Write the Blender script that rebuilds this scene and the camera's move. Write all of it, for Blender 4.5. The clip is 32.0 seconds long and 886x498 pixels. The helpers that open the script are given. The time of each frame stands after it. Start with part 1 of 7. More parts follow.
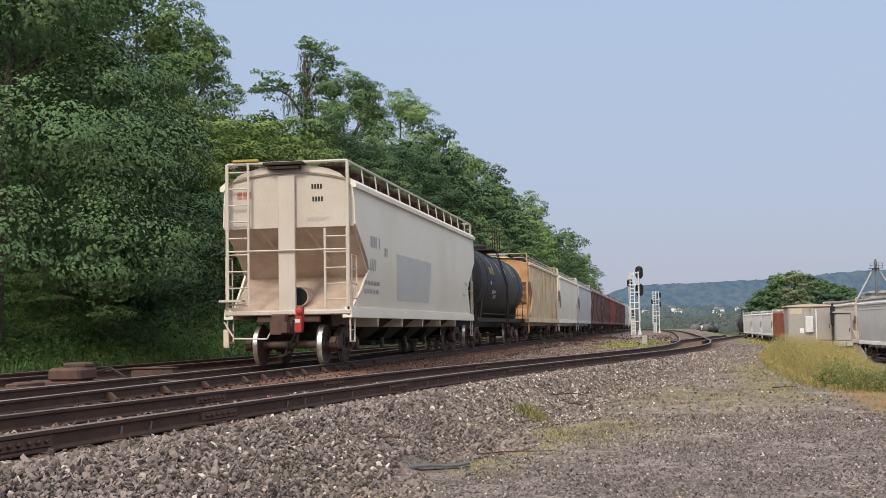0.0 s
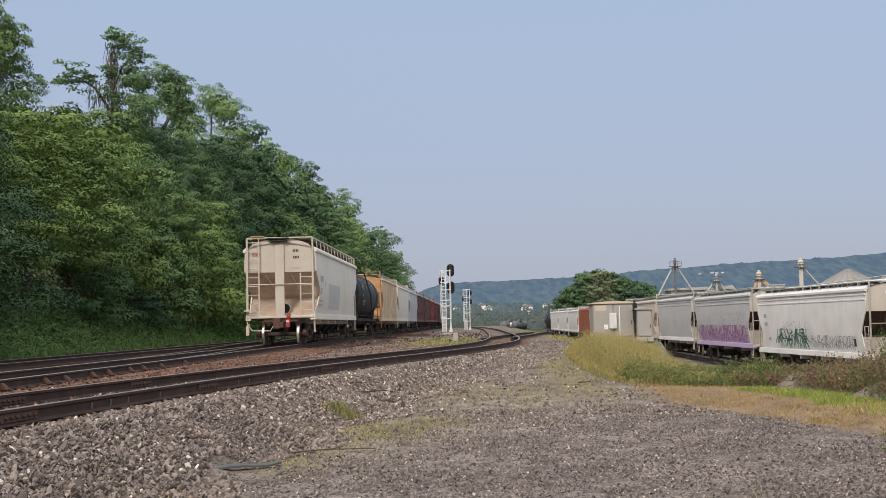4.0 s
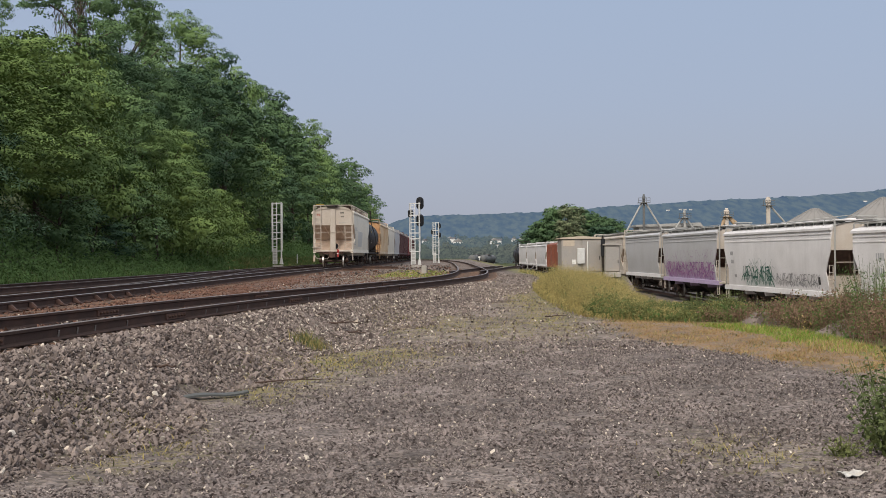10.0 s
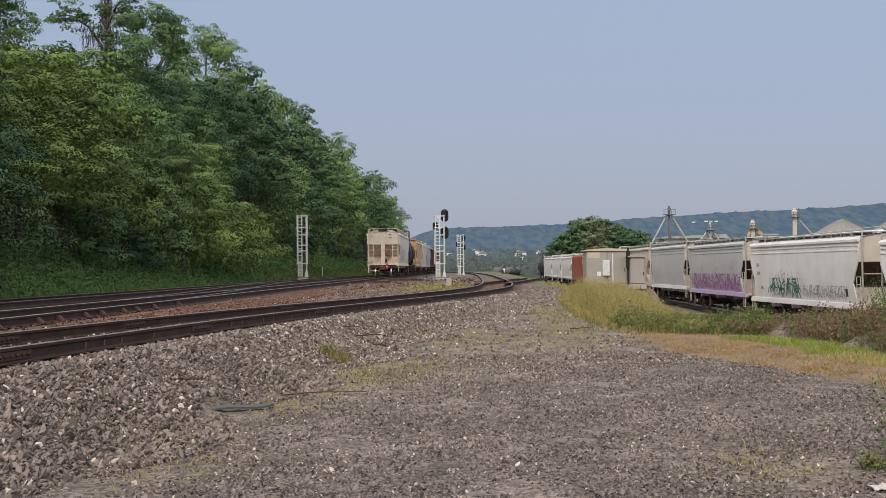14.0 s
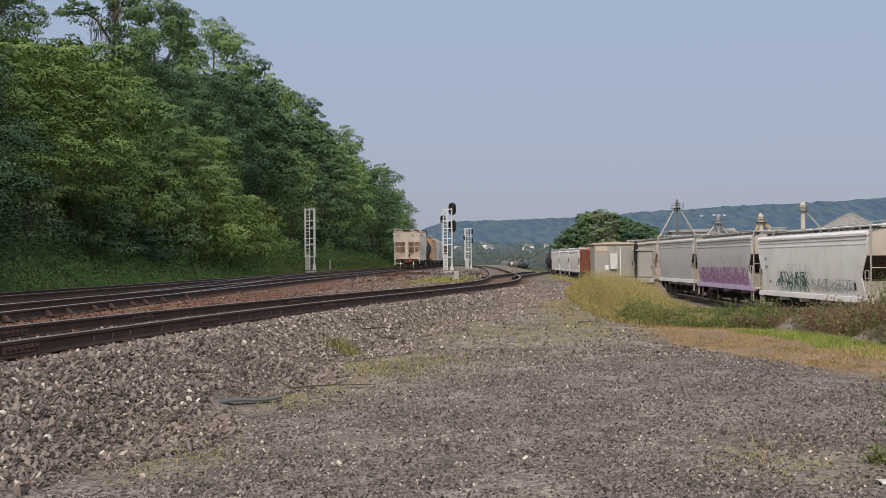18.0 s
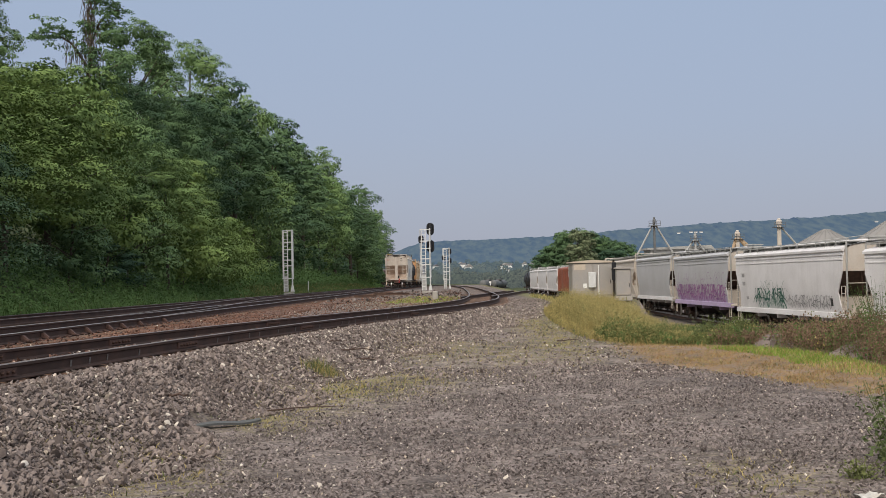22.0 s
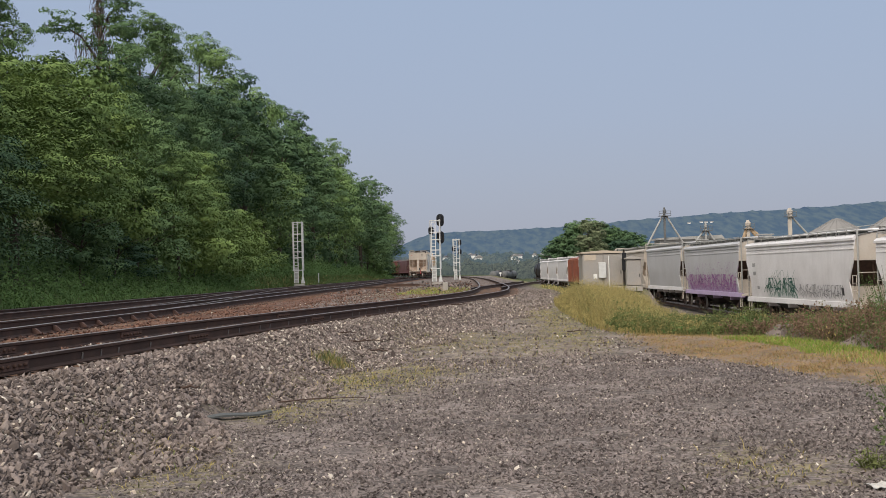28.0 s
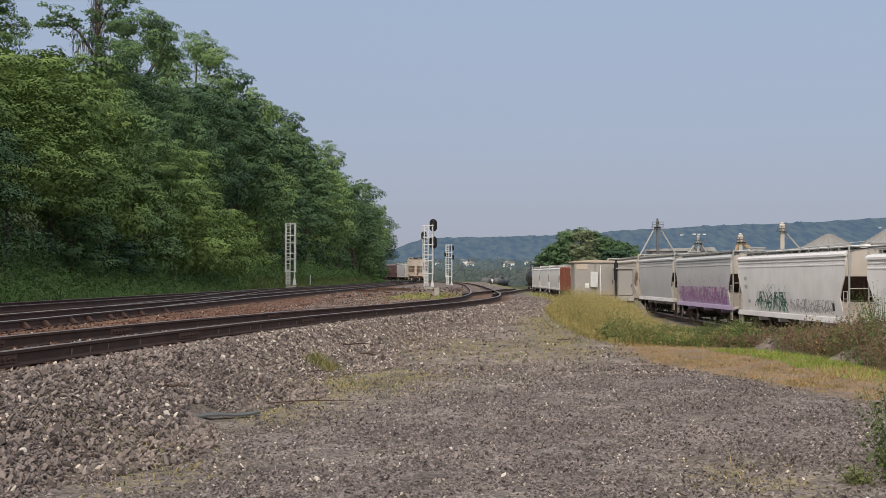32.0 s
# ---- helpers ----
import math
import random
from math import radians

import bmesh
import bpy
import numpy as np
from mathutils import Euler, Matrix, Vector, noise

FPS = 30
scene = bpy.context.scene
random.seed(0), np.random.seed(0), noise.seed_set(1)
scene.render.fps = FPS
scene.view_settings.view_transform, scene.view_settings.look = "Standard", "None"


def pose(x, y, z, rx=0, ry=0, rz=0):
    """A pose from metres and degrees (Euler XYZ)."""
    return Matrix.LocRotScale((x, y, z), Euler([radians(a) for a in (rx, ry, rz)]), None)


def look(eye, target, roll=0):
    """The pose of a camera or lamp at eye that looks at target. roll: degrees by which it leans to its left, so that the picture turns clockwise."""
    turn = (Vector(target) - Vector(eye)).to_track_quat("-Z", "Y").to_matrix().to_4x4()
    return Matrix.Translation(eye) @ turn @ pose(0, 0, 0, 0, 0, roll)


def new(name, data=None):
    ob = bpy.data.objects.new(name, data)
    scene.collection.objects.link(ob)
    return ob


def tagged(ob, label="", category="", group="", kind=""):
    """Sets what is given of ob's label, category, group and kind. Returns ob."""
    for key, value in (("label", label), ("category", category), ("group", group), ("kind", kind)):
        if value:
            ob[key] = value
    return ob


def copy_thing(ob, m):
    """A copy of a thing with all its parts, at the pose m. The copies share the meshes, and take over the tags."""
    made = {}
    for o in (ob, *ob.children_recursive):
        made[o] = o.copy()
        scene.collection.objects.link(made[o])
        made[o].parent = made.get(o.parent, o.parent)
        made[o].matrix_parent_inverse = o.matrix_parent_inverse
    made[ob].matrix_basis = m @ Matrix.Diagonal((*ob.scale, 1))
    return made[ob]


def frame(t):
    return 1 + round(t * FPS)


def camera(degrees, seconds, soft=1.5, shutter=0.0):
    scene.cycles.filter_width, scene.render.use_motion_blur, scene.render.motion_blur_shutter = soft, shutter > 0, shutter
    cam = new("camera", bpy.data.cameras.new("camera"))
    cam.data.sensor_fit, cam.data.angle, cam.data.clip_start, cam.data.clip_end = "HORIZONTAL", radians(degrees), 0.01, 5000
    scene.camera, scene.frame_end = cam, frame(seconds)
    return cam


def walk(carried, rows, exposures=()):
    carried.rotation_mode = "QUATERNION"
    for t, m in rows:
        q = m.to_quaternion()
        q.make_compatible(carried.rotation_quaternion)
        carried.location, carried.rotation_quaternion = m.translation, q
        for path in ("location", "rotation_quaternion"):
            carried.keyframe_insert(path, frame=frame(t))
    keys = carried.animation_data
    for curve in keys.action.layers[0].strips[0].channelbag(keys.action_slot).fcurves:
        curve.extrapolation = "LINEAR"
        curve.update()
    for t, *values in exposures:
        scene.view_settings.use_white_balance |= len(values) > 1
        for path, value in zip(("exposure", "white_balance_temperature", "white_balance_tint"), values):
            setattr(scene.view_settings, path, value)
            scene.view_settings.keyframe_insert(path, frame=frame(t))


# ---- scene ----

EYE = 1.55
LENS = 39.23
cam = camera(LENS, 32.0, soft=0.75)
PATH = [
    (0.0, 93.704, 0.967, 10.138),
    (0.5, 93.795, 1.373, 8.354),
    (1.0, 93.535, 1.298, 7.320),
    (1.5, 91.965, 1.026, 4.076),
    (2.0, 90.829, 2.306, 1.738),
    (2.5, 91.197, 1.386, 0.794),
    (3.0, 91.116, 1.344, 1.408),
    (3.5, 93.449, 1.285, 1.707),
    (5.5, 92.607, 1.094, 0.336),
    (6.0, 91.904, 0.743, 0.421),
    (6.5, 91.686, 0.642, 0.174),
    (7.0, 91.446, 0.642, 0.062),
    (7.5, 91.190, 0.837, 0.347),
    (8.0, 90.815, 0.642, 0.464),
    (8.5, 90.605, 0.787, 0.371),
    (9.0, 90.313, 0.550, 0.003),
    (9.5, 90.266, 0.365, 0.118),
    (10.0, 90.325, 0.455, 0.082),
    (10.5, 90.286, 0.136, -0.045),
    (11.0, 90.230, 0.231, 0.712),
    (11.5, 90.361, 0.539, 0.785),
    (12.0, 90.548, 0.374, 0.671),
    (12.5, 90.611, 0.311, 0.726),
    (13.0, 90.604, 0.763, 0.640),
    (13.5, 90.687, 1.024, 0.473),
    (14.0, 90.901, 0.547, 1.225),
    (14.5, 91.112, 0.657, 1.673),
    (16.5, 91.429, 0.812, 2.281),
    (17.0, 91.220, 0.756, 2.144),
    (17.5, 90.953, 0.783, 1.819),
    (18.0, 90.598, 0.495, 1.574),
    (18.5, 90.555, -0.055, 1.567),
    (19.0, 90.462, 0.185, 1.443),
    (19.5, 90.343, 0.528, 1.105),
    (20.0, 90.310, 0.546, 0.887),
    (20.5, 90.373, 0.807, 1.024),
    (21.0, 90.518, 1.104, 0.989),
    (21.5, 91.088, 0.647, 0.645),
    (22.0, 91.510, 1.130, 0.585),
    (22.5, 91.276, 1.064, 1.141),
    (23.0, 91.183, 1.187, 1.427),
    (23.5, 91.122, 1.144, 1.537),
    (24.0, 91.096, 1.105, 1.460),
    (24.5, 91.087, 1.035, 1.412),
    (25.0, 91.073, 1.081, 1.363),
    (25.5, 91.040, 1.212, 1.293),
    (27.5, 91.106, 1.434, 1.090),
    (28.0, 91.111, 1.377, 1.052),
    (28.5, 91.110, 1.354, 1.130),
    (29.0, 91.076, 1.373, 1.211),
    (29.5, 91.054, 1.182, 1.336),
    (30.0, 91.260, 1.306, 1.170),
    (30.5, 91.264, 1.097, 0.650),
    (31.0, 91.276, 0.609, 0.673),
    (31.5, 91.346, 0.436, 0.701),
    (32.0, 91.348, -0.123, 0.675),
]
walk(cam, [(t, pose(0, 0, EYE, rx, ry, rz)) for t, rx, ry, rz in PATH], [(0.0, 0.28), (3.4, 0.28), (4.6, 0.03), (32.0, 0.0)])

# ---- light ----
world = bpy.data.worlds.new("sky")
scene.world = world
world.use_nodes = True
wn, wl = world.node_tree.nodes, world.node_tree.links
sky = wn.new("ShaderNodeTexSky")
sky.sky_type = "NISHITA"
sky.sun_disc = False
sky.sun_elevation, sky.sun_rotation = radians(40), radians(203)
sky.dust_density, sky.air_density, sky.ozone_density = 3.0, 1.0, 2.0
haze = wn.new("ShaderNodeMix")
haze.data_type = "RGBA"
haze.inputs["Factor"].default_value = 0.85
tc = wn.new("ShaderNodeTexCoord")
sep = wn.new("ShaderNodeSeparateXYZ")
ramp = wn.new("ShaderNodeValToRGB")
ramp.color_ramp.elements[0].position, ramp.color_ramp.elements[0].color = 0.0, (0.42, 0.44, 0.525, 1)
ramp.color_ramp.elements[1].position, ramp.color_ramp.elements[1].color = 1.0, (1.05, 1.06, 1.08, 1)
for at_z, tone in ((0.12, (0.398, 0.462, 0.605, 1)), (0.34, (0.384, 0.495, 0.677, 1)), (0.6, (0.72, 0.77, 0.86, 1))):
    ramp.color_ramp.elements.new(at_z).color = tone
# the hazy glow round the veiled sun, behind the lot
aim = wn.new("ShaderNodeVectorMath")
aim.operation = "DOT_PRODUCT"
aim.inputs[1].default_value = Vector((-0.30, -0.70, 0.64)).normalized()
wl.new(tc.outputs["Generated"], aim.inputs[0])
glow = wn.new("ShaderNodeMapRange")
glow.interpolation_type = "SMOOTHSTEP"
glow.inputs["From Min"].default_value, glow.inputs["From Max"].default_value = 0.1, 1.0
wl.new(aim.outputs["Value"], glow.inputs[0])
veil = wn.new("ShaderNodeMix")
veil.data_type, veil.blend_type = "RGBA", "ADD"
veil.inputs["B"].default_value = (1.15, 1.0, 0.82, 1)
wl.new(glow.outputs[0], veil.inputs["Factor"])
wl.new(ramp.outputs[0], veil.inputs["A"])
tenfold = wn.new("ShaderNodeVectorMath")
tenfold.operation = "SCALE"
tenfold.inputs["Scale"].default_value = 10.0
wl.new(veil.outputs["Result"], tenfold.inputs[0])
wl.new(tc.outputs["Generated"], sep.inputs[0])
wl.new(sep.outputs["Z"], ramp.inputs[0])
wl.new(sky.outputs[0], haze.inputs["A"])
wl.new(tenfold.outputs[0], haze.inputs["B"])
wl.new(haze.outputs["Result"], wn["Background"].inputs[0])
wn["Background"].inputs[1].default_value = 0.1
sun = new("sun", bpy.data.lights.new("sun", "SUN"))
sun.data.energy, sun.data.angle, sun.data.color = 1.9, radians(12), (1.0, 0.9, 0.76)
sun.matrix_world = look((0, 0, 60), (30, 70, -4))


# ---- materials ----
def mat(name, base, rough=0.8, metal=0.0, second=None, scale=3.0, amount=0.5, fine=40.0, bump=0.15, depth=0.01, island=0.0, obj=0.0, streak=0.0, spec=0.3):
    """A worn surface: base and second colours mixed by coarse noise, a fine grain, relief, and streaks that run down."""
    m = bpy.data.materials.new(name)
    m.use_nodes = True
    n, l = m.node_tree.nodes, m.node_tree.links
    b = n["Principled BSDF"]
    b.inputs["Roughness"].default_value, b.inputs["Metallic"].default_value = rough, metal
    b.inputs["Specular IOR Level"].default_value = spec
    co = n.new("ShaderNodeTexCoord").outputs["Object"]
    second = second or [c * 0.7 for c in base]

    def noise_of(sc, detail=4, stretch=None):
        t = n.new("ShaderNodeTexNoise")
        t.inputs["Scale"].default_value, t.inputs["Detail"].default_value = sc, detail
        if stretch:
            mp = n.new("ShaderNodeMapping")
            mp.inputs["Scale"].default_value = stretch
            l.new(co, mp.inputs[0])
            l.new(mp.outputs[0], t.inputs[0])
        else:
            l.new(co, t.inputs[0])
        return t.outputs["Fac"]

    def mix(fac, a, c, mode="MIX"):
        x = n.new("ShaderNodeMix")
        x.data_type, x.blend_type = "RGBA", mode
        for sock, value in (("Factor", fac), ("A", a), ("B", c)):
            if isinstance(value, (int, float)):
                x.inputs[sock].default_value = value
            elif isinstance(value, (tuple, list)):
                x.inputs[sock].default_value = (*value[:3], 1)
            else:
                l.new(value, x.inputs[sock])
        return x.outputs["Result"]

    def spread(value, lo, hi, a=0.0, c=1.0):
        r = n.new("ShaderNodeMapRange")
        r.inputs["From Min"].default_value, r.inputs["From Max"].default_value = lo, hi
        r.inputs["To Min"].default_value, r.inputs["To Max"].default_value = a, c
        l.new(value, r.inputs["Value"])
        return r.outputs[0]

    col = mix(spread(noise_of(scale), 0.4, 0.66, 0, amount), base, second)
    grain = spread(noise_of(fine, 3), 0.25, 0.75, 0.82, 1.14)
    g = n.new("ShaderNodeCombineColor")
    for i in range(3):
        l.new(grain, g.inputs[i])
    col = mix(1.0, col, g.outputs[0], "MULTIPLY")
    if streak:
        col = mix(spread(noise_of(1.0, 5, (5.0, 5.0, 0.35)), 0.5, 0.72, 0, streak), col, second)
    if island or obj:
        hsv = n.new("ShaderNodeHueSaturation")
        l.new(col, hsv.inputs["Color"])
        if island:
            rnd, amp = n.new("ShaderNodeNewGeometry").outputs["Random Per Island"], island
        else:
            rnd, amp = n.new("ShaderNodeObjectInfo").outputs["Random"], obj
        l.new(spread(rnd, 0, 1, 1 - amp, 1 + amp), hsv.inputs["Value"])
        col = hsv.outputs[0]
    l.new(col, b.inputs["Base Color"])
    if bump:
        bp = n.new("ShaderNodeBump")
        bp.inputs["Strength"].default_value, bp.inputs["Distance"].default_value = bump, depth
        l.new(noise_of(fine, 4), bp.inputs["Height"])
        l.new(bp.outputs[0], b.inputs["Normal"])
    return m


def leaf_mat(name, a, c, island=0.14, trans=0.07):
    m = bpy.data.materials.new(name)
    m.use_nodes = True
    n, l = m.node_tree.nodes, m.node_tree.links
    b = n["Principled BSDF"]
    b.inputs["Roughness"].default_value = 0.75
    b.inputs["Specular IOR Level"].default_value = 0.10
    geo = n.new("ShaderNodeNewGeometry")
    info = n.new("ShaderNodeObjectInfo")
    co = n.new("ShaderNodeTexCoord")
    no = n.new("ShaderNodeTexNoise")
    no.inputs["Scale"].default_value, no.inputs["Detail"].default_value = 0.55, 3
    l.new(co.outputs["Object"], no.inputs[0])
    add = n.new("ShaderNodeMath")
    add.operation = "MULTIPLY_ADD"
    l.new(info.outputs["Random"], add.inputs[0])
    add.inputs[1].default_value = 0.75
    l.new(no.outputs["Fac"], add.inputs[2])
    rg = n.new("ShaderNodeMapRange")
    rg.inputs["From Min"].default_value, rg.inputs["From Max"].default_value = 0.42, 1.05
    l.new(add.outputs[0], rg.inputs[0])
    x = n.new("ShaderNodeMix")
    x.data_type = "RGBA"
    x.inputs["A"].default_value, x.inputs["B"].default_value = (*a, 1), (*c, 1)
    l.new(rg.outputs[0], x.inputs["Factor"])
    hsv = n.new("ShaderNodeHueSaturation")
    l.new(x.outputs["Result"], hsv.inputs["Color"])
    r2 = n.new("ShaderNodeMapRange")
    r2.inputs["To Min"].default_value, r2.inputs["To Max"].default_value = 1 - island, 1 + island
    l.new(geo.outputs["Random Per Island"], r2.inputs[0])
    l.new(r2.outputs[0], hsv.inputs["Value"])
    l.new(hsv.outputs[0], b.inputs["Base Color"])
    tr = n.new("ShaderNodeBsdfTranslucent")
    l.new(hsv.outputs[0], tr.inputs[0])
    ms = n.new("ShaderNodeMixShader")
    ms.inputs[0].default_value = trans
    l.new(b.outputs[0], ms.inputs[1])
    l.new(tr.outputs[0], ms.inputs[2])
    l.new(ms.outputs[0], n["Material Output"].inputs[0])
    return m


CREAM = mat("cream_paint", (0.50, 0.455, 0.405), 0.55, second=(0.43, 0.365, 0.305), scale=1.3, amount=0.5, fine=60, bump=0.05, streak=0.35)
LOWEREND = mat("stained_pink_tan_paint", (0.47, 0.37, 0.30), 0.6, second=(0.34, 0.25, 0.19), scale=1.5, amount=0.7, streak=0.5)
OFFWHITE = mat("offwhite_paint", (0.72, 0.682, 0.595), 0.5, second=(0.62, 0.575, 0.48), scale=0.5, amount=0.6, fine=50, bump=0.05, streak=0.25)
PATCH = mat("grey_repaint", (0.50, 0.50, 0.485), 0.5, second=(0.45, 0.455, 0.44), scale=1, fine=50, bump=0.03)
TAN = mat("rust_stained_paint", (0.57, 0.47, 0.385), 0.75, second=(0.42, 0.31, 0.23), scale=1.6, amount=0.8, streak=0.5)
BLACKPAINT = mat("black_paint", (0.011, 0.011, 0.014), 0.6, second=(0.028, 0.026, 0.028), scale=0.8, amount=0.7, streak=0.4, bump=0.05)
YELLOWCAR = mat("faded_yellow_paint", (0.60, 0.50, 0.36), 0.65, second=(0.44, 0.25, 0.12), scale=0.8, amount=0.5, streak=0.5)
ORANGEEND = mat("orange_rusty_paint", (0.50, 0.30, 0.15), 0.7, second=(0.33, 0.16, 0.08), scale=1.5, amount=0.7, streak=0.4)
WHITECAR = mat("white_car_paint", (0.69, 0.675, 0.685), 0.5, second=(0.53, 0.515, 0.515), scale=0.6, amount=0.6, streak=0.35)
GREYCAR = mat("light_grey_paint", (0.475, 0.475, 0.495), 0.5, second=(0.39, 0.385, 0.39), scale=0.5, amount=0.6, streak=0.35)
MAROON = mat("maroon_paint", (0.118, 0.052, 0.056), 0.6, second=(0.085, 0.048, 0.042), scale=0.8, amount=0.7, streak=0.4)
BRIGHTRED = mat("bright_red_paint", (0.24, 0.055, 0.055), 0.6, second=(0.18, 0.05, 0.045), scale=0.8, amount=0.7, streak=0.4)
BOXRED = mat("boxcar_red_paint", (0.26, 0.08, 0.045), 0.7, second=(0.15, 0.06, 0.04), scale=0.7, amount=0.7, streak=0.4)
UNDER = mat("dirty_black_steel", (0.022, 0.02, 0.019), 0.8, second=(0.05, 0.036, 0.028), scale=3, amount=0.8, bump=0.2)
TRUCKM = mat("rusty_cast_steel", (0.10, 0.06, 0.045), 0.8, second=(0.05, 0.035, 0.03), scale=4, amount=0.8, bump=0.2)
WHEELM = mat("brown_wheel_steel", (0.055, 0.043, 0.038), 0.7, second=(0.12, 0.07, 0.05), scale=6, amount=0.6)
TREAD = mat("bright_tread_steel", (0.55, 0.54, 0.52), 0.35, 0.9, second=(0.4, 0.38, 0.36), scale=8, bump=0.02)
RUSTBOX = mat("rust_coat", (0.105, 0.062, 0.050), 0.85, second=(0.075, 0.045, 0.038), scale=6, amount=0.8, bump=0.2)
REDPLASTIC = mat("red_plastic", (0.36, 0.04, 0.035), 0.5, second=(0.25, 0.03, 0.03), scale=9, amount=0.4, bump=0.02)
INK = mat("black_lettering", (0.03, 0.03, 0.03), 0.7, fine=90, bump=0)
GREYINK = mat("faded_lettering", (0.40, 0.41, 0.42), 0.7, fine=90, bump=0)
REDINK = mat("red_lettering", (0.55, 0.14, 0.09), 0.7, fine=90, bump=0)
YELINK = mat("yellow_lettering", (0.38, 0.28, 0.06), 0.7, fine=90, bump=0)
WHITEINK = mat("white_lettering", (0.6, 0.6, 0.6), 0.7, fine=90, bump=0)
PURPLE = mat("purple_spray_paint", (0.24, 0.10, 0.27), 0.6, second=(0.40, 0.20, 0.40), scale=2, amount=0.8, bump=0)
TEAL = mat("dark_teal_spray_paint", (0.03, 0.11, 0.09), 0.6, second=(0.05, 0.16, 0.10), scale=3, amount=0.7, bump=0)
SPRAYGREY = mat("grey_spray_paint", (0.22, 0.22, 0.23), 0.6, second=(0.3, 0.3, 0.3), scale=3, amount=0.7, bump=0)
SPRAYMIST = mat("pale_spray_mist", (0.50, 0.52, 0.51), 0.6, second=(0.42, 0.46, 0.45), scale=3, amount=0.7, bump=0)
PINKSPRAY = mat("pink_spray_paint", (0.46, 0.22, 0.40), 0.6, second=(0.36, 0.16, 0.34), scale=3, amount=0.7, bump=0)
LILAC = mat("lilac_spray_paint", (0.42, 0.33, 0.50), 0.6, second=(0.36, 0.3, 0.42), scale=3, amount=0.7, bump=0)
RAILSIDE = mat("brown_rail_steel", (0.052, 0.032, 0.026), 0.85, second=(0.085, 0.046, 0.034), scale=3, amount=0.7, fine=60, bump=0.1)
RAILTOP = mat("worn_rail_head", (0.20, 0.17, 0.155), 0.45, 0.4, second=(0.12, 0.09, 0.08), scale=2, amount=0.7, bump=0.03)
RAILSHINE = mat("polished_rail_head", (0.33, 0.31, 0.30), 0.42, 0.6, second=(0.20, 0.18, 0.17), scale=2, amount=0.5, bump=0.02)
ANCHOR = mat("pale_dust_on_steel", (0.16, 0.145, 0.135), 0.9, fine=60)
TIE = mat("weathered_timber", (0.085, 0.06, 0.048), 0.9, second=(0.15, 0.085, 0.055), scale=5, amount=0.8, fine=45, bump=0.4, obj=0.35)
ALU = mat("silver_paint", (0.62, 0.63, 0.63), 0.45, 0.15, second=(0.5, 0.5, 0.49), scale=4, amount=0.6, bump=0.03)
SIGBLACK = mat("signal_black", (0.012, 0.013, 0.016), 0.5, fine=50, bump=0.03)
LENSM = mat("dark_lens_glass", (0.01, 0.01, 0.012), 0.1, fine=50, bump=0, spec=0.6)
CONCRETE = mat("concrete", (0.36, 0.34, 0.31), 0.9, second=(0.34, 0.32, 0.29), scale=5, amount=0.7, fine=70, bump=0.2)
CABINET = mat("brushed_grey_cabinet", (0.33, 0.315, 0.30), 0.5, 0.2, second=(0.40, 0.35, 0.30), scale=1.2, amount=0.7, fine=60, bump=0.03)
CABTOP = mat("tan_cabinet_roof", (0.50, 0.43, 0.35), 0.6, second=(0.42, 0.35, 0.28), scale=2, amount=0.5)
STONE = mat("crushed_stone", (0.166, 0.137, 0.127), 0.95, second=(0.238, 0.197, 0.177), scale=2.0, amount=0.8, fine=80, bump=0.3, island=0.45, spec=0.15)
GRAVEL = mat("lot_gravel", (0.160, 0.136, 0.130), 0.95, second=(0.216, 0.184, 0.174), scale=2.0, amount=0.8, fine=80, bump=0.3, island=0.52, spec=0.15)
PALESTONE = mat("pale_stone", (0.46, 0.42, 0.37), 0.9, second=(0.40, 0.32, 0.25), scale=3, amount=0.8, fine=60, bump=0.2, island=0.35)
RUSTSTONE = mat("rust_stained_ballast", (0.135, 0.068, 0.047), 0.9, second=(0.155, 0.090, 0.066), scale=2, amount=0.8, fine=70, bump=0.3, island=0.5)
RUBBER = mat("grey_rubber_strip", (0.085, 0.09, 0.09), 0.7, second=(0.09, 0.09, 0.085), scale=5, amount=0.7)
WOODSTICK = mat("dead_stick", (0.075, 0.05, 0.04), 0.9, fine=60)
PAPER = mat("dirty_white_paper", (0.48, 0.47, 0.45), 0.8, second=(0.42, 0.38, 0.33), scale=14, amount=0.7)
BARK = mat("grey_brown_bark", (0.10, 0.08, 0.065), 0.95, second=(0.06, 0.05, 0.04), scale=5, amount=0.8, fine=25, bump=0.5)
VINE = mat("brown_vine", (0.14, 0.105, 0.075), 0.95, second=(0.10, 0.085, 0.06), scale=5, island=0.4)
LEAF = leaf_mat("green_leaves", (0.078, 0.138, 0.070), (0.172, 0.262, 0.098))
LEAFDARK = leaf_mat("dark_green_leaves", (0.042, 0.084, 0.055), (0.100, 0.168, 0.078))
LEAFPALE = leaf_mat("pale_blossom_leaves", (0.075, 0.115, 0.055), (0.26, 0.28, 0.17), 0.45)
LEAFBANK = leaf_mat("bank_undergrowth", (0.047, 0.090, 0.039), (0.110, 0.186, 0.060))
LEAFBRIGHT = leaf_mat("yellow_green_leaves", (0.118, 0.188, 0.068), (0.190, 0.272, 0.084))
WEEDYEL = leaf_mat("yellow_green_weed", (0.255, 0.212, 0.085), (0.375, 0.310, 0.130), 0.28)
WEEDGRN = leaf_mat("green_weed", (0.080, 0.108, 0.044), (0.145, 0.165, 0.064), 0.3)
GRASSGRN = leaf_mat("fresh_grass", (0.10, 0.19, 0.03), (0.17, 0.26, 0.045), 0.35)
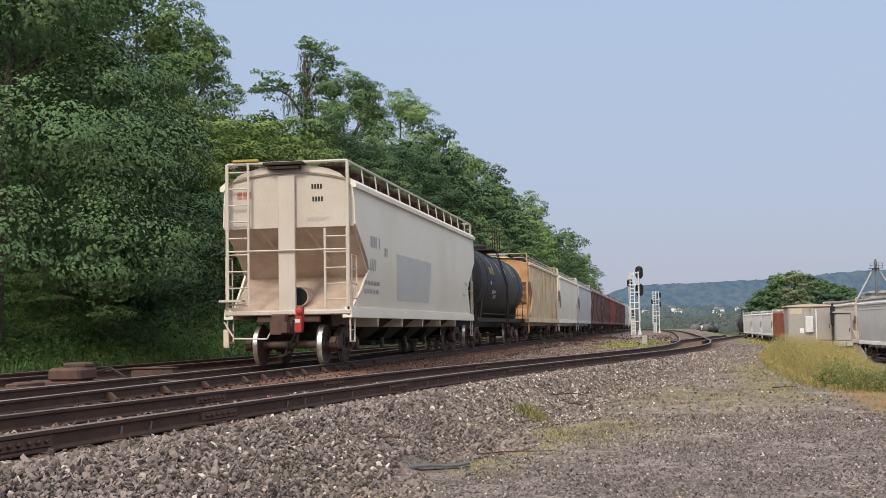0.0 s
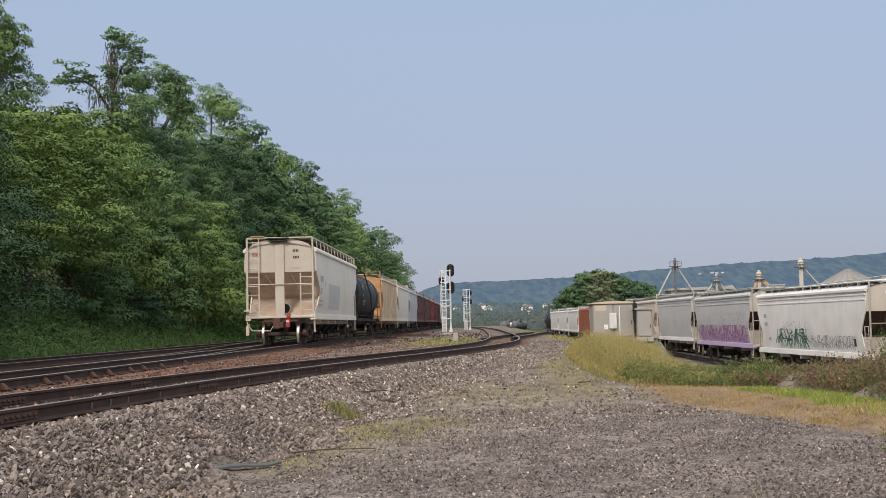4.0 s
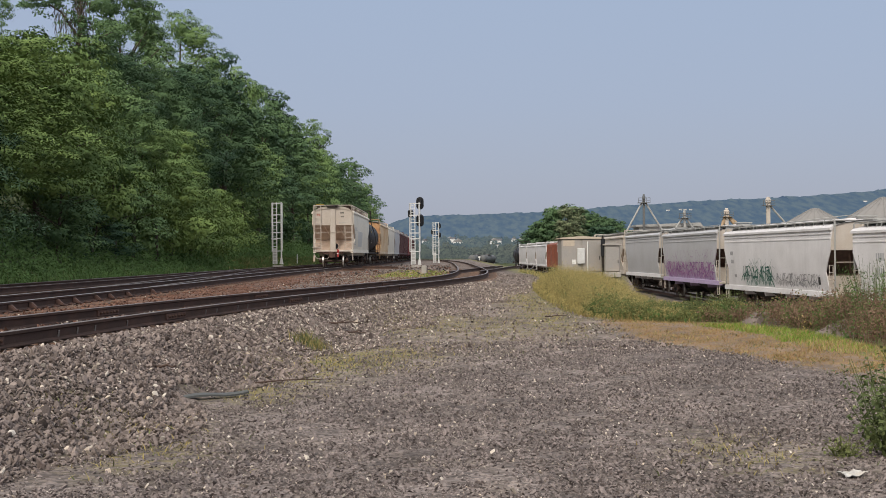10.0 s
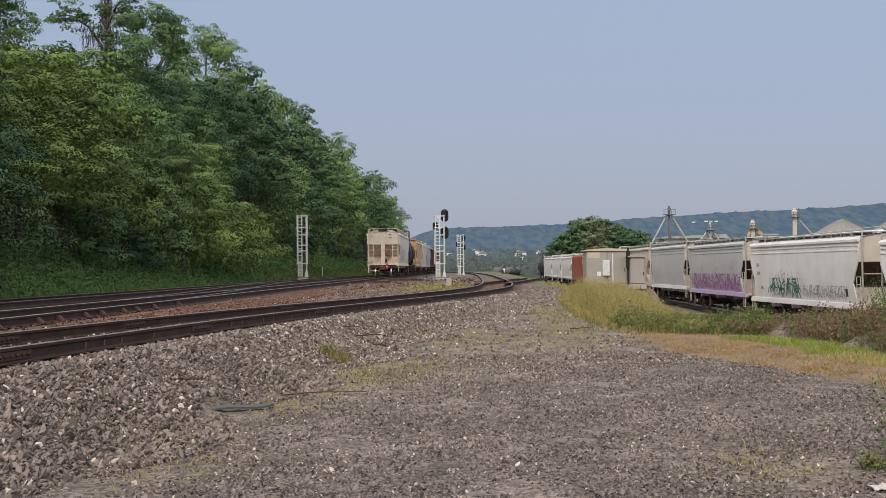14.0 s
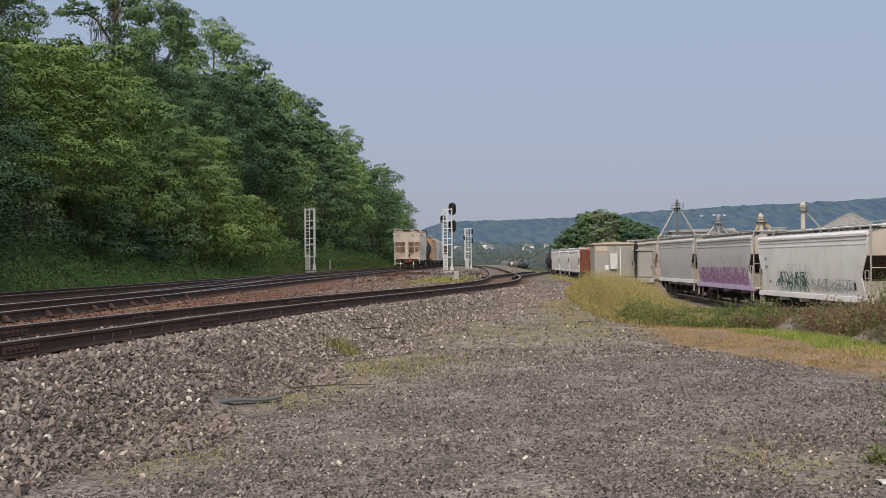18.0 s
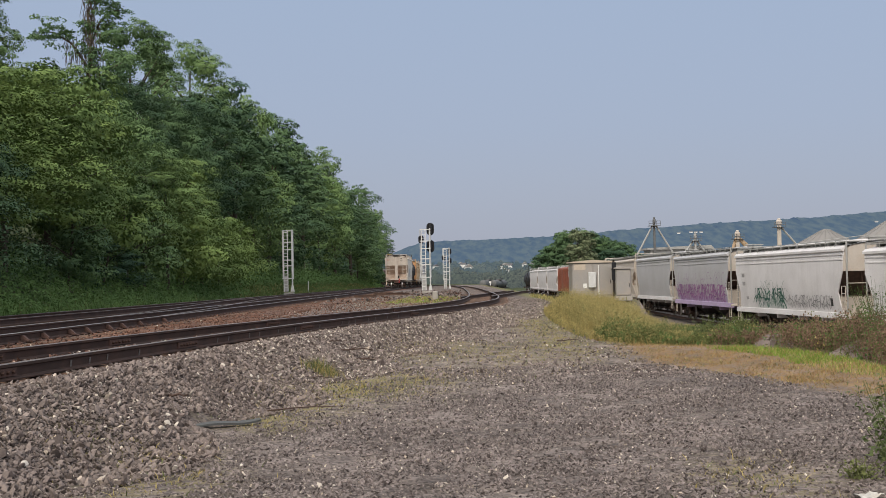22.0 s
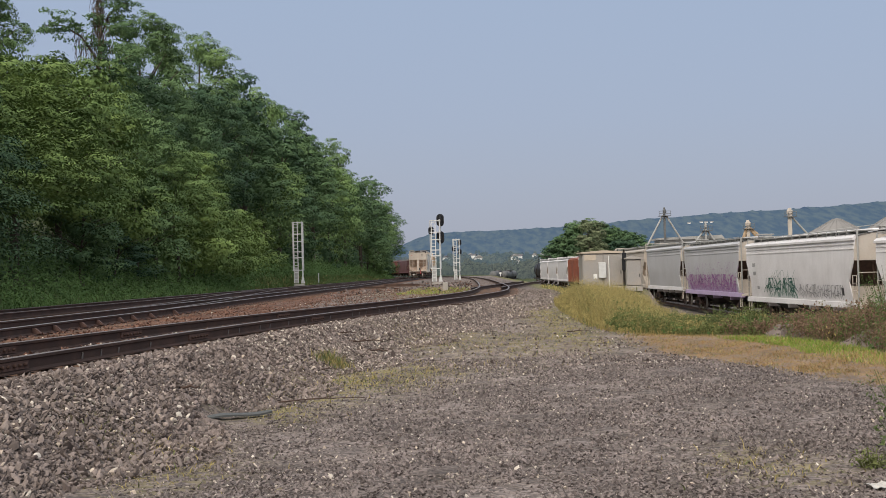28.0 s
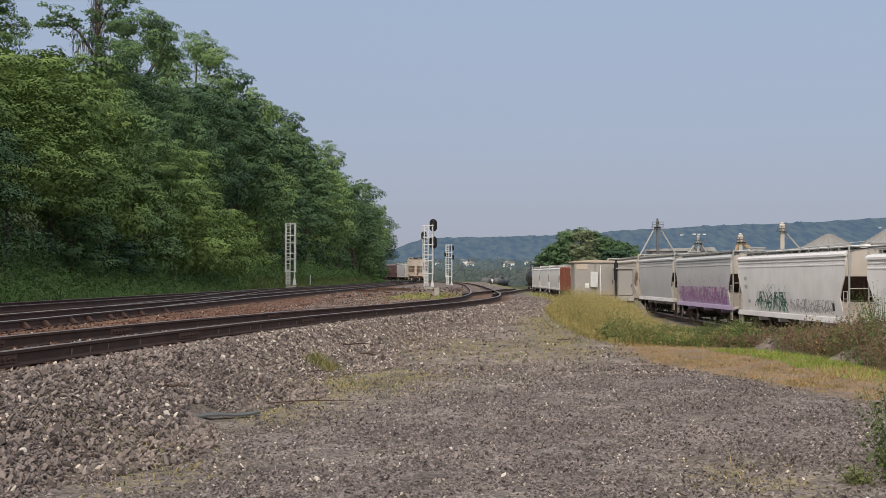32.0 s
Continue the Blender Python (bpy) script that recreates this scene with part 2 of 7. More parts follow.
GRASSDRY = leaf_mat("dry_orange_grass", (0.265, 0.165, 0.078), (0.335, 0.220, 0.105), 0.3)
WEEDRED = leaf_mat("reddish_seed_weed", (0.125, 0.085, 0.060), (0.20, 0.135, 0.095), 0.3)
GALV = mat("galvanised_steel", (0.38, 0.38, 0.37), 0.55, 0.2, second=(0.30, 0.30, 0.29), scale=1, amount=0.5, streak=0.3)
TANKGREY = mat("dull_grey_tank_paint", (0.13, 0.135, 0.14), 0.6, second=(0.09, 0.085, 0.08), scale=0.6, amount=0.7, streak=0.4)
ROOFGREY = mat("grey_metal_roof", (0.23, 0.22, 0.21), 0.7, second=(0.18, 0.175, 0.17), scale=0.4, amount=0.6, fine=12, streak=0.3)
WHITEWALL = mat("white_siding", (0.72, 0.72, 0.70), 0.7, second=(0.62, 0.62, 0.6), scale=0.5)
DARKROOF = mat("dark_shingles", (0.12, 0.12, 0.13), 0.85, fine=12)
RUSTPIPE = mat("tan_spout", (0.42, 0.31, 0.20), 0.7, second=(0.30, 0.2, 0.13), scale=2)


# ---- mesh helpers ----
class Shape:
    """Collects boxes, tubes, prisms and sheets into one mesh."""

    def __init__(self):
        self.v, self.f, self.m = [], [], []

    def add(self, verts, faces, mi=0):
        k = len(self.v)
        self.v += [tuple(p) for p in verts]
        self.f += [tuple(i + k for i in f) for f in faces]
        self.m += [mi] * len(faces)
        return self

    def box(self, cx, cy, cz, sx, sy, sz, rz=0.0, rx=0.0, mi=0, bev=0.0):
        r = Euler((rx, 0, rz)).to_matrix()
        hx, hy, hz = sx / 2, sy / 2, sz / 2
        if bev:
            b = min(bev, 0.45 * min(sx, sy), sz * 0.45)
            ring = [(-hx + b, -hy), (hx - b, -hy), (hx, -hy + b), (hx, hy - b), (hx - b, hy), (-hx + b, hy), (-hx, hy - b), (-hx, -hy + b)]
            vs = []
            for z, k in ((-hz, b), (-hz + b, 0), (hz - b, 0), (hz, b)):
                vs += [(x * (hx - k) / hx, y * (hy - k) / hy, z) for x, y in ring]
            fs = [tuple(range(7, -1, -1)), tuple(range(24, 32))]
            fs += [(a * 8 + i, a * 8 + (i + 1) % 8, a * 8 + 8 + (i + 1) % 8, a * 8 + 8 + i) for a in range(3) for i in range(8)]
        else:
            vs = [(x, y, z) for z in (-hz, hz) for x, y in ((-hx, -hy), (hx, -hy), (hx, hy), (-hx, hy))]
            fs = [(3, 2, 1, 0), (4, 5, 6, 7), (0, 1, 5, 4), (1, 2, 6, 5), (2, 3, 7, 6), (3, 0, 4, 7)]
        return self.add([r @ Vector(p) + Vector((cx, cy, cz)) for p in vs], fs, mi)

    def tube(self, pts, r, n=8, r2=None, mi=0):
        """A round bar through the points; r2 is the radius at its end."""
        pts = [Vector(p) for p in pts]
        r2 = r if r2 is None else r2
        vs, fs = [], []
        for i, p in enumerate(pts):
            d = (pts[min(i + 1, len(pts) - 1)] - pts[max(i - 1, 0)]).normalized()
            s = d.cross(Vector((0, 0, 1)) if abs(d.z) < 0.9 else Vector((1, 0, 0))).normalized()
            u = s.cross(d)
            rr = r + (r2 - r) * i / (len(pts) - 1)
            vs += [p + rr * (s * math.cos(a) + u * math.sin(a)) for a in (2 * math.pi * k / n for k in range(n))]
        for i in range(len(pts) - 1):
            fs += [(i * n + k, i * n + n + k, i * n + n + (k + 1) % n, i * n + (k + 1) % n) for k in range(n)]
        fs += [tuple(range(n)), tuple(range(len(vs) - 1, len(vs) - n - 1, -1))]
        return self.add(vs, fs, mi)

    def prism(self, prof, axis, a, b, mi=0):
        """A flat outline drawn out from a to b along the axis. Outline in (y, z), (x, z) or (x, y)."""
        place = {"x": lambda p, t: (t, p[0], p[1]), "y": lambda p, t: (p[0], t, p[1]), "z": lambda p, t: (p[0], p[1], t)}[axis]
        n = len(prof)
        vs = [place(p, a) for p in prof] + [place(p, b) for p in prof]
        fs = [tuple(range(n - 1, -1, -1)), tuple(range(n, 2 * n))] + [(i, (i + 1) % n, n + (i + 1) % n, n + i) for i in range(n)]
        return self.add(vs, fs, mi)

    def lathe(self, prof, axis="x", n=20, mis=None, at=(0, 0, 0)):
        """Turns an outline of (distance along the axis, radius) round the axis."""
        vs, fs, ms = [], [], []
        for d, r in prof:
            for k in range(n):
                a = 2 * math.pi * k / n
                c, s = r * math.cos(a), r * math.sin(a)
                p = {"x": (d, c, s), "y": (c, d, s), "z": (c, s, d)}[axis]
                vs.append((p[0] + at[0], p[1] + at[1], p[2] + at[2]))
        k0 = len(self.v)
        self.v += vs
        for i in range(len(prof) - 1):
            for k in range(n):
                self.f.append((k0 + i * n + k, k0 + i * n + (k + 1) % n, k0 + (i + 1) * n + (k + 1) % n, k0 + (i + 1) * n + k))
                self.m.append(mis[i] if mis else 0)
        self.f.append(tuple(k0 + k for k in range(n)))
        self.f.append(tuple(k0 + (len(prof) - 1) * n + k for k in range(n)))
        self.m += [0, 0]
        return self

    def sheet(self, grid, thick=None, mi=0):
        """A sheet through rows of points."""
        w = len(grid[0])
        vs = [p for row in grid for p in row]
        fs = [(i * w + j, i * w + j + 1, (i + 1) * w + j + 1, (i + 1) * w + j) for i in range(len(grid) - 1) for j in range(w - 1)]
        return self.add(vs, fs, mi)

    def mesh(self, name, mats, smooth=True):
        me = bpy.data.meshes.new(name)
        me.from_pydata(self.v, [], self.f)
        for m in mats if isinstance(mats, (list, tuple)) else [mats]:
            me.materials.append(m)
        if any(self.m):
            me.polygons.foreach_set("material_index", self.m)
        bm = bmesh.new()
        bm.from_mesh(me)
        bmesh.ops.recalc_face_normals(bm, faces=bm.faces)
        bm.to_mesh(me)
        bm.free()
        if smooth:
            me.shade_smooth()
            me.set_sharp_from_angle(angle=radians(35))
        return me


def part(name, shape, mats, parent=None, label="", at=None):
    """One mesh object under a thing or a part."""
    me = shape if isinstance(shape, bpy.types.Mesh) else shape.mesh(name, mats)
    ob = new(name, me)
    if parent:
        ob.parent = parent
    if at is not None:
        ob.matrix_basis = at
    return tagged(ob, label)


def thing(name, label, category, group="", kind="", at=None):
    ob = new(name)
    ob.empty_display_size = 0.2
    if at is not None:
        ob.matrix_basis = at
    return tagged(ob, label, category, group, kind)


def big_mesh(name, verts, faces, mats, smooth=False, mat_index=None):
    """A mesh straight from arrays, all faces with the same number of corners."""
    me = bpy.data.meshes.new(name)
    nv, nf, k = len(verts), len(faces), faces.shape[1]
    me.vertices.add(nv)
    me.vertices.foreach_set("co", verts.astype(np.float32).ravel())
    me.loops.add(nf * k)
    me.loops.foreach_set("vertex_index", faces.astype(np.int32).ravel())
    me.polygons.add(nf)
    me.polygons.foreach_set("loop_start", np.arange(nf, dtype=np.int32) * k)
    me.update(calc_edges=True)
    for m in mats if isinstance(mats, (list, tuple)) else [mats]:
        me.materials.append(m)
    if mat_index is not None:
        me.polygons.foreach_set("material_index", mat_index.astype(np.int32))
    if smooth:
        me.shade_smooth()
    else:
        me.shade_flat()
    return me


RNG = np.random.default_rng(11)

# ---- the plan: lines of the tracks, heights of the ground ----
RAIL = 0.80           # top of the rails of the three upper tracks
BED = 0.60            # top of their ballast
PARKZ = [-1.80, -1.59, -1.37, -1.25, -1.09, -1.15, -1.2, -0.98]     # rail tops of the lower track


def smooth_line(ys, xs):
    """A smooth curve x(y) through the points."""
    ys, xs = np.array(ys, float), np.array(xs, float)
    d = np.gradient(xs, ys)

    def at_y(y):
        y = np.asarray(y, float)
        i = np.clip(np.searchsorted(ys, y) - 1, 0, len(ys) - 2)
        h = ys[i + 1] - ys[i]
        u = np.clip((y - ys[i]) / h, 0, 1)
        a, b = xs[i], xs[i + 1]
        inner = a + (b - a) * 0 + h * d[i] * (u ** 3 - 2 * u ** 2 + u) + (b - a) * (3 * u ** 2 - 2 * u ** 3) + h * d[i + 1] * (u ** 3 - u ** 2)
        return inner + np.where(y > ys[-1], (y - ys[-1]) * d[-1], 0) + np.where(y < ys[0], (y - ys[0]) * d[0], 0)

    return at_y


def main_x(y):
    """Centre of the main track on which the train runs: straight, then a wide curve to the left."""
    y = np.asarray(y, float)
    return -8.5 + 0.0022 * np.clip(y - 60, 0, 190) - np.clip(y - 262, 0, 230) ** 2 / 700.0 - 0.657 * np.clip(y - 492, 0, None)


def main2_x(y):
    return main_x(y) - 4.1


lead_x = smooth_line([-40, -15, 0, 8, 13, 20.4, 27.8, 32.7, 40.7, 50, 60, 75, 100, 150, 200, 260, 340, 480],
                     [-8.5, -8.0, -6.75, -5.85, -5.35, -4.42, -3.1, -2.05, -0.5, 0.75, 1.3, 1.55, 1.65, 1.55, 0.7, -2.2, -12.5, -48])


park_x = smooth_line([20, 36, 45, 54, 62, 70, 80, 90, 101, 115, 140, 168, 240, 330],
                     [23.2, 20.7, 19.5, 18.45, 17.75, 17.25, 17.02, 16.75, 16.35, 16.25, 16.35, 16.3, 15.0, 13.2])     # centre of the lower track of the parked cars


def park_z(y):
    return np.interp(y, [30, 54, 70, 87.5, 101, 140, 170, 240], PARKZ)


def lot_z(y):
    return np.interp(y, [0, 10, 20, 30, 45, 60, 100], [0.0, 0.02, 0.08, 0.2, 0.42, 0.55, 0.6])


def weed_x(y):
    """Where the gravel lot ends and the weeds begin."""
    return np.interp(y, [4, 9, 12, 15, 16.4, 18.2, 19.6, 21.5, 25, 27, 30.3, 34, 40, 44, 55, 120, 260], [3.0, 3.4, 4.4, 4.9, 4.5, 4.2, 3.63, 3.05, 3.15, 3.3, 3.05, 3.0, 3.1, 3.3, 4.2, 5.0, 6.0])


def stand_x(y):
    """Where the taller weeds begin, behind the dry strip."""
    y = np.asarray(y, float)
    return np.where(y < 27.5, np.interp(y, [12, 15, 18, 20, 22, 24, 25, 25.7, 26.4, 27.5], [6.8, 6.9, 6.6, 6.45, 6.5, 6.0, 5.6, 4.7, 3.6, 3.35]), weed_x(y) + 0.03)


def ground_z(x, y):
    x, y = np.asarray(x, float), np.asarray(y, float)
    edge = lead_x(y) + 1.55
    lz = lot_z(y)
    z = np.where(x < edge, BED, lz + np.clip(BED - lz - (x - edge) / 2.1, 0, None))
    # shallow dip between the near track and the main line
    z = z - 0.10 * np.exp(-((x - (main_x(y) + 2.3)) / 0.6) ** 2) * np.clip((lead_x(y) - main_x(y) - 4.2) / 2, 0, 1)
    # right: down to the lower track
    start = np.maximum(weed_x(y) + np.interp(y, [15, 18, 20, 22, 24, 27, 30, 33, 42, 52], [3.4, 3.9, 4.1, 4.2, 3.9, 2.6, 2.0, 2.0, 2.2, 0.6]) + 3.7 * np.exp(-((y - 59.8) / 1.5) ** 4), edge + 1.5)
    px, pz = park_x(y) - 2.4, park_z(y) - 0.36
    u = np.clip((x - start) / np.clip(px - start, 1.0, np.interp(y, [44, 54], [5.0, 1.6])), 0, 1)
    z = np.where(x > start, z + (pz - z) * (u * u * (3 - 2 * u)), z)
    # left: the wooded bank
    d = np.clip(main2_x(y) - 2.6 - x, 0, None)
    z = z - 0.15 * np.exp(-((d - 0.8) / 0.6) ** 2) * (d > 0) + 0.30 * np.clip(d - 1.2, 0, 32)
    far = np.clip((y - 520) / 300, 0, 1)
    z = z * (1 - far) + (-6.0) * far
    wide = np.clip((np.abs(x) - 120) / 200, 0, 1)
    return z * (1 - wide) + np.minimum(z, 0) * wide


def wavy(x, y, s, seed=0.0):
    """Smooth uneven field between about -1 and 1."""
    a = np.sin(x * s * 1.7 + 1.3 + seed) * np.cos(y * s * 1.1 - 0.7 * seed) + 0.6 * np.sin(x * s * 3.1 - y * s * 2.3 + seed * 2.1) + 0.4 * np.cos(x * s * 5.3 + y * s * 6.1 + seed)
    return a / 2.0


def steps(stops):
    """Grid lines that grow apart: (from, to, step)."""
    out = [stops[0][0]]
    for a, b, s in stops:
        n = max(1, int(round((b - a) / s)))
        out += [a + (b - a) * (i + 1) / n for i in range(n)]
    return np.array(out)


def blob(x, y, cx, cy, rx, ry):
    return np.exp(-(((x - cx) / rx) ** 2 + ((y - cy) / ry) ** 2))


def grass_cover(x, y):
    """Thin yellow-green growth on the gravel."""
    g = 0.9 * blob(x, y, -1.9, 16.5, 0.7, 2.2) + 0.8 * blob(x, y, -0.9, 18.5, 1.0, 2.2) + 0.9 * blob(x, y, -0.7, 26, 0.9, 3.0)
    g = g + 0.9 * blob(x, y, -2.95, 11.0, 0.5, 0.7) + 0.6 * blob(x, y, -2.1, 13.6, 0.5, 0.9) + 0.9 * blob(x, y, 2.2, 36, 0.8, 7) + 0.6 * blob(x, y, 2.3, 26, 0.7, 4) + 0.5 * blob(x, y, 0.9, 24, 0.8, 4) + 0.6 * blob(x, y, 0.6, 48, 0.8, 6)
    g = g + 0.6 * blob(x, y, 2.3, 9.5, 0.5, 1.0) + 0.7 * blob(x, y, -2.35, 9.8, 0.5, 0.9) + 0.8 * blob(x, y, -2.0, 66, 2.2, 16)
    return np.clip(g + 0.35 * g * wavy(x, y, 2.2, 3.0), 0, 1)


def build_ground():
    xs = steps([(-2600, -600, 250), (-600, -120, 40), (-120, -40, 8), (-40, -16, 1.2), (-16, 9, 0.2), (9, 30, 0.8), (30, 120, 8), (120, 600, 40), (600, 2600, 250)])
    ys = steps([(-400, -60, 40), (-60, -6, 4), (-6, 6, 0.6), (6, 30, 0.25), (30, 60, 0.5), (60, 120, 1.5), (120, 420, 6), (420, 1000, 40), (1000, 4800, 400)])
    gx, gy = np.meshgrid(xs, ys)
    gz = ground_z(gx, gy)
    near = (np.abs(gx) < 16) & (gy > -6) & (gy < 60)
    gz = gz + np.where(near, 0.018 * wavy(gx, gy, 1.3) + 0.012 * wavy(gx, gy, 3.7, 2.0), 0)
    w, h = len(xs), len(ys)
    verts = np.stack([gx, gy, gz], -1).reshape(-1, 3)
    i, j = np.meshgrid(np.arange(h - 1), np.arange(w - 1), indexing="ij")
    k = (i * w + j).ravel()
    faces = np.stack([k, k + 1, k + w + 1, k + w], 1)
    me = big_mesh("ground", verts, faces, GROUND, smooth=True)
    x, y = gx.ravel(), gy.ravel()
    edge = lead_x(y) + 1.55
    side = np.clip((x - edge - 1.1 + 0.35 * wavy(x, y, 1.1)) / 0.5, 0, 1)
    ballast = (1 - side) * (x > main2_x(y) - 3.2)
    rust = np.clip(1 - np.abs(x - (main_x(y) + 1.9)) / 1.6, 0, 1) * np.clip(1.3 - np.abs(y - 30) / 60, 0, 1) + 0.45 * (np.abs(x - lead_x(y)) < 1.4) * np.clip((70 - y) / 25, 0.25, 1) + 0.9 * (np.abs(x - main2_x(y) - 2.0) < 3.6)
    ragged = 0.3 * wavy(x, y, 1.5, 5.0)
    weeds = np.clip((x - stand_x(y) + 0.6 + ragged) / 0.5, 0, 1) * (x < stand_x(y) + 4.5 + ragged)
    dry = np.clip((x - weed_x(y) + ragged) / 0.5, 0, 1) * np.clip((stand_x(y) + 0.4 - x + ragged) / 0.5, 0, 1) * np.clip((y - 14) / 3, 0, 1) * np.clip((30 - y) / 4, 0, 1)
    bank = (x < main2_x(y) - 3.2) | (y > 330) | (np.abs(x) > 60)
    for name, val in (("ballast", ballast), ("rust", np.clip(rust, 0, 1) * ballast), ("grass", grass_cover(x, y)), ("dry", dry), ("weeds", weeds), ("bank", bank)):
        at = me.attributes.new(name, "FLOAT", "POINT")
        at.data.foreach_set("value", np.asarray(val, np.float32))
    ob = new("ground", me)
    return tagged(ob, "gravel lot and ballast with thin grass", "ground", kind="structure")


def ground_material():
    m = bpy.data.materials.new("gravel_ground")
    m.use_nodes = True
    n, l = m.node_tree.nodes, m.node_tree.links
    b = n["Principled BSDF"]
    b.inputs["Roughness"].default_value, b.inputs["Specular IOR Level"].default_value = 0.95, 0.15
    co = n.new("ShaderNodeTexCoord").outputs["Object"]

    def noise_of(sc, detail=4):
        t = n.new("ShaderNodeTexNoise")
        t.inputs["Scale"].default_value, t.inputs["Detail"].default_value = sc, detail
        l.new(co, t.inputs[0])
        return t.outputs["Fac"]

    def spread(v, a, c, lo=0.0, hi=1.0):
        r = n.new("ShaderNodeMapRange")
        for s, q in (("From Min", a), ("From Max", c), ("To Min", lo), ("To Max", hi)):
            r.inputs[s].default_value = q
        l.new(v, r.inputs[0])
        return r.outputs[0]

    def mix(fac, a, c, mode="MIX"):
        x = n.new("ShaderNodeMix")
        x.data_type, x.blend_type = "RGBA", mode
        for sock, value in (("Factor", fac), ("A", a), ("B", c)):
            if isinstance(value, (int, float)):
                x.inputs[sock].default_value = value
            elif isinstance(value, (tuple, list)):
                x.inputs[sock].default_value = (*value[:3], 1)
            else:
                l.new(value, x.inputs[sock])
        return x.outputs["Result"]

    def times(a, c):
        x = n.new("ShaderNodeMath")
        x.operation = "MULTIPLY"
        for i, v in enumerate((a, c)):
            if isinstance(v, (int, float)):
                x.inputs[i].default_value = v
            else:
                l.new(v, x.inputs[i])
        return x.outputs[0]

    def attr(name):
        a = n.new("ShaderNodeAttribute")
        a.attribute_name = name
        return a.outputs["Fac"]

    vor = n.new("ShaderNodeTexVoronoi")
    vor.inputs["Scale"].default_value = 26
    l.new(co, vor.inputs[0])
    vor2 = n.new("ShaderNodeTexVoronoi")
    vor2.inputs["Scale"].default_value = 17
    l.new(co, vor2.inputs[0])
    coarse = noise_of(0.35)
    lot = mix(spread(coarse, 0.35, 0.65), (0.142, 0.121, 0.114), (0.195, 0.166, 0.154))
    lot = mix(spread(noise_of(1.7), 0.5, 0.7, 0, 0.6), lot, (0.185, 0.155, 0.132))
    bal = mix(spread(noise_of(1.2), 0.35, 0.65), (0.125, 0.104, 0.096), (0.190, 0.158, 0.142))
    bal = mix(times(attr("rust"), spread(noise_of(0.9), 0.3, 0.6, 0.5, 1.0)), bal, (0.145, 0.072, 0.047))
    col = mix(attr("ballast"), lot, bal)
    pale = spread(vor.outputs["Color"], 0.1, 0.9, 0.5, 1.45)
    g = n.new("ShaderNodeCombineColor")
    for i in range(3):
        l.new(pale, g.inputs[i])
    col = mix(1.0, col, g.outputs[0], "MULTIPLY")
    rough = spread(noise_of(1.9, 12), 0.3, 0.7, 0.60, 1.40)
    gr = n.new("ShaderNodeCombineColor")
    for i in range(3):
        l.new(rough, gr.inputs[i])
    col = mix(1.0, col, gr.outputs[0], "MULTIPLY")
    broad = spread(noise_of(0.45, 8), 0.3, 0.7, 0.74, 1.26)
    gb = n.new("ShaderNodeCombineColor")
    for i in range(3):
        l.new(broad, gb.inputs[i])
    col = mix(1.0, col, gb.outputs[0], "MULTIPLY")
    patch = spread(noise_of(5.0, 6), 0.42, 0.58)
    col = mix(times(attr("grass"), times(patch, 0.95)), col, (0.235, 0.205, 0.08))
    col = mix(times(attr("weeds"), spread(noise_of(2.5), 0.3, 0.6, 0.4, 0.95)), col, (0.15, 0.15, 0.06))
    col = mix(times(attr("dry"), spread(noise_of(3.5), 0.38, 0.64, 0.25, 0.9)), col, (0.27, 0.175, 0.09))
    col = mix(attr("bank"), col, mix(spread(noise_of(1.0), 0.4, 0.6), (0.045, 0.055, 0.025), (0.07, 0.085, 0.035)))
    l.new(col, b.inputs["Base Color"])
    bp = n.new("ShaderNodeBump")
    bp.inputs["Strength"].default_value, bp.inputs["Distance"].default_value = 0.9, 0.03
    l.new(vor2.outputs["Distance"], bp.inputs["Height"])
    l.new(bp.outputs[0], b.inputs["Normal"])
    return m


GROUND = ground_material()
build_ground()


# ---- tracks ----
def rail_profile():
    return [(-0.07, -0.17), (0.07, -0.17), (0.07, -0.158), (0.014, -0.135), (0.011, -0.05), (0.037, -0.036), (0.037, -0.006), (0.028, 0.0), (-0.028, 0.0), (-0.037, -0.006), (-0.037, -0.036), (-0.011, -0.05), (-0.014, -0.135), (-0.07, -0.158)]


def rail_shape(xf, zf, ys, off, prof=None):
    """A rail swept along the line at a distance off from its centre."""
    prof = prof or rail_profile()
    s = Shape()
    n = len(prof)
    vs, fs, ms = [], [], []
    for y in ys:
        dx = float(xf(y + 0.5) - xf(y - 0.5))
        k = math.hypot(dx, 1)
        nx, ny = 1 / k, -dx / k
        x0, y0, z0 = float(xf(y)) + nx * off, y + ny * off, float(zf(y))
        vs += [(x0 + nx * px, y0 + ny * px, z0 + pz) for px, pz in prof]
    for i in range(len(ys) - 1):
        for k in range(n):
            fs.append((i * n + k, i * n + (k + 1) % n, (i + 1) * n + (k + 1) % n, (i + 1) * n + k))
            ms.append(1 if k in (6, 7, 8) else 0)
    k0 = len(s.v)
    s.v, s.f, s.m = vs, fs, ms
    s.f += [tuple(range(n - 1, -1, -1)), tuple(range((len(ys) - 1) * n, len(ys) * n))]
    s.m += [0, 0]
    return s


def line_frame(xf, y):
    dx = float(xf(y + 0.5) - xf(y - 0.5))
    return float(xf(y)), math.degrees(-math.atan(dx))


def tie_mesh():
    s = Shape()
    s.box(0, 0, -0.085, 2.6, 0.23, 0.17, bev=0.015)
    return s.mesh("tie", TIE, smooth=False)


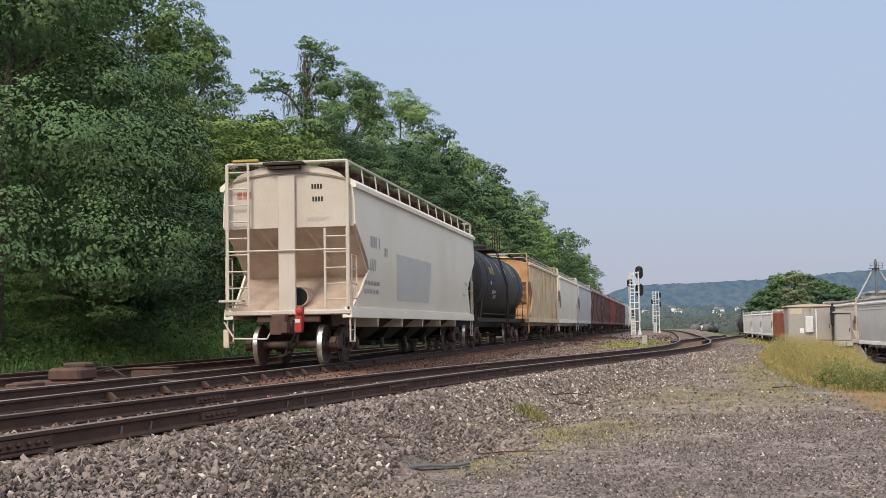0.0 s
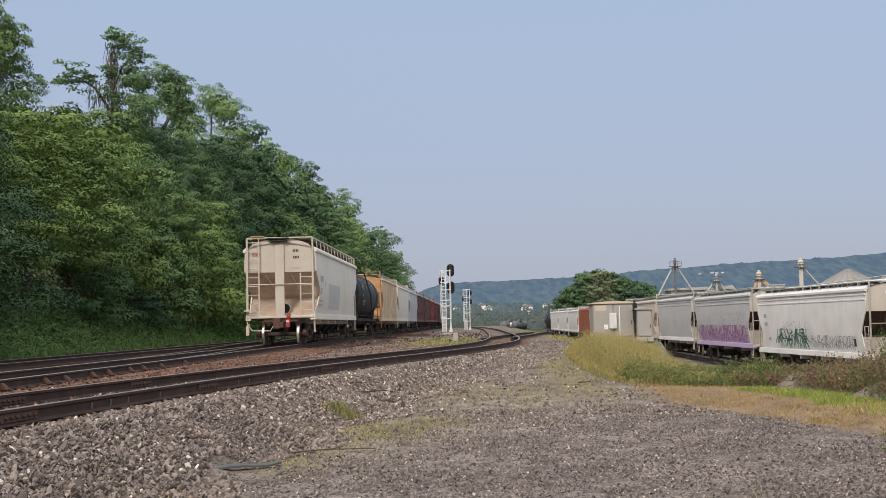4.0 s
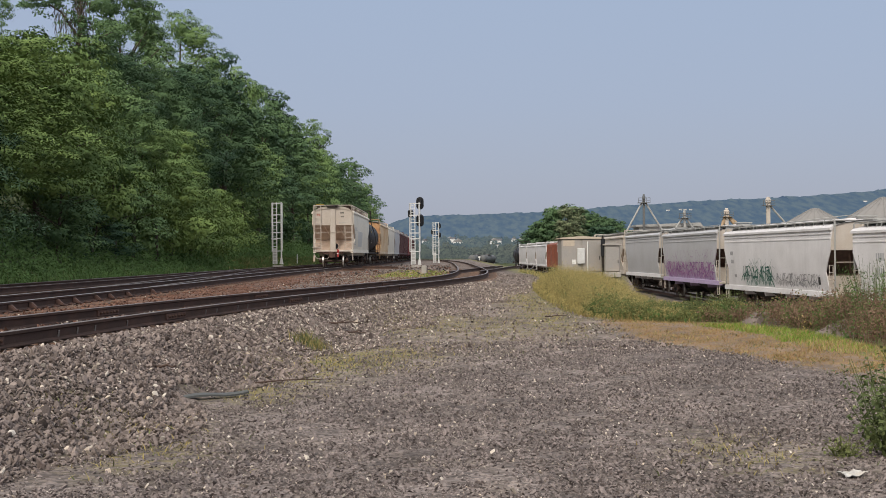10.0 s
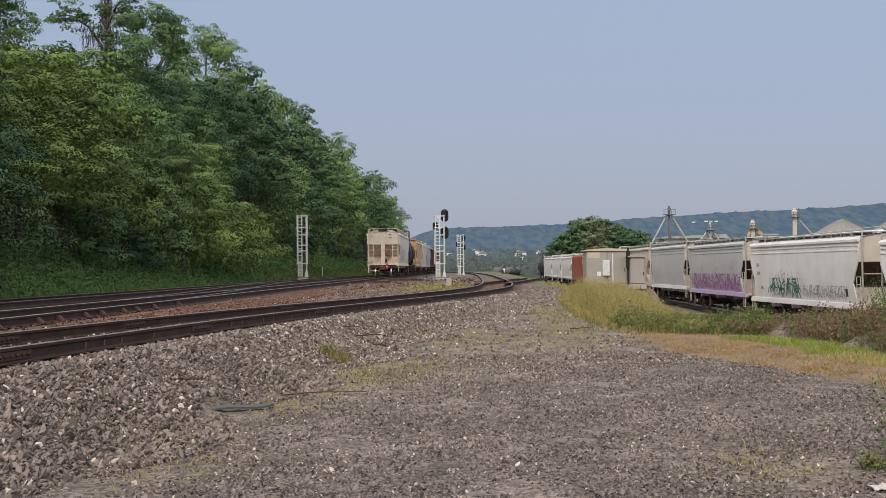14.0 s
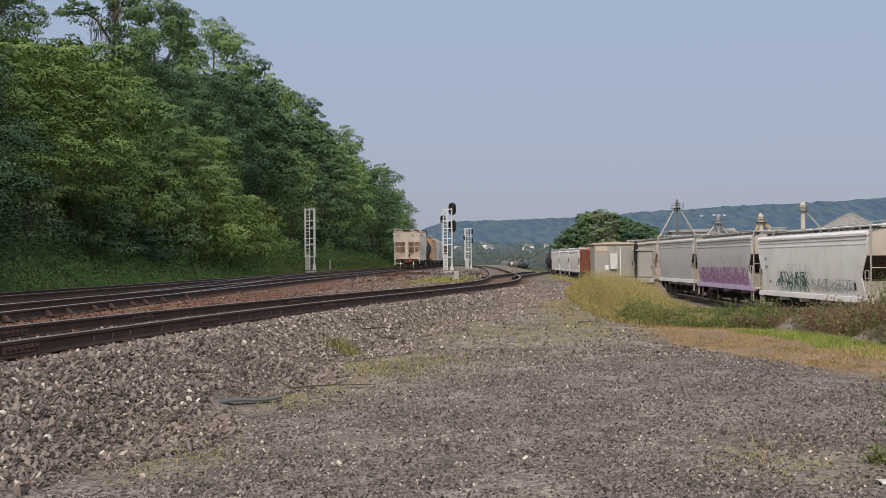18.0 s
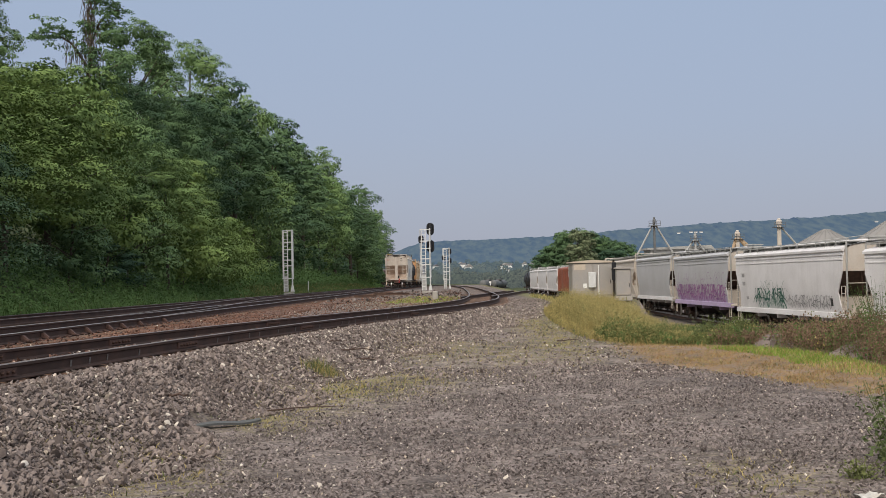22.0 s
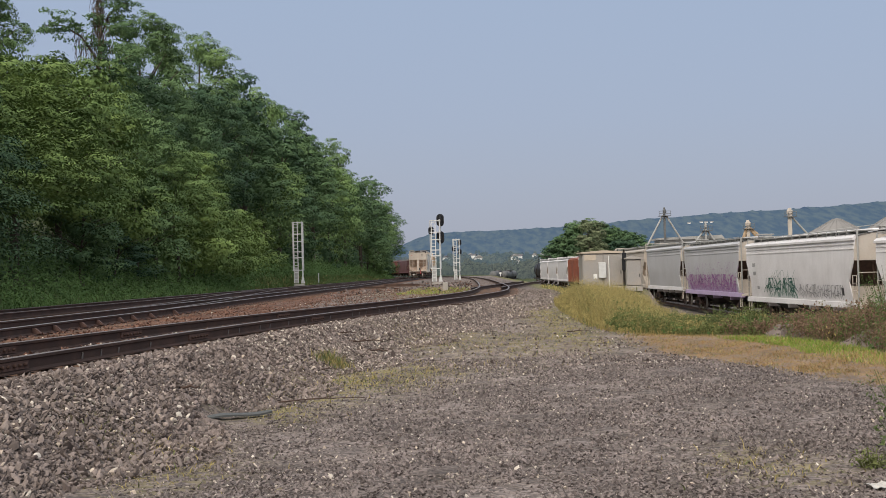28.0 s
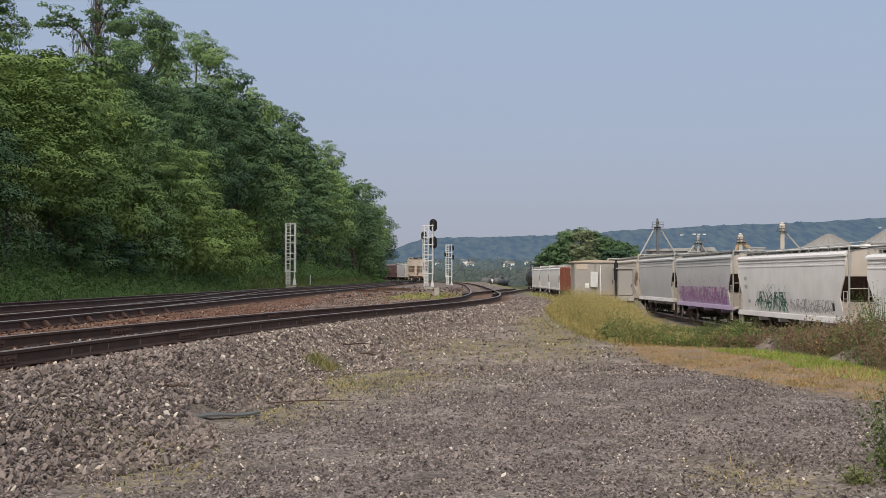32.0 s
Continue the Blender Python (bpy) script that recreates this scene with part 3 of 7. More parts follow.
TIEMESH = tie_mesh()
PLATEMESH = Shape().box(0, 0, 0.012, 0.34, 0.19, 0.024, bev=0.006).box(-0.115, 0.05, 0.035, 0.03, 0.03, 0.03).box(0.115, -0.05, 0.035, 0.03, 0.03, 0.03).mesh("tie_plate", RUSTBOX, smooth=False)


def track(label, xf, zf, y0, y1, tie0, tie1, head, dense=2.0):
    tr = thing("railway_track", label, "railway track", "railway tracks", "structure")
    ys = list(np.arange(y0, y1 + 0.01, dense))
    for off in (-0.755, 0.755):
        part("rail", rail_shape(xf, zf, ys, off), [RAILSIDE, head], tr)
    y = tie0
    while y < tie1:
        x, rz = line_frame(xf, y)
        ob = new("tie", TIEMESH)
        ob.parent = tr
        ob.matrix_basis = pose(x + random.uniform(-0.05, 0.05), y, float(zf(y)) - 0.172 - 0.012, 0, 0, rz + random.uniform(-1.2, 1.2))
        y += 0.53
    return tr


def up_z(y):
    return RAIL + 0 * np.asarray(y, float)


lead = track("near siding track with brown rails and jointed rail bars", lead_x, up_z, -24, 300, 4, 90, RAILTOP, 1.5)
main1 = track("main track with polished rail heads on rusty ballast", main_x, up_z, -60, 460, 8, 130, RAILSHINE)
main2 = track("second main track beside the wooded bank", main2_x, up_z, -60, 460, 20, 140, RAILTOP)


def cross_x(y):
    """The crossover from the train's track to the far main track."""
    u = np.clip((np.asarray(y, float) - 26) / 62, 0, 1)
    return main_x(y) - 4.1 * (u * u * (3 - 2 * u))


cross = thing("crossover_track", "worn crossover rails between the two main tracks", "railway track", "railway tracks", "structure")
for off in (-0.755, 0.755):
    part("rail", rail_shape(cross_x, lambda y: RAIL - 0.004, list(np.arange(33, 82, 2.0)), off), [RAILSIDE, RAILTOP], cross)


def park_track_x(y):
    return park_x(y)


parked_track = track("lower yard track under the parked cars", park_track_x, park_z, 36, 330, 44, 60, RAILTOP, 4.0)


def yard_x(y):
    """A yard track that leaves the near track towards the tank cars."""
    return lead_x(66) + 0.118 * (np.asarray(y, float) - 66) ** 1.0 - 0.00022 * np.clip(np.asarray(y, float) - 66, 0, None) ** 2


yard = thing("yard_track", "yard track that branches off the near track", "railway track", "railway tracks", "structure")
for off in (-0.755, 0.755):
    part("rail", rail_shape(yard_x, lambda y: float(max(ground_z(yard_x(y), y) + 0.15, 0.1)) if y > 90 else RAIL - 0.003, list(np.arange(62, 200, 4.0)), off), [RAILSIDE, RAILTOP], yard)


def joint_bar(xf, y, off, parent):
    """A bolted bar over a rail joint."""
    x, rz = line_frame(xf, y)
    for sgn in (-1, 1):
        s = Shape().prism([(0, -0.135), (0.028, -0.132), (0.022, -0.09), (0.03, -0.046), (0, -0.05)], "y", -0.40, 0.40)
        ob = part("joint_bar", s, RUSTBOX, parent, at=pose(x, y, RAIL, 0, 0, rz) @ pose(off, 0, 0) @ pose(0, 0, 0, 0, 0, 0 if sgn > 0 else 180) @ pose(0.012, 0, 0))
        for k in (-0.31, -0.19, -0.07, 0.07, 0.19, 0.31):
            part("bolt", Shape().lathe([(0.0, 0.022), (0.03, 0.022), (0.034, 0.014)], "x", 6), RAILSIDE, ob, at=pose(0.026, k, -0.09))


for y, off in ((9.1, 0.755), (12.55, 0.755), (18.3, 0.755), (24.6, 0.755), (33.5, 0.755), (15.3, -0.755), (19.4, -0.755), (26.9, -0.755), (37.5, -0.755)):
    joint_bar(lead_x, y, off, lead)
ANCHORMESH = Shape().box(0, 0, 0, 0.012, 0.035, 0.085, bev=0.004).mesh("rail_anchor", ANCHOR)
y = 7.4
while y < 34:
    x, rz = line_frame(lead_x, y)
    ob = new("rail_anchor", ANCHORMESH)
    ob.parent = lead
    ob.matrix_basis = pose(x, y, RAIL - 0.105, 0, 0, rz) @ pose(0.755 + 0.02, 0, 0, 0, 8, 0)
    y += random.choice((0.53, 0.53, 1.06, 1.6))
for y in np.arange(9, 70, 0.53):
    x, rz = line_frame(main_x, y)
    for off in (-0.755, 0.755):
        ob = new("tie_plate", PLATEMESH)
        ob.parent = main1
        ob.matrix_basis = pose(x, y, RAIL - 0.186, 0, 0, rz) @ pose(off, 0, 0.002)
BRACE = Shape().prism([(0, -0.16), (0.15, -0.16), (0.15, -0.14), (0.05, -0.05), (0, -0.05)], "y", -0.045, 0.045).mesh("rail_brace", RUSTBOX)
for y in (16.4, 18.3, 20.0, 22.0, 23.1, 24.7, 25.8, 27.4, 28.5, 30.1, 32.6):
    x, rz = line_frame(main_x, y)
    ob = new("rail_brace", BRACE)
    ob.parent = main1
    ob.matrix_basis = pose(x, y, RAIL, 0, 0, rz) @ pose(0.775, 0, 0)


# ---- rolling stock ----
def wheelset_mesh():
    s = Shape()
    for sg in (-1, 1):
        # flange inside, tread outside, dished plate
        prof = [(0.685, 0.10), (0.69, 0.38), (0.683, 0.42), (0.685, 0.48), (0.705, 0.478), (0.718, 0.46), (0.815, 0.452), (0.82, 0.40), (0.775, 0.36), (0.765, 0.16), (0.81, 0.14), (0.81, 0.10)]
        s.lathe([(sg * d, r) for d, r in prof], "x", 22, [0, 0, 0, 0, 1, 1, 0, 0, 0, 0, 0])
    s.lathe([(-1.02, 0.05), (-1.02, 0.075), (-0.8, 0.08), (-0.6, 0.085), (0.6, 0.085), (0.8, 0.08), (1.02, 0.075), (1.02, 0.05)], "x", 12)
    return s.mesh("wheelset", [WHEELM, TREAD])


WHEELSET = wheelset_mesh()
WR = 0.452


def truck_meshes():
    frame_prof = [(-1.12, 0.50), (-0.98, 0.62), (-0.72, 0.64), (-0.42, 0.84), (0.42, 0.84), (0.72, 0.64), (0.98, 0.62), (1.12, 0.50), (1.06, 0.40), (0.72, 0.42), (0.40, 0.30), (-0.40, 0.30), (-0.72, 0.42), (-1.06, 0.40)]
    sf = Shape().prism(frame_prof, "x", -0.07, 0.07)
    for k in (-0.89, 0.89):
        sf.lathe([(-0.10, 0.10), (-0.10, 0.13), (0.10, 0.13), (0.12, 0.09)], "x", 12, at=(0, k, 0.452))
    for k in (-0.3, 0.3):
        sf.prism([(k - 0.09, 0.42), (k + 0.09, 0.42), (k + 0.09, 0.72), (k - 0.09, 0.72)], "x", 0.071, 0.085, 1)
    side = sf.mesh("side_frame", [TRUCKM, UNDER])
    coil = [(0.36, 0.05)]
    for j in range(5):
        coil += [(0.375 + j * 0.055, 0.075), (0.39 + j * 0.055, 0.05)]
    spring = Shape().lathe(coil, "z", 8).mesh("spring", UNDER)
    bol = Shape().prism([(-1.0, 0.55), (1.0, 0.55), (1.0, 0.70), (0.45, 0.86), (-0.45, 0.86), (-1.0, 0.70)], "y", -0.2, 0.2)
    bol.lathe([(0.86, 0.3), (0.93, 0.3), (0.93, 0.1)], "z", 14)
    bolster = bol.mesh("bolster", UNDER)
    beam = Shape().box(0, 0, 0.42, 1.75, 0.09, 0.11, bev=0.02).mesh("brake_beam", UNDER)
    shoe = Shape().prism([(0.0, 0.3), (0.07, 0.26), (0.10, 0.46), (0.06, 0.62), (0.0, 0.6)], "x", -0.05, 0.05).mesh("brake_shoe", TRUCKM)
    return side, spring, bolster, beam, shoe


SIDEFRAME, SPRING, BOLSTER, BEAM, SHOE = truck_meshes()
SPINNING = []      # wheelsets that turn, with their place on the truck


def truck(parent, y, spin=False):
    tk = new("truck")
    tk.parent, tk.matrix_basis = parent, pose(0, y, 0)
    tk.empty_display_size = 0.2
    for sg in (-1, 1):
        part("side_frame", SIDEFRAME, None, tk, at=pose(sg * 1.0, 0, 0, 0, 0, 0 if sg > 0 else 180))
        for k in (-0.14, 0.02, 0.16):
            part("spring", SPRING, None, tk, at=pose(sg * 1.09, k, 0))
    part("bolster", BOLSTER, None, tk)
    for k in (-0.89, 0.89):
        ws = part("wheelset", WHEELSET, None, tk, at=pose(0, k, WR))
        if spin:
            SPINNING.append((ws, k))
        part("brake_beam", BEAM, None, tk, at=pose(0, k * 0.42, 0))
        for sg in (-1, 1):
            part("brake_shoe", SHOE, None, tk, at=pose(sg * 0.755, k * 0.47, 0, 0, 0, 0 if k > 0 else 180))
    return tk


def ladder(parent, x, y, z0, z1, w, mat_, label="", rungs=None, along="x"):
    """Two stiles and single rungs, on an end or a side of a car."""
    def bar(a, b, r):
        return Shape().tube([a, b], r, 6)
    s = Shape()
    ends = [(x - w / 2, y), (x + w / 2, y)] if along == "x" else [(x, y - w / 2), (x, y + w / 2)]
    for ex, ey in ends:
        s.box(ex, ey, (z0 + z1) / 2, 0.055, 0.035, z1 - z0, bev=0.008)
    ld = part("ladder", s, mat_, parent, label)
    n = rungs or max(3, int((z1 - z0) / 0.4))
    rung = bar((*ends[0], 0), (*ends[1], 0), 0.018).mesh("rung", mat_)
    for i in range(n):
        part("rung", rung, None, ld, at=pose(0, 0, z0 + (z1 - z0) * (i + 0.5) / n))
    return ld


def coupler(parent, yend, sg, mat_=None):
    s = Shape()
    s.prism([(-0.16, 0.70), (0.16, 0.70), (0.16, 1.02), (-0.16, 1.02)], "y", yend - sg * 0.5, yend + sg * 0.12)
    s.prism([(-0.10, 0.76), (0.10, 0.76), (0.10, 0.96), (-0.10, 0.96)], "y", yend + sg * 0.10, yend + sg * 0.5)
    s.prism([(-0.2, 0.70), (0.06, 0.70), (0.1, 0.78), (0.1, 0.98), (-0.2, 0.98)], "y", yend + sg * 0.42, yend + sg * 0.66)
    s.prism([(0.1, 0.74), (0.22, 0.74), (0.22, 0.98), (0.1, 0.98)], "y", yend + sg * 0.5, yend + sg * 0.75)
    return part("coupler", s, mat_ or RUSTBOX, parent)


def glyph_bars(parent, rows, place, mat_, label=""):
    """Lettering as plain upright bars. rows: (height up, size, strokes, first stroke's place). place(u, v) gives a point on the surface."""
    s = Shape()
    for v, size, count, u0 in rows:
        for i in range(count):
            if i % 5 == 4:
                continue
            u = u0 + i * size * 0.62
            a, b = u, u + size * 0.42
            p = [place(a, v), place(b, v), place(b, v + size), place(a, v + size)]
            s.add(p, [(0, 1, 2, 3)])
    return tagged(part("lettering", s, mat_, parent, label), kind="stuff")


def hopper(label, length=18.3, body=OFFWHITE, end=None, sill=None, bays=3, ribs=0, rear=False, spin=False, top=4.15, group="freight cars of the train", wide=1.56, slopemat=None, axle_in=1.95):
    """A covered hopper car; its middle stands at the origin, on the rail heads, with its length along y."""
    end, sill = end or body, sill or body
    car = thing("hopper_car", label, "freight car", group)
    bars = GALV if slopemat else end
    hoop = 0.3 if slopemat else 0.5
    h = length / 2
    zs = [1.22, 1.7, 2.2, 2.45, 2.7, 3.2, 3.7, top]
    xs = [wide - 0.13, wide - 0.06, wide - 0.01, wide + 0.01, wide + 0.02, wide + 0.025, wide + 0.01, wide - 0.02]
    if slopemat:
        inset = {1.22: 0.55, 1.7: 0.74, 2.2: 0.86, 2.45: 0.70, 2.7: 0.54, 3.2: 0.20, 3.7: 0.17, top: 0.13}
    else:
        inset = {1.22: 0.30, 1.7: 0.98, 2.2: 1.60, 2.45: 1.36, 2.7: 0.98, 3.2: 0.18, 3.7: 0.17, top: 0.13}
    for sg in (-1, 1):
        grid = []
        for z, x in zip(zs, xs):
            e = h - inset[z]
            grid.append([(sg * x, -e + 2 * e * i / 12, z) for i in range(13)])
        inner = [[(sg * (abs(p[0]) - 0.05), p[1], p[2]) for p in row] for row in grid]
        s = Shape().sheet(grid).sheet(inner)
        for row, row2 in ((grid[0], inner[0]), (grid[-1], inner[-1])):
            s.sheet([row, row2])
        for i in (0, -1):
            s.sheet([[r[i] for r in grid], [r[i] for r in inner]])
        side = part("side_wall", s, body, car)
        for k in range(ribs):
            y = -h + 1.1 + (length - 2.2) * k / max(1, ribs - 1)
            rb = Shape()
            rb.sheet([[(sg * (x + 0.05), y - 0.06, z), (sg * (x + 0.05), y + 0.06, z)] for z, x in zip(zs, xs)])
            for dy in (-0.06, 0.06):
                rb.sheet([[(sg * (x + 0.05), y + dy, z), (sg * (x - 0.01), y + dy, z)] for z, x in zip(zs, xs)])
            part("rib", rb, body, side)
        chord = Shape().prism([(sg * (wide - 0.02), top - 0.12), (sg * (wide + 0.07), top - 0.12), (sg * (wide + 0.07), top - 0.02), (sg * (wide - 0.06), top + 0.09), (sg * (wide - 0.16), top + 0.09)], "y", -h + 0.1, h - 0.1)
        part("top_chord", chord, body, car)
        if slopemat:
            for z in (3.62, 3.84):
                part("band", Shape().prism([(sg * (wide - 0.01), z), (sg * (wide + 0.035), z + 0.02), (sg * (wide + 0.035), z + 0.07), (sg * (wide - 0.01), z + 0.09)], "y", -h + 0.2, h - 0.2), body, side)
        ss = Shape().prism([(sg * 1.30, 1.06), (sg * 1.52, 1.06), (sg * 1.52, 1.12), (sg * 1.50, 1.30), (sg * 1.38, 1.33), (sg * 1.30, 1.2)], "y", -h + 0.02, h - 0.02)
        part("side_sill", ss, sill, car)
        # walkway beside the hatches, with its rail
        wk = Shape().box(sg * 1.0, 0, top + (0.42 if rear else 0.3), 0.55, length - 0.3, 0.05)
        for k in range(15):
            wk.box(sg * 1.0, -h + 0.6 + k * (length - 1.2) / 14, top + (0.3 if rear else 0.22), 0.5, 0.06, 0.2 if rear else 0.1)
        part("walkway", wk, RUSTBOX if rear else GALV, car, "brown steel grating" if rear else "")
        up = 0.5 if rear else 0.36
        rl = part("side_rail", Shape().tube([(sg * 1.42, -h + 0.06, top + up), (sg * 1.42, h - 0.06, top + up)], 0.03 if rear else 0.022, 6), end if rear else GALV, car)
        post = Shape().tube([(sg * 1.47, 0, top + 0.04), (sg * 1.42, 0, top + up)], 0.02, 5).mesh("post", end if rear else GALV)
        npost = 14
        for k in range(npost):
            part("post", post, None, rl, at=pose(0, -h + 0.08 + (length - 0.16) * k / (npost - 1), 0))
    # roof, hatches
    rg = [[(x, y, top + 0.08 + 0.22 * (1 - (x / (wide - 0.1)) ** 2)) for x in np.linspace(-(wide - 0.1), wide - 0.1, 9)] for y in (-h + 0.12, 0, h - 0.12)]
    part("roof", Shape().sheet(rg).sheet([[(p[0], p[1], p[2] - 0.04) for p in r] for r in rg]), body, car)
    hatch = Shape().box(0, 0, top + 0.36, 0.6, (length - 2.2) / 7 - 0.05, 0.12, bev=0.03).mesh("hatch", GALV if rear else body)
    for k in range(7):
        part("hatch", hatch, None, car, at=pose(0, -h + 1.1 + (length - 2.2) * (k + 0.5) / 7, 0))
    for sg in (-1, 1):
        y = sg * h
        # upper end panel, slope sheet, lower end sheet
        roofline = [(x, top + 0.04 + (0.40 if rear else 0.22) * (1 - (abs(x) / 1.5) ** (3.2 if rear else 2))) for x in np.linspace(1.46, -1.46, 13)]
        ep = Shape().prism([(-1.55, 3.15), (1.55, 3.15), (1.56, 3.6), (1.48, top)] + roofline[1:-1] + [(-1.48, top), (-1.56, 3.6)], "y", y - sg * 0.22, y - sg * 0.16)
        part("end_panel", ep, end, car)
        if slopemat:
            sl = Shape().prism([(y - sg * 0.2, 3.16), (y - sg * 0.26, 3.22), (y - sg * 1.72, 2.06), (y - sg * 1.66, 2.0)], "x", -1.53, 1.53)
            lower = Shape().prism([(-1.40, 1.25), (1.40, 1.25), (1.53, 2.07), (-1.53, 2.07)], "y", y - sg * 1.02, y - sg * 0.94)
            lv = Shape().prism([(y - sg * 0.94, 2.02), (y - sg * 0.94, 2.08), (y - sg * 1.75, 2.12), (y - sg * 1.75, 2.04)], "x", -1.44, 1.44)
            part("ledge", lv, slopemat, car)
        else:
            sl = Shape().prism([(y - sg * 0.2, 3.16), (y - sg * 0.26, 3.22), (y - sg * 1.70, 2.10), (y - sg * 1.62, 2.04)], "x", -1.53, 1.53)
            lower = Shape().add([(q * w, y - sg * d, z) for w, d, z in ((1.36, 0.34, 1.25), (1.52, 1.64, 2.07)) for q in (-1, 1)] + [(q * w, y - sg * (d + 0.06), z) for w, d, z in ((1.36, 0.38, 1.21), (1.52, 1.68, 2.03)) for q in (-1, 1)],
                                [(0, 1, 3, 2), (4, 6, 7, 5), (0, 4, 5, 1), (2, 3, 7, 6), (0, 2, 6, 4), (1, 5, 7, 3)])
        part("slope_sheet", sl, slopemat or TAN, car, "rust-stained slope sheet")
        part("lower_end_sheet", lower, LOWEREND if rear else end, car)
        if rear and sg < 0:
            stub = part("vent_pipe", Shape().lathe([(y + 0.42, 0.205), (y + 0.40, 0.215), (y + 0.40, 0.235), (y + 0.95, 0.235), (y + 0.95, 0.20)], "y", 24, at=(0.16, 0, 1.56)), LOWEREND, car)
            # solid black disc, paints the shade inside the round hole
            part("vent_hole", Shape().lathe([(y + 0.415, 0.02), (y + 0.415, 0.20), (y + 0.44, 0.205), (y + 0.44, 0.02)], "y", 24, at=(0.16, 0, 1.56)), SIGBLACK, stub, "round black disc painted as the shaded opening")
        for k in (-1, 1):
            part("brace", Shape().tube([(k * 0.55 - 0.15, y - sg * 0.3, 3.12), (k * 0.55 + 0.2, y - sg * 0.98, 2.0 if slopemat else 2.42)], 0.045, 4), slopemat or TAN, car)
        cp = Shape().box(-0.02, y - sg * 0.12, (1.2 + top + 0.2) / 2, 0.40, 0.10, top + 0.2 - 1.2, bev=0.015)
        part("centre_post", cp, end, car)
        part("end_sill", Shape().box(0, y - sg * 0.1, 1.19, 3.0, 0.2, 0.11, bev=0.02), end, car)
        part("draft_plate", Shape().box(0, y - sg * 0.14, 1.05, 1.5, 0.12, 0.17, bev=0.02), RUSTBOX if rear else UNDER, car)
        part("end_deck", Shape().box(0, y - sg * 0.56, 1.245, 2.7, 0.8, 0.03), end, car)
        part("top_end_rail", Shape().tube([(-1.44, y - sg * 0.06, top + hoop), (1.44, y - sg * 0.06, top + hoop)], 0.035 if rear else 0.025, 6), bars, car)
        part("end_platform", Shape().box(-0.05, y - sg * 0.06, top + 0.47, 0.95, 0.34, 0.07, bev=0.01).box(-0.05, y - sg * 0.06, top + 0.38, 0.75, 0.25, 0.06), UNDER if rear else GALV, car, "grey steel grating")
        for k in (-1, 1):
            post = Shape().box(k * 1.44, y - sg * 0.05, (1.1 + top + hoop) / 2, 0.07, 0.06, top + hoop - 1.1, bev=0.01)
            part("corner_post", post, bars, car)
        if not slopemat:
            ladder(car, sg * 1.17, y - sg * 0.03, 1.2, top + hoop, 0.5, bars, rungs=9)
        ladder(car, -sg * 1.16, y - sg * 0.03, 1.3, 3.1, 0.52, bars, rungs=5)
        part("cross_bar", Shape().tube([(-1.4, y - sg * 0.02, 2.62), (1.4, y - sg * 0.02, 2.62)], 0.022, 6), end, car)
        # step stirrups, side grab irons
        for k in (-1, 1):
            st = Shape()
            for dy in (0.1, 0.5):
                st.box(k * 1.46, y - sg * dy, 0.82, 0.03, 0.05, 0.62)
            st.box(k * 1.46, y - sg * 0.3, 0.52, 0.04, 0.45, 0.03).box(k * 1.46, y - sg * 0.3, 0.78, 0.04, 0.4, 0.025)
            part("step", st, end, car)
            gi = Shape().tube([(k * 1.50, y - sg * 0.55, 1.3), (k * 1.50, y - sg * 0.55, 2.5)], 0.018, 5).tube([(k * 1.50, y - sg * 0.12, 1.3), (k * 1.50, y - sg * 0.12, 2.5)], 0.018, 5)
            for j in range(4):
                gi.tube([(k * 1.50, y - sg * 0.55, 1.5 + j * 0.33), (k * 1.50, y - sg * 0.12, 1.5 + j * 0.33)], 0.015, 5)
            part("side_ladder", gi, end, car)
        coupler(car, y, sg)
    # chutes
    span = length - 6.6
    for b in range(bays):
        yc = -span / 2 + span * (b + 0.5) / bays
        wy = span / bays / 2 - 0.12
        s = Shape()
        vs = [(-1.32, yc - wy - 0.3, 1.25), (1.32, yc - wy - 0.3, 1.25), (1.32, yc + wy + 0.3, 1.25), (-1.32, yc + wy + 0.3, 1.25), (-0.5, yc - 0.4, 0.48), (0.5, yc - 0.4, 0.48), (0.5, yc + 0.4, 0.48), (-0.5, yc + 0.4, 0.48)]
        s.add(vs, [(0, 1, 5, 4), (1, 2, 6, 5), (2, 3, 7, 6), (3, 0, 4, 7), (4, 5, 6, 7), (3, 2, 1, 0)])
        ch = part("chute", s, UNDER, car, "dark chute")
        gt = Shape().box(0, yc, 0.42, 1.9, 0.9, 0.1, bev=0.02)
        gt.tube([(-1.1, yc, 0.45), (1.1, yc, 0.45)], 0.05, 8)
        for k in (-1, 1):
            gt.lathe([(k * 1.08, 0.03), (k * 1.08, 0.13), (k * 1.15, 0.13), (k * 1.15, 0.03)], "x", 10, at=(0, yc, 0.45))
        part("outlet_gate", gt, UNDER, ch)
    for b in range(bays + 1):
        yc = -span / 2 + span * b / bays
        part("cross_ridge", Shape().prism([(yc - 0.24, 1.24), (yc + 0.24, 1.24), (yc + 0.04, 0.85), (yc - 0.04, 0.85)], "x", -1.36, 1.36), sill, car)
    part("centre_sill", Shape().box(0, 0, 0.98, 0.36, length - 0.5, 0.34), UNDER, car)
    part("brake_pipe", Shape().tube([(0.75, -h + 0.4, 0.85), (0.75, h - 0.4, 0.85)], 0.03, 6), UNDER, car)
    for sg in (-1, 1):
        truck(car, sg * (h - axle_in), spin)
    return car


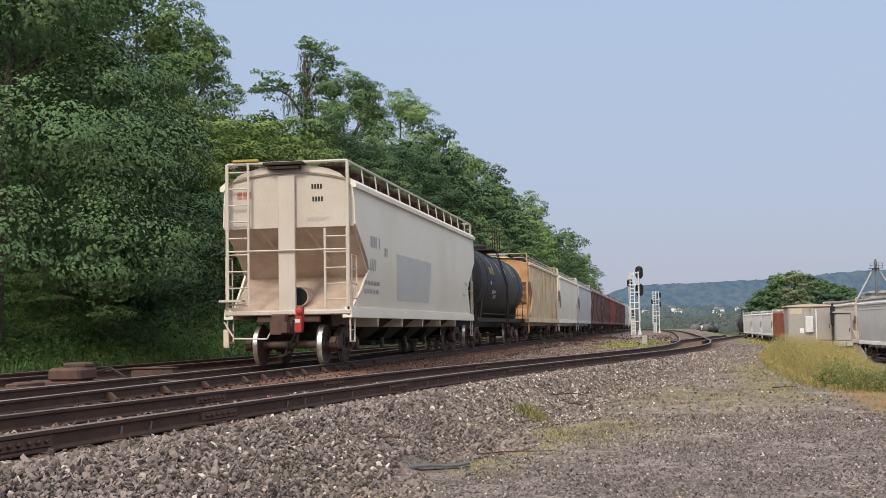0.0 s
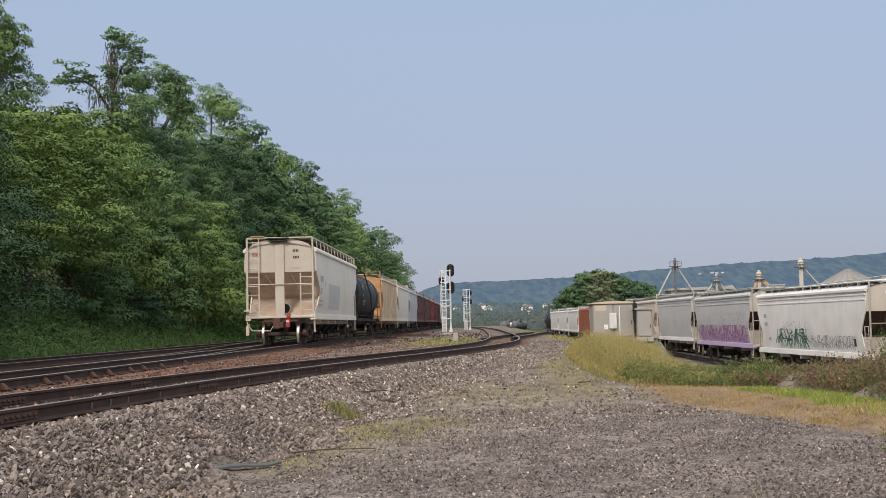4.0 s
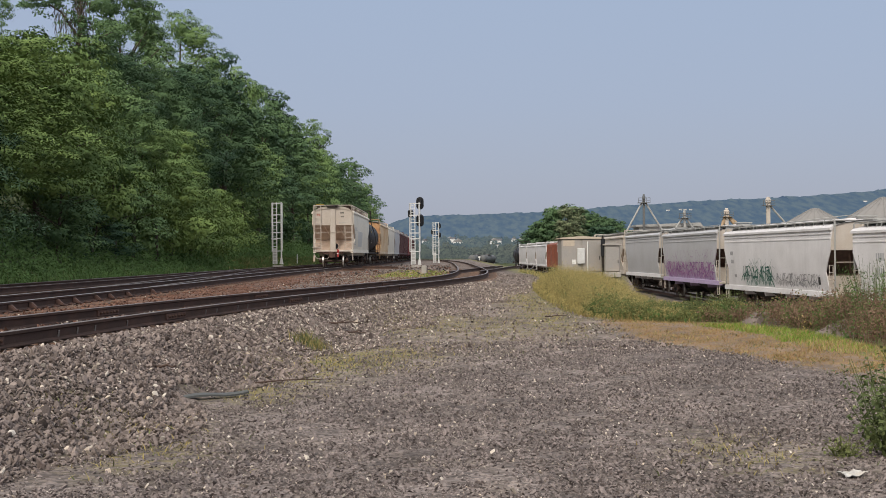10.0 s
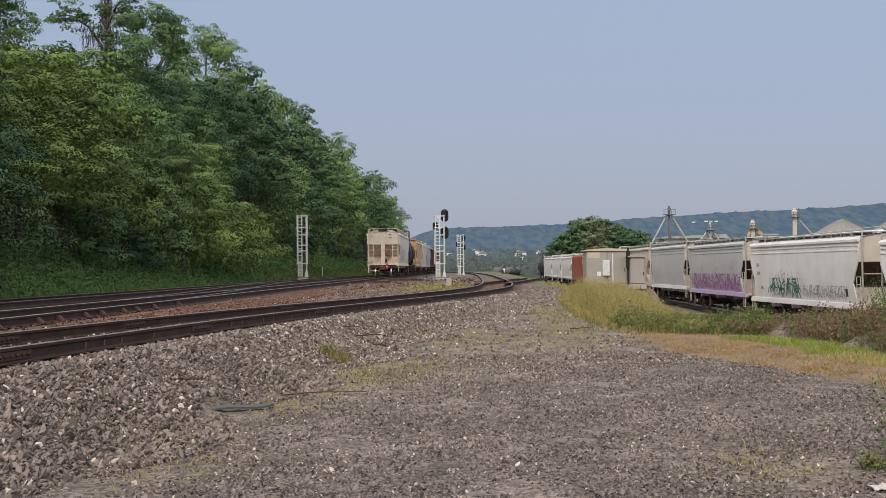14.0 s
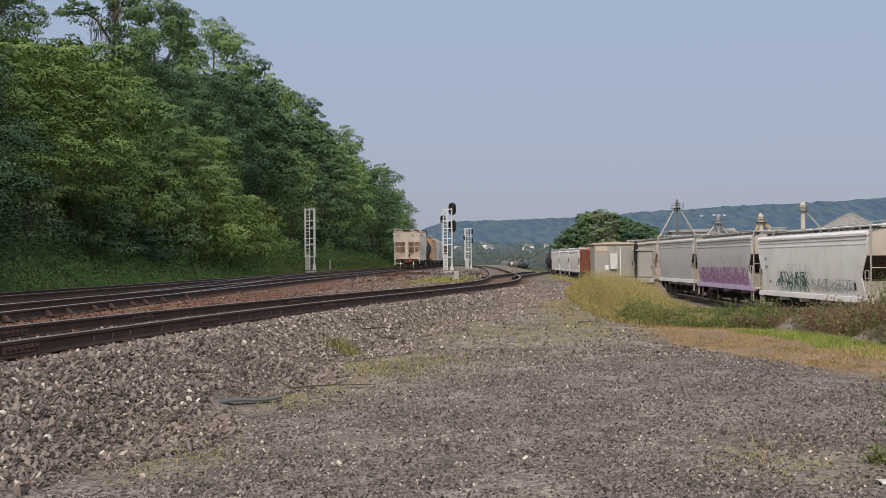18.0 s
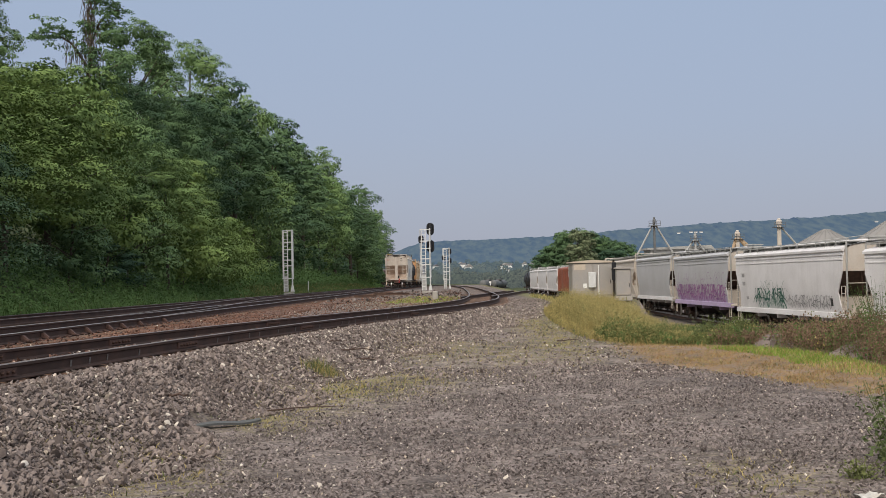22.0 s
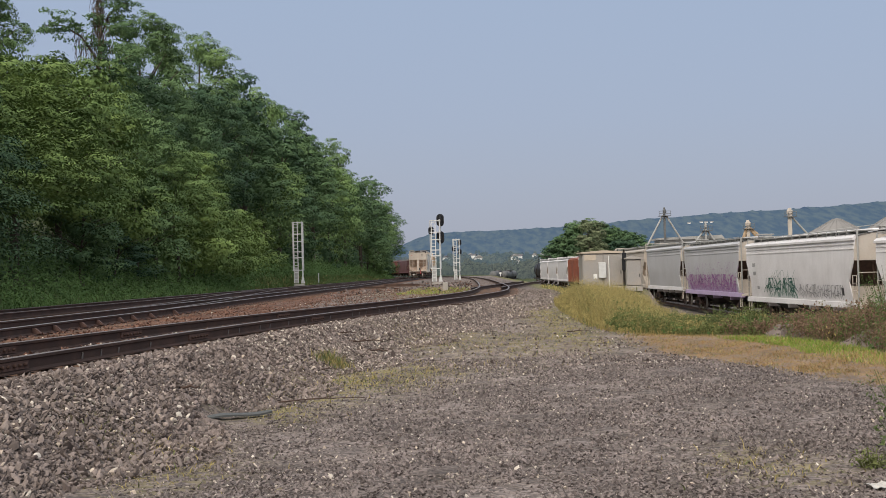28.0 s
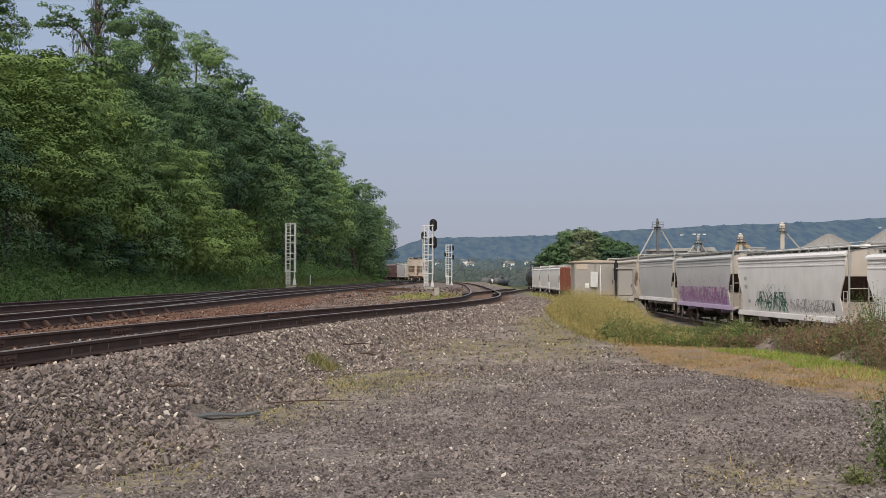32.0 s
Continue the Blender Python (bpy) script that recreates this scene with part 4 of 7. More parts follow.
def tank_car(label, length=15.8, body=BLACKPAINT, group="freight cars of the train", spin=False, radius=1.5):
    car = thing("tank_car", label, "freight car", group)
    h = length / 2
    zc = 1.15 + radius + 0.05
    prof = [(-h + 0.45 + 0.9 * (1 - math.cos(a)) * 0.6, radius * math.sin(a)) for a in np.linspace(0.02, math.pi / 2, 8)]
    prof += [(-d, r) for d, r in reversed(prof)]
    part("tank", Shape().lathe(prof, "y", 36, at=(0, 0, zc)), body, car)
    for k in (-0.34, 0.34):
        part("band", Shape().lathe([(k * length - 0.05, radius), (k * length - 0.05, radius + 0.02), (k * length + 0.05, radius + 0.02), (k * length + 0.05, radius)], "y", 36, at=(0, 0, zc)), body, car)
    part("dome", Shape().lathe([(0.0, 0.7), (0.35, 0.7), (0.42, 0.6), (0.46, 0.2)], "z", 20, at=(0, 0, zc + radius - 0.12)), body, car)
    plat = part("platform", Shape().box(0, 0, zc + radius + 0.02, 2.3, 2.4, 0.06), UNDER, car)
    for k in (-1, 1):
        rl = Shape().tube([(k * 1.12, -1.15, zc + radius + 1.0), (k * 1.12, 1.15, zc + radius + 1.0)], 0.025, 6).tube([(k * 1.12, -1.15, zc + radius + 0.5), (k * 1.12, 1.15, zc + radius + 0.5)], 0.02, 6)
        rl.tube([(-1.12, k * 1.15, zc + radius + 1.0), (1.12, k * 1.15, zc + radius + 1.0)], 0.025, 6)
        for dy in (-1.15, -0.4, 0.4, 1.15):
            rl.tube([(k * 1.12, dy, zc + radius), (k * 1.12, dy, zc + radius + 1.0)], 0.022, 6)
        part("railing", rl, UNDER, plat)
        ld = Shape()
        for dy in (-0.25, 0.25):
            ld.tube([(k * 1.58, dy, 0.6), (k * 1.58, dy, zc), (k * 1.14, dy, zc + radius)], 0.025, 6)
        for j in range(9):
            z = 0.7 + j * 0.36
            x = 1.58 if z < zc else 1.58 - 0.44 * (z - zc) / radius
            ld.tube([(k * x, -0.25, z), (k * x, 0.25, z)], 0.016, 5)
        part("ladder", ld, UNDER, car)
        part("side_sill", Shape().box(k * 1.2, 0, 1.12, 0.12, length - 0.2, 0.16), UNDER, car)
        part("hand_rail", Shape().tube([(k * 1.53, -h + 0.6, 1.35), (k * 1.53, h - 0.6, 1.35)], 0.02, 6), UNDER, car)
        part("end_sill", Shape().box(0, k * (h - 0.1), 1.12, 2.9, 0.2, 0.2), UNDER, car)
        part("saddle", Shape().prism([(-1.2, 1.05), (1.2, 1.05), (1.3, 2.0), (0.8, 1.5), (-0.8, 1.5), (-1.3, 2.0)], "y", k * (h - 2.2) - 0.2, k * (h - 2.2) + 0.2), UNDER, car)
        er = Shape().tube([(-1.35, k * (h - 0.05), 1.2), (-1.35, k * (h - 0.05), 2.1), (1.35, k * (h - 0.05), 2.1), (1.35, k * (h - 0.05), 1.2)], 0.025, 6)
        part("end_rail", er, UNDER, car)
        coupler(car, k * h, k)
        truck(car, k * (h - 1.95), spin)
    part("centre_sill", Shape().box(0, 0, 0.98, 0.36, length - 0.4, 0.3), UNDER, car)
    return car


def box_car(label, length=15.0, body=BOXRED, group="parked freight cars"):
    car = thing("box_car", label, "freight car", group)
    h = length / 2
    part("body", Shape().prism([(-1.5, 1.1), (1.5, 1.1), (1.5, 4.2), (1.0, 4.45), (0, 4.55), (-1.0, 4.45), (-1.5, 4.2)], "y", -h, h), body, car)
    for sg in (-1, 1):
        for k in range(14):
            part("rib", Shape().box(sg * 1.525, -h + 0.3 + k * (length - 0.6) / 13, 2.65, 0.05, 0.1, 3.0), body, car)
        part("door", Shape().box(sg * 1.55, 0, 2.6, 0.06, 3.0, 2.9, bev=0.02), body, car)
        part("end_rib", Shape().box(0, sg * (h + 0.03), 2.4, 2.6, 0.06, 0.12).box(0, sg * (h + 0.03), 3.2, 2.6, 0.06, 0.12), body, car)
        ladder(car, sg * 1.2, sg * (h + 0.05), 1.1, 4.4, 0.45, body, rungs=8)
        coupler(car, sg * h, sg)
        truck(car, sg * (h - 1.95))
    part("centre_sill", Shape().box(0, 0, 0.95, 0.5, length - 0.4, 0.3), UNDER, car)
    return car


# the train, from its last car on
LAST = hopper("cream covered hopper car with rust-stained end, last car of the train", 18.3, OFFWHITE, CREAM, OFFWHITE, 4, rear=True, spin=True, axle_in=1.3)


def end_face(u, v):
    return (u, -9.15 + 0.15, v)


def side_face(u, v):
    x = np.interp(v, [1.22, 1.7, 2.2, 2.7, 3.2, 3.7], [1.43, 1.50, 1.55, 1.58, 1.585, 1.57])
    return (float(x) + 0.006, u, v)


glyph_bars(LAST, [(4.03, 0.11, 4, 0.56)], end_face, INK, "black lettering bars")
glyph_bars(LAST, [(3.74, 0.11, 4, 0.58)], end_face, INK, "black numbering bars")
glyph_bars(LAST, [(3.34, 0.032, 26, 0.45), (3.29, 0.032, 22, 0.45)], end_face, GREYINK)
glyph_bars(LAST, [(3.85, 0.045, 12, -1.22), (3.91, 0.045, 12, -1.22), (3.97, 0.045, 12, -1.22)], end_face, REDINK)
s = Shape().add([side_face(u, v) for v in (1.55, 1.9, 2.3, 2.75) for u in (-4.6, 0.2)], [(0, 1, 3, 2), (2, 3, 5, 4), (4, 5, 7, 6)])
s.v = [(x, y + (0.15 if y > 0 else (0.45 * (2.75 - z))), z) for x, y, z in s.v]
part("repaint_patch", s, PATCH, LAST, "grey repainted patch")
glyph_bars(LAST, [(2.75, 0.28, 6, -7.5), (2.2, 0.28, 5, -7.5), (1.85, 0.10, 26, -7.9), (1.65, 0.10, 26, -7.9), (2.72, 0.10, 6, -6.0), (2.6, 0.10, 6, -6.0)], side_face, GREYINK, "faded lettering bars")
glyph_bars(LAST, [(2.3, 0.1, 8, 6.9), (1.9, 0.1, 8, 6.6)], side_face, GREYINK)
# flashing rear-end device on the coupler, and its hose
eot = part("rear_end_device", Shape().prism([(0.30, 0.74), (0.46, 0.74), (0.49, 1.30), (0.35, 1.32)], "y", -9.6, -9.42), REDPLASTIC, LAST, "red plastic box")
part("device_light", Shape().lathe([(-9.66, 0.04), (-9.64, 0.08), (-9.6, 0.08)], "y", 12, at=(0.42, 0, 1.22)), REDPLASTIC, eot)
part("device_label", Shape().box(0.38, -9.603, 1.0, 0.12, 0.006, 0.08), WHITEINK, eot, "pale label")
part("air_hose", Shape().tube([(0.36, -9.5, 0.72), (0.34, -9.5, 0.5), (0.2, -9.5, 0.3), (0.02, -9.5, 0.22), (-0.08, -9.5, 0.2)], 0.035, 8), UNDER, LAST, "black rubber hose")
part("air_hose", Shape().tube([(0.22, -9.3, 0.95), (0.3, -9.5, 0.7), (0.2, -9.6, 0.5), (0.1, -9.6, 0.28)], 0.03, 8), SIGBLACK, LAST)
part("cut_lever", Shape().tube([(-1.45, -9.3, 1.0), (-1.2, -9.35, 0.62), (-0.4, -9.4, 0.6), (-0.25, -9.4, 0.85)], 0.022, 6), CREAM, LAST)
part("end_marker", Shape().box(-1.42, -9.25, 0.62, 0.13, 0.05, 0.42, bev=0.01), TAN, LAST, "rusty tan step plate")
part("brake_platform", Shape().box(-0.98, -9.1, 4.72, 0.62, 0.1, 0.06, bev=0.01), YELINK, LAST, "yellow step edge")
part("brake_step", Shape().box(-1.3, -9.2, 1.48, 0.55, 0.25, 0.05), CREAM, LAST)
part("rust_flap", Shape().box(-0.12, -9.3, 0.95, 0.34, 0.3, 0.42, bev=0.03), RUSTBOX, LAST, "rusty coupler pocket")

TANK = tank_car("black tank car with faded white marks, coupled in the train", 15.9, spin=True)


def tank_face(u, v):
    zc, r = 2.7, 1.505
    a = (v - zc) / r
    return (r * math.cos(a) + 0.004, u, zc + r * math.sin(a))


glyph_bars(TANK, [(3.0, 0.30, 7, -4.6)], tank_face, YELINK, "dull yellow lettering bars")
glyph_bars(TANK, [(2.55, 0.14, 5, -4.7), (2.2, 0.14, 12, -3.9), (2.0, 0.14, 10, -3.2)], tank_face, WHITEINK)
for u in (-3.4, -1.2, 0.9, 3.4, 4.2):
    s = Shape().add([tank_face(u, v) for v in (3.2, 3.5, 3.85)] + [tank_face(u + 0.10, v) for v in (3.2, 3.5, 3.85)], [(0, 1, 4, 3), (1, 2, 5, 4)])
    part("tank_mark", s, WHITEINK, TANK, "pale weld mark")

CARS = [(LAST, 18.3), (TANK, 15.9)]
for label, col, en, rb, L in (("faded yellow ribbed hopper car with rust streaks", YELLOWCAR, ORANGEEND, 9, 16.6), ("off-white covered hopper car with grey dirt streaks", OFFWHITE, None, 0, 16.6),
                              ("light grey covered hopper car with side ribs", GREYCAR, None, 0, 16.8), ("maroon covered hopper car, faded paint", MAROON, None, 7, 17.2),
                              ("maroon covered hopper car, faded paint", MAROON, None, 7, 17.2), ("bright red and maroon covered hopper car", BRIGHTRED, MAROON, 7, 16.0),
                              ("maroon covered hopper car, faded paint", MAROON, None, 7, 16.6), ("maroon covered hopper car, faded paint", MAROON, None, 7, 17.2),
                              ("light grey covered hopper car", GREYCAR, None, 0, 16.8), ("white covered hopper car", WHITECAR, None, 0, 16.6), ("maroon covered hopper car", MAROON, None, 7, 17.2),
                              ("maroon covered hopper car", MAROON, None, 7, 17.2)):
    CARS.append((hopper(label, L, col, en, col, 3, rb), L))

# the parked cars on the lower track
PG = "parked freight cars"


def park(car, y0, y1):
    yc = (y0 + y1) / 2
    a, b = float(park_x(y0)), float(park_x(y1))
    car.matrix_basis = pose((a + b) / 2, yc, float(park_z(yc)), 0, 0, math.degrees(-math.atan2(b - a, y1 - y0)))
    return car


def wall_face(u, v):
    """A point on the side of a parked car that faces the lot."""
    x = np.interp(v, [1.22, 1.7, 2.2, 2.7, 3.2, 3.7], [1.43, 1.50, 1.55, 1.58, 1.585, 1.57])
    return (-float(x) - 0.008, u, v)


def scrawl(car, u0, u1, v0, v1, count, mat_, seed, label, width=0.14):
    """Spray paint as wandering strokes with no letters in them, over a thin cloud of overspray."""
    rr = random.Random(seed)
    s = Shape()
    for i in range(count):
        u = u0 + (u1 - u0) * (i + rr.uniform(0.2, 0.8)) / count
        v = v0 + (v1 - v0) * rr.uniform(0.0, 0.35)
        a = rr.uniform(1.0, 2.1)
        w = width * rr.uniform(0.6, 1.3)
        left, right = [], []
        for k in range(9):
            nu, nv = -math.sin(a), math.cos(a)
            left.append(wall_face(u - nu * w / 2, v - nv * w / 2))
            right.append(wall_face(u + nu * w / 2, v + nv * w / 2))
            step = (v1 - v0) / 7.0
            u, v = u + math.cos(a) * step, min(max(v + math.sin(a) * step, v0), v1)
            a += rr.uniform(-0.75, 0.9)
        n = len(left)
        s.add(left + right, [(k, k + 1, n + k + 1, n + k) for k in range(n - 1)])
    return tagged(part("graffiti", s, mat_, car, label), kind="stuff")


def overspray(car, u0, u1, v0, v1, mat_, seed, label):
    """A ragged patch of paint mist under the strokes."""
    rr = random.Random(seed)
    n = 24
    low = [wall_face(u0 + (u1 - u0) * k / n, v0) for k in range(n + 1)]
    high = [wall_face(u0 + (u1 - u0) * k / n, v0 + (v1 - v0) * rr.uniform(0.45, 1.0)) for k in range(n + 1)]
    s = Shape().add([(x + 0.004, y, z) for x, y, z in low + high], [(k, k + 1, n + 2 + k, n + 1 + k) for k in range(n)])
    return part("overspray", s, mat_, car, label)


D = park(hopper("light grey covered hopper car with faded lettering, parked", 15.9, WHITECAR, CREAM, WHITECAR, 3, group=PG, slopemat=TRUCKM), 36.4, 52.7)
glyph_bars(D, [(2.9, 0.3, 4, 5.0), (2.3, 0.3, 4, 5.0), (1.6, 0.16, 8, 4.6)], wall_face, GREYINK, "faded lettering bars")
C = park(hopper("light grey covered hopper car with teal graffiti, parked", 15.9, WHITECAR, CREAM, WHITECAR, 3, group=PG, slopemat=TRUCKM), 54.0, 70.3)
overspray(C, 4.4, -0.2, 1.36, 2.2, SPRAYMIST, 19, "pale paint mist")
scrawl(C, 4.6, -0.3, 1.36, 2.35, 40, TEAL, 5, "dark teal spray paint", 0.075)
scrawl(C, 4.5, 0.2, 1.7, 2.75, 16, TEAL, 15, "thin teal spray lines", 0.022)
scrawl(C, -0.4, -6.2, 1.40, 2.05, 64, SPRAYGREY, 8, "thin grey spray paint", 0.035)
glyph_bars(C, [(2.95, 0.2, 4, 6.2), (2.5, 0.2, 5, 6.1), (1.75, 0.16, 5, 5.7)], wall_face, SPRAYGREY, "grey lettering bars")
part("placard", Shape().add([wall_face(-6.4, 1.6), wall_face(-6.1, 1.6), wall_face(-6.1, 1.95), wall_face(-6.4, 1.95)], [(0, 1, 2, 3)]), INK, C, "dark placard")
B = park(hopper("short grey covered hopper car with purple graffiti, parked", 15.9, GREYCAR, CREAM, LILAC, 2, group=PG, slopemat=TRUCKM), 71.1, 87.4)
overspray(B, 6.4, -7.0, 1.24, 2.0, LILAC, 9, "lilac paint mist")
scrawl(B, 6.9, -6.6, 1.26, 2.35, 110, PURPLE, 3, "purple spray paint", 0.075)
scrawl(B, 6.6, -6.6, 1.3, 2.3, 60, PINKSPRAY, 13, "pink spray paint", 0.05)
scrawl(B, 6.9, -6.9, 1.9, 3.1, 34, PURPLE, 23, "thin violet spray lines", 0.02)
A = park(hopper("light grey covered hopper car, parked", 13.6, GREYCAR, CREAM, WHITECAR, 3, group=PG, slopemat=TRUCKM), 88.1, 101.9)
y = 102.4
for label, L, col in (("pale cream covered hopper car, parked", 20.2, CREAM), ("pale cream covered hopper car, parked", 20.2, CREAM), ("white covered hopper car, parked", 20.0, WHITECAR)):
    park(hopper(label, L - 0.5, col, None, col, 3, group=PG), y, y + L)
    y += L + 0.2
park(box_car("brown-red box car, parked", 15.0), y, y + 15.4)
y += 15.8
for k in range(3):
    park(hopper("white covered hopper car, parked far off", 16.2, WHITECAR, None, WHITECAR, 3, group=PG), y, y + 16.6)
    y += 16.8
park(tank_car("black tank car at the far end of the parked cars", 15.9, BLACKPAINT, PG), y, y + 16.2)
for k, (x, yy, rz) in enumerate(((10.6, 404, -19), (14.0, 409, -19))):
    tc2 = tank_car("small grey tank car standing far off", 13.5, TANKGREY, PG, radius=1.25)
    tc2.matrix_basis = pose(x, yy, float(ground_z(x, yy)) - 0.55, 0, 0, rz)


# ---- signals, cabinets and track-side things ----
def signal(x, y, z, heads, label):
    """A silver signal mast with a ladder cage; heads: (side, height, large)."""
    sg = thing("signal_mast", label, "railway signal", "signal masts", at=pose(x, y, z, 0, 0, 0))
    part("foundation", Shape().box(0.05, 0, -0.2, 0.85, 0.7, 0.26, bev=0.03), CONCRETE, sg, "concrete base")
    part("mast", Shape().tube([(0.36, 0, 0), (0.36, 0, 5.4)], 0.065, 10).prism([(0.2, 0.0), (0.52, 0.0), (0.42, 0.55), (0.3, 0.55)], "y", -0.12, 0.12), ALU, sg)
    cage = Shape()
    for dx in (-0.36, -0.02):
        cage.box(dx, -0.1, 2.7, 0.07, 0.06, 5.35)
    ld = part("ladder", cage, ALU, sg)
    rung = Shape().tube([(-0.36, -0.1, 0), (-0.02, -0.1, 0)], 0.026, 6).mesh("rung", ALU)
    for i in range(17):
        part("rung", rung, None, ld, at=pose(0, 0, 0.35 + i * 0.3))
    for zz in (1.15, 2.25, 2.75, 3.65, 4.3, 5.3):
        pl = Shape().box(-0.03, -0.1, zz, 0.9, 0.05, 0.08).box(-0.03, 0.25, zz, 0.95, 0.05, 0.05).box(0.42, 0.07, zz, 0.05, 0.4, 0.05).box(-0.48, 0.07, zz, 0.05, 0.4, 0.05)
        part("hoop", pl, ALU, sg)
    for dx in (-0.48, 0.42):
        part("guard_bar", Shape().tube([(dx, 0.25, 1.15), (dx, 0.25, 5.3)], 0.045, 6), ALU, sg)
    part("case", Shape().box(-0.2, 0.05, 0.7, 0.34, 0.3, 1.4, bev=0.02), GALV, sg, "silver relay case")
    for side, hz, big in heads:
        r = 0.33 if big else 0.24
        hx = 0.42 if side > 0 else -0.40
        out = [(r * math.cos(a), r * math.sin(a) + (0.22 if math.sin(a) > 0 else -0.22) * (1 if big else 0.6)) for a in np.linspace(0, 2 * math.pi, 28, endpoint=False)]
        head = part("signal_head", Shape().prism([(hx + a, hz + b) for a, b in out], "y", 0.34, 0.37), SIGBLACK, sg, "black oval target")
        part("housing", Shape().box(hx, 0.22, hz, 0.32, 0.22, 0.95 if big else 0.6, bev=0.05), SIGBLACK, head)
        part("hinge_box", Shape().box(hx + 0.04, 0.10, hz - 0.1, 0.12, 0.06, 0.3, bev=0.02), UNDER, head)
        for k in (-0.27, 0.0, 0.27) if big else (-0.15, 0.15):
            part("hood", Shape().lathe([(0.61, 0.11), (0.38, 0.11), (0.38, 0.10), (0.61, 0.10)], "y", 14, at=(hx, 0, hz + k)), SIGBLACK, head)
            part("lens", Shape().lathe([(0.40, 0.02), (0.395, 0.095), (0.375, 0.1)], "y", 14, at=(hx, 0, hz + k)), LENSM, head)
        part("bracket", Shape().tube([(0.36 if side > 0 else -0.36, 0, hz), (hx, 0.16, hz)], 0.03, 6), ALU, head)
    return sg


signal(-2.55, 108, 0.82, ((1, 5.35, True), (1, 3.85, True), (-1, 4.45, False)), "silver signal mast with black oval targets")
signal(-1.15, 164, 0.64, ((1, 4.9, False), (1, 3.7, False), (-1, 4.1, False)), "farther silver signal mast with small dark heads")
signal(-14.55, 108, 0.95, (), "silver signal mast seen from behind")

conc = thing("concrete_marker", "short white concrete marker beside the near track", "marker", at=pose(-1.12, 67.0, 0.6))
part("block", Shape().box(0, 0, 0.22, 0.28, 0.28, 0.46, bev=0.03), CONCRETE, conc)
post = thing("marker_post", "thin white marker post on the grassy bank", "post", at=pose(-15.9, 134, float(ground_z(-15.9, 134))))
part("post", Shape().box(0, 0, 0.7, 0.11, 0.05, 1.45, bev=0.015), ALU, post)


def cabinet(x, y, w, d, h, label, doors, roof):
    z = float(ground_z(x, y)) - 0.05
    cb = thing("signal_cabinet", label, "cabinet", "signal cabinets", at=pose(x, y, z, 0, 0, 3))
    part("base", Shape().box(0, 0, 0.1, w + 0.1, d + 0.1, 0.24, bev=0.02), CONCRETE, cb)
    part("body", Shape().box(0, 0, 0.2 + h / 2, w, d, h, bev=0.03), CABINET, cb)
    part("roof", Shape().prism([(-w / 2 - 0.08, h + 0.2), (w / 2 + 0.08, h + 0.2), (w / 2 + 0.08, h + 0.26), (0, h + 0.34), (-w / 2 - 0.08, h + 0.26)], "y", -d / 2 - 0.1, d / 2 + 0.1), roof, cb)
    for k in range(doors):
        cx = -w / 2 + w * (k + 0.5) / doors
        dr = part("door", Shape().box(cx, -d / 2 - 0.02, 0.2 + h / 2, w / doors - 0.06, 0.05, h - 0.12, bev=0.015), CABINET, cb)
        part("handle", Shape().tube([(cx + w / doors * 0.36, -d / 2 - 0.08, h * 0.5), (cx + w / doors * 0.36, -d / 2 - 0.08, h * 0.62)], 0.015, 6), UNDER, dr)
        for j in (0.25, 0.75):
            part("hinge", Shape().tube([(cx - w / doors * 0.46, -d / 2 - 0.05, h * j), (cx - w / doors * 0.46, -d / 2 - 0.05, h * j + 0.14)], 0.02, 6), CABINET, dr)
    return cb


cab = cabinet(6.55, 60.4, 1.98, 1.2, 1.62, "large grey signal cabinet among the weeds", 2, CABTOP)
part("notice", Shape().box(-0.62, -0.655, 1.62, 0.55, 0.012, 0.26), CABTOP, cab, "tan notice panel")
part("meter_box", Shape().box(-0.05, -0.72, 1.0, 0.36, 0.16, 0.75, bev=0.02), ALU, cab, "small grey meter box")
part("sticker", Shape().box(-0.38, -0.652, 0.72, 0.18, 0.008, 0.22), WHITEWALL, cab, "white sticker")
part("conduit", Shape().tube([(0.28, -0.68, 0.0), (0.28, -0.68, 1.7)], 0.03, 8), WHITEWALL, cab)
cabinet(7.92, 59.4, 0.72, 0.9, 1.30, "narrow grey signal cabinet beside the large one", 1, CABINET)
pole = thing("meter_post", "slim dark post beside the cabinets", "post", at=pose(7.52, 59.2, float(ground_z(7.52, 59.2))))
part("post", Shape().box(0, 0, 0.95, 0.09, 0.09, 1.9, bev=0.01), UNDER, pole)
part("case", Shape().box(0, -0.09, 1.35, 0.2, 0.1, 0.85, bev=0.02), SIGBLACK, pole)

# switch machine and steel parts beside the main track
sm = thing("switch_machine", "rusty switch machine on long timbers", "switch machine", at=pose(-10.75, 21.6, 0.58, 0, 0, 4))
part("timber", Shape().box(0.2, -0.3, 0.06, 2.6, 0.24, 0.16, bev=0.02), RUSTBOX, sm)
part("timber", Shape().box(0.2, 0.4, 0.06, 2.6, 0.24, 0.16, bev=0.02), RUSTBOX, sm)
part("motor_case", Shape().box(-0.1, 0, 0.26, 0.62, 0.85, 0.25, bev=0.05), RUSTBOX, sm)
part("gear_case", Shape().box(-0.05, 0.15, 0.42, 0.45, 0.45, 0.1, bev=0.03), TRUCKM, sm)
part("cable", Shape().tube([(0.3, 0.2, 0.3), (0.6, 0.1, 0.36), (0.9, 0.0, 0.2), (1.0, -0.1, 0.1)], 0.02, 6), UNDER, sm)
part("throw_rod", Shape().tube([(0.3, 0.0, 0.14), (2.2, 0.0, 0.1)], 0.03, 6), TRUCKM, sm)
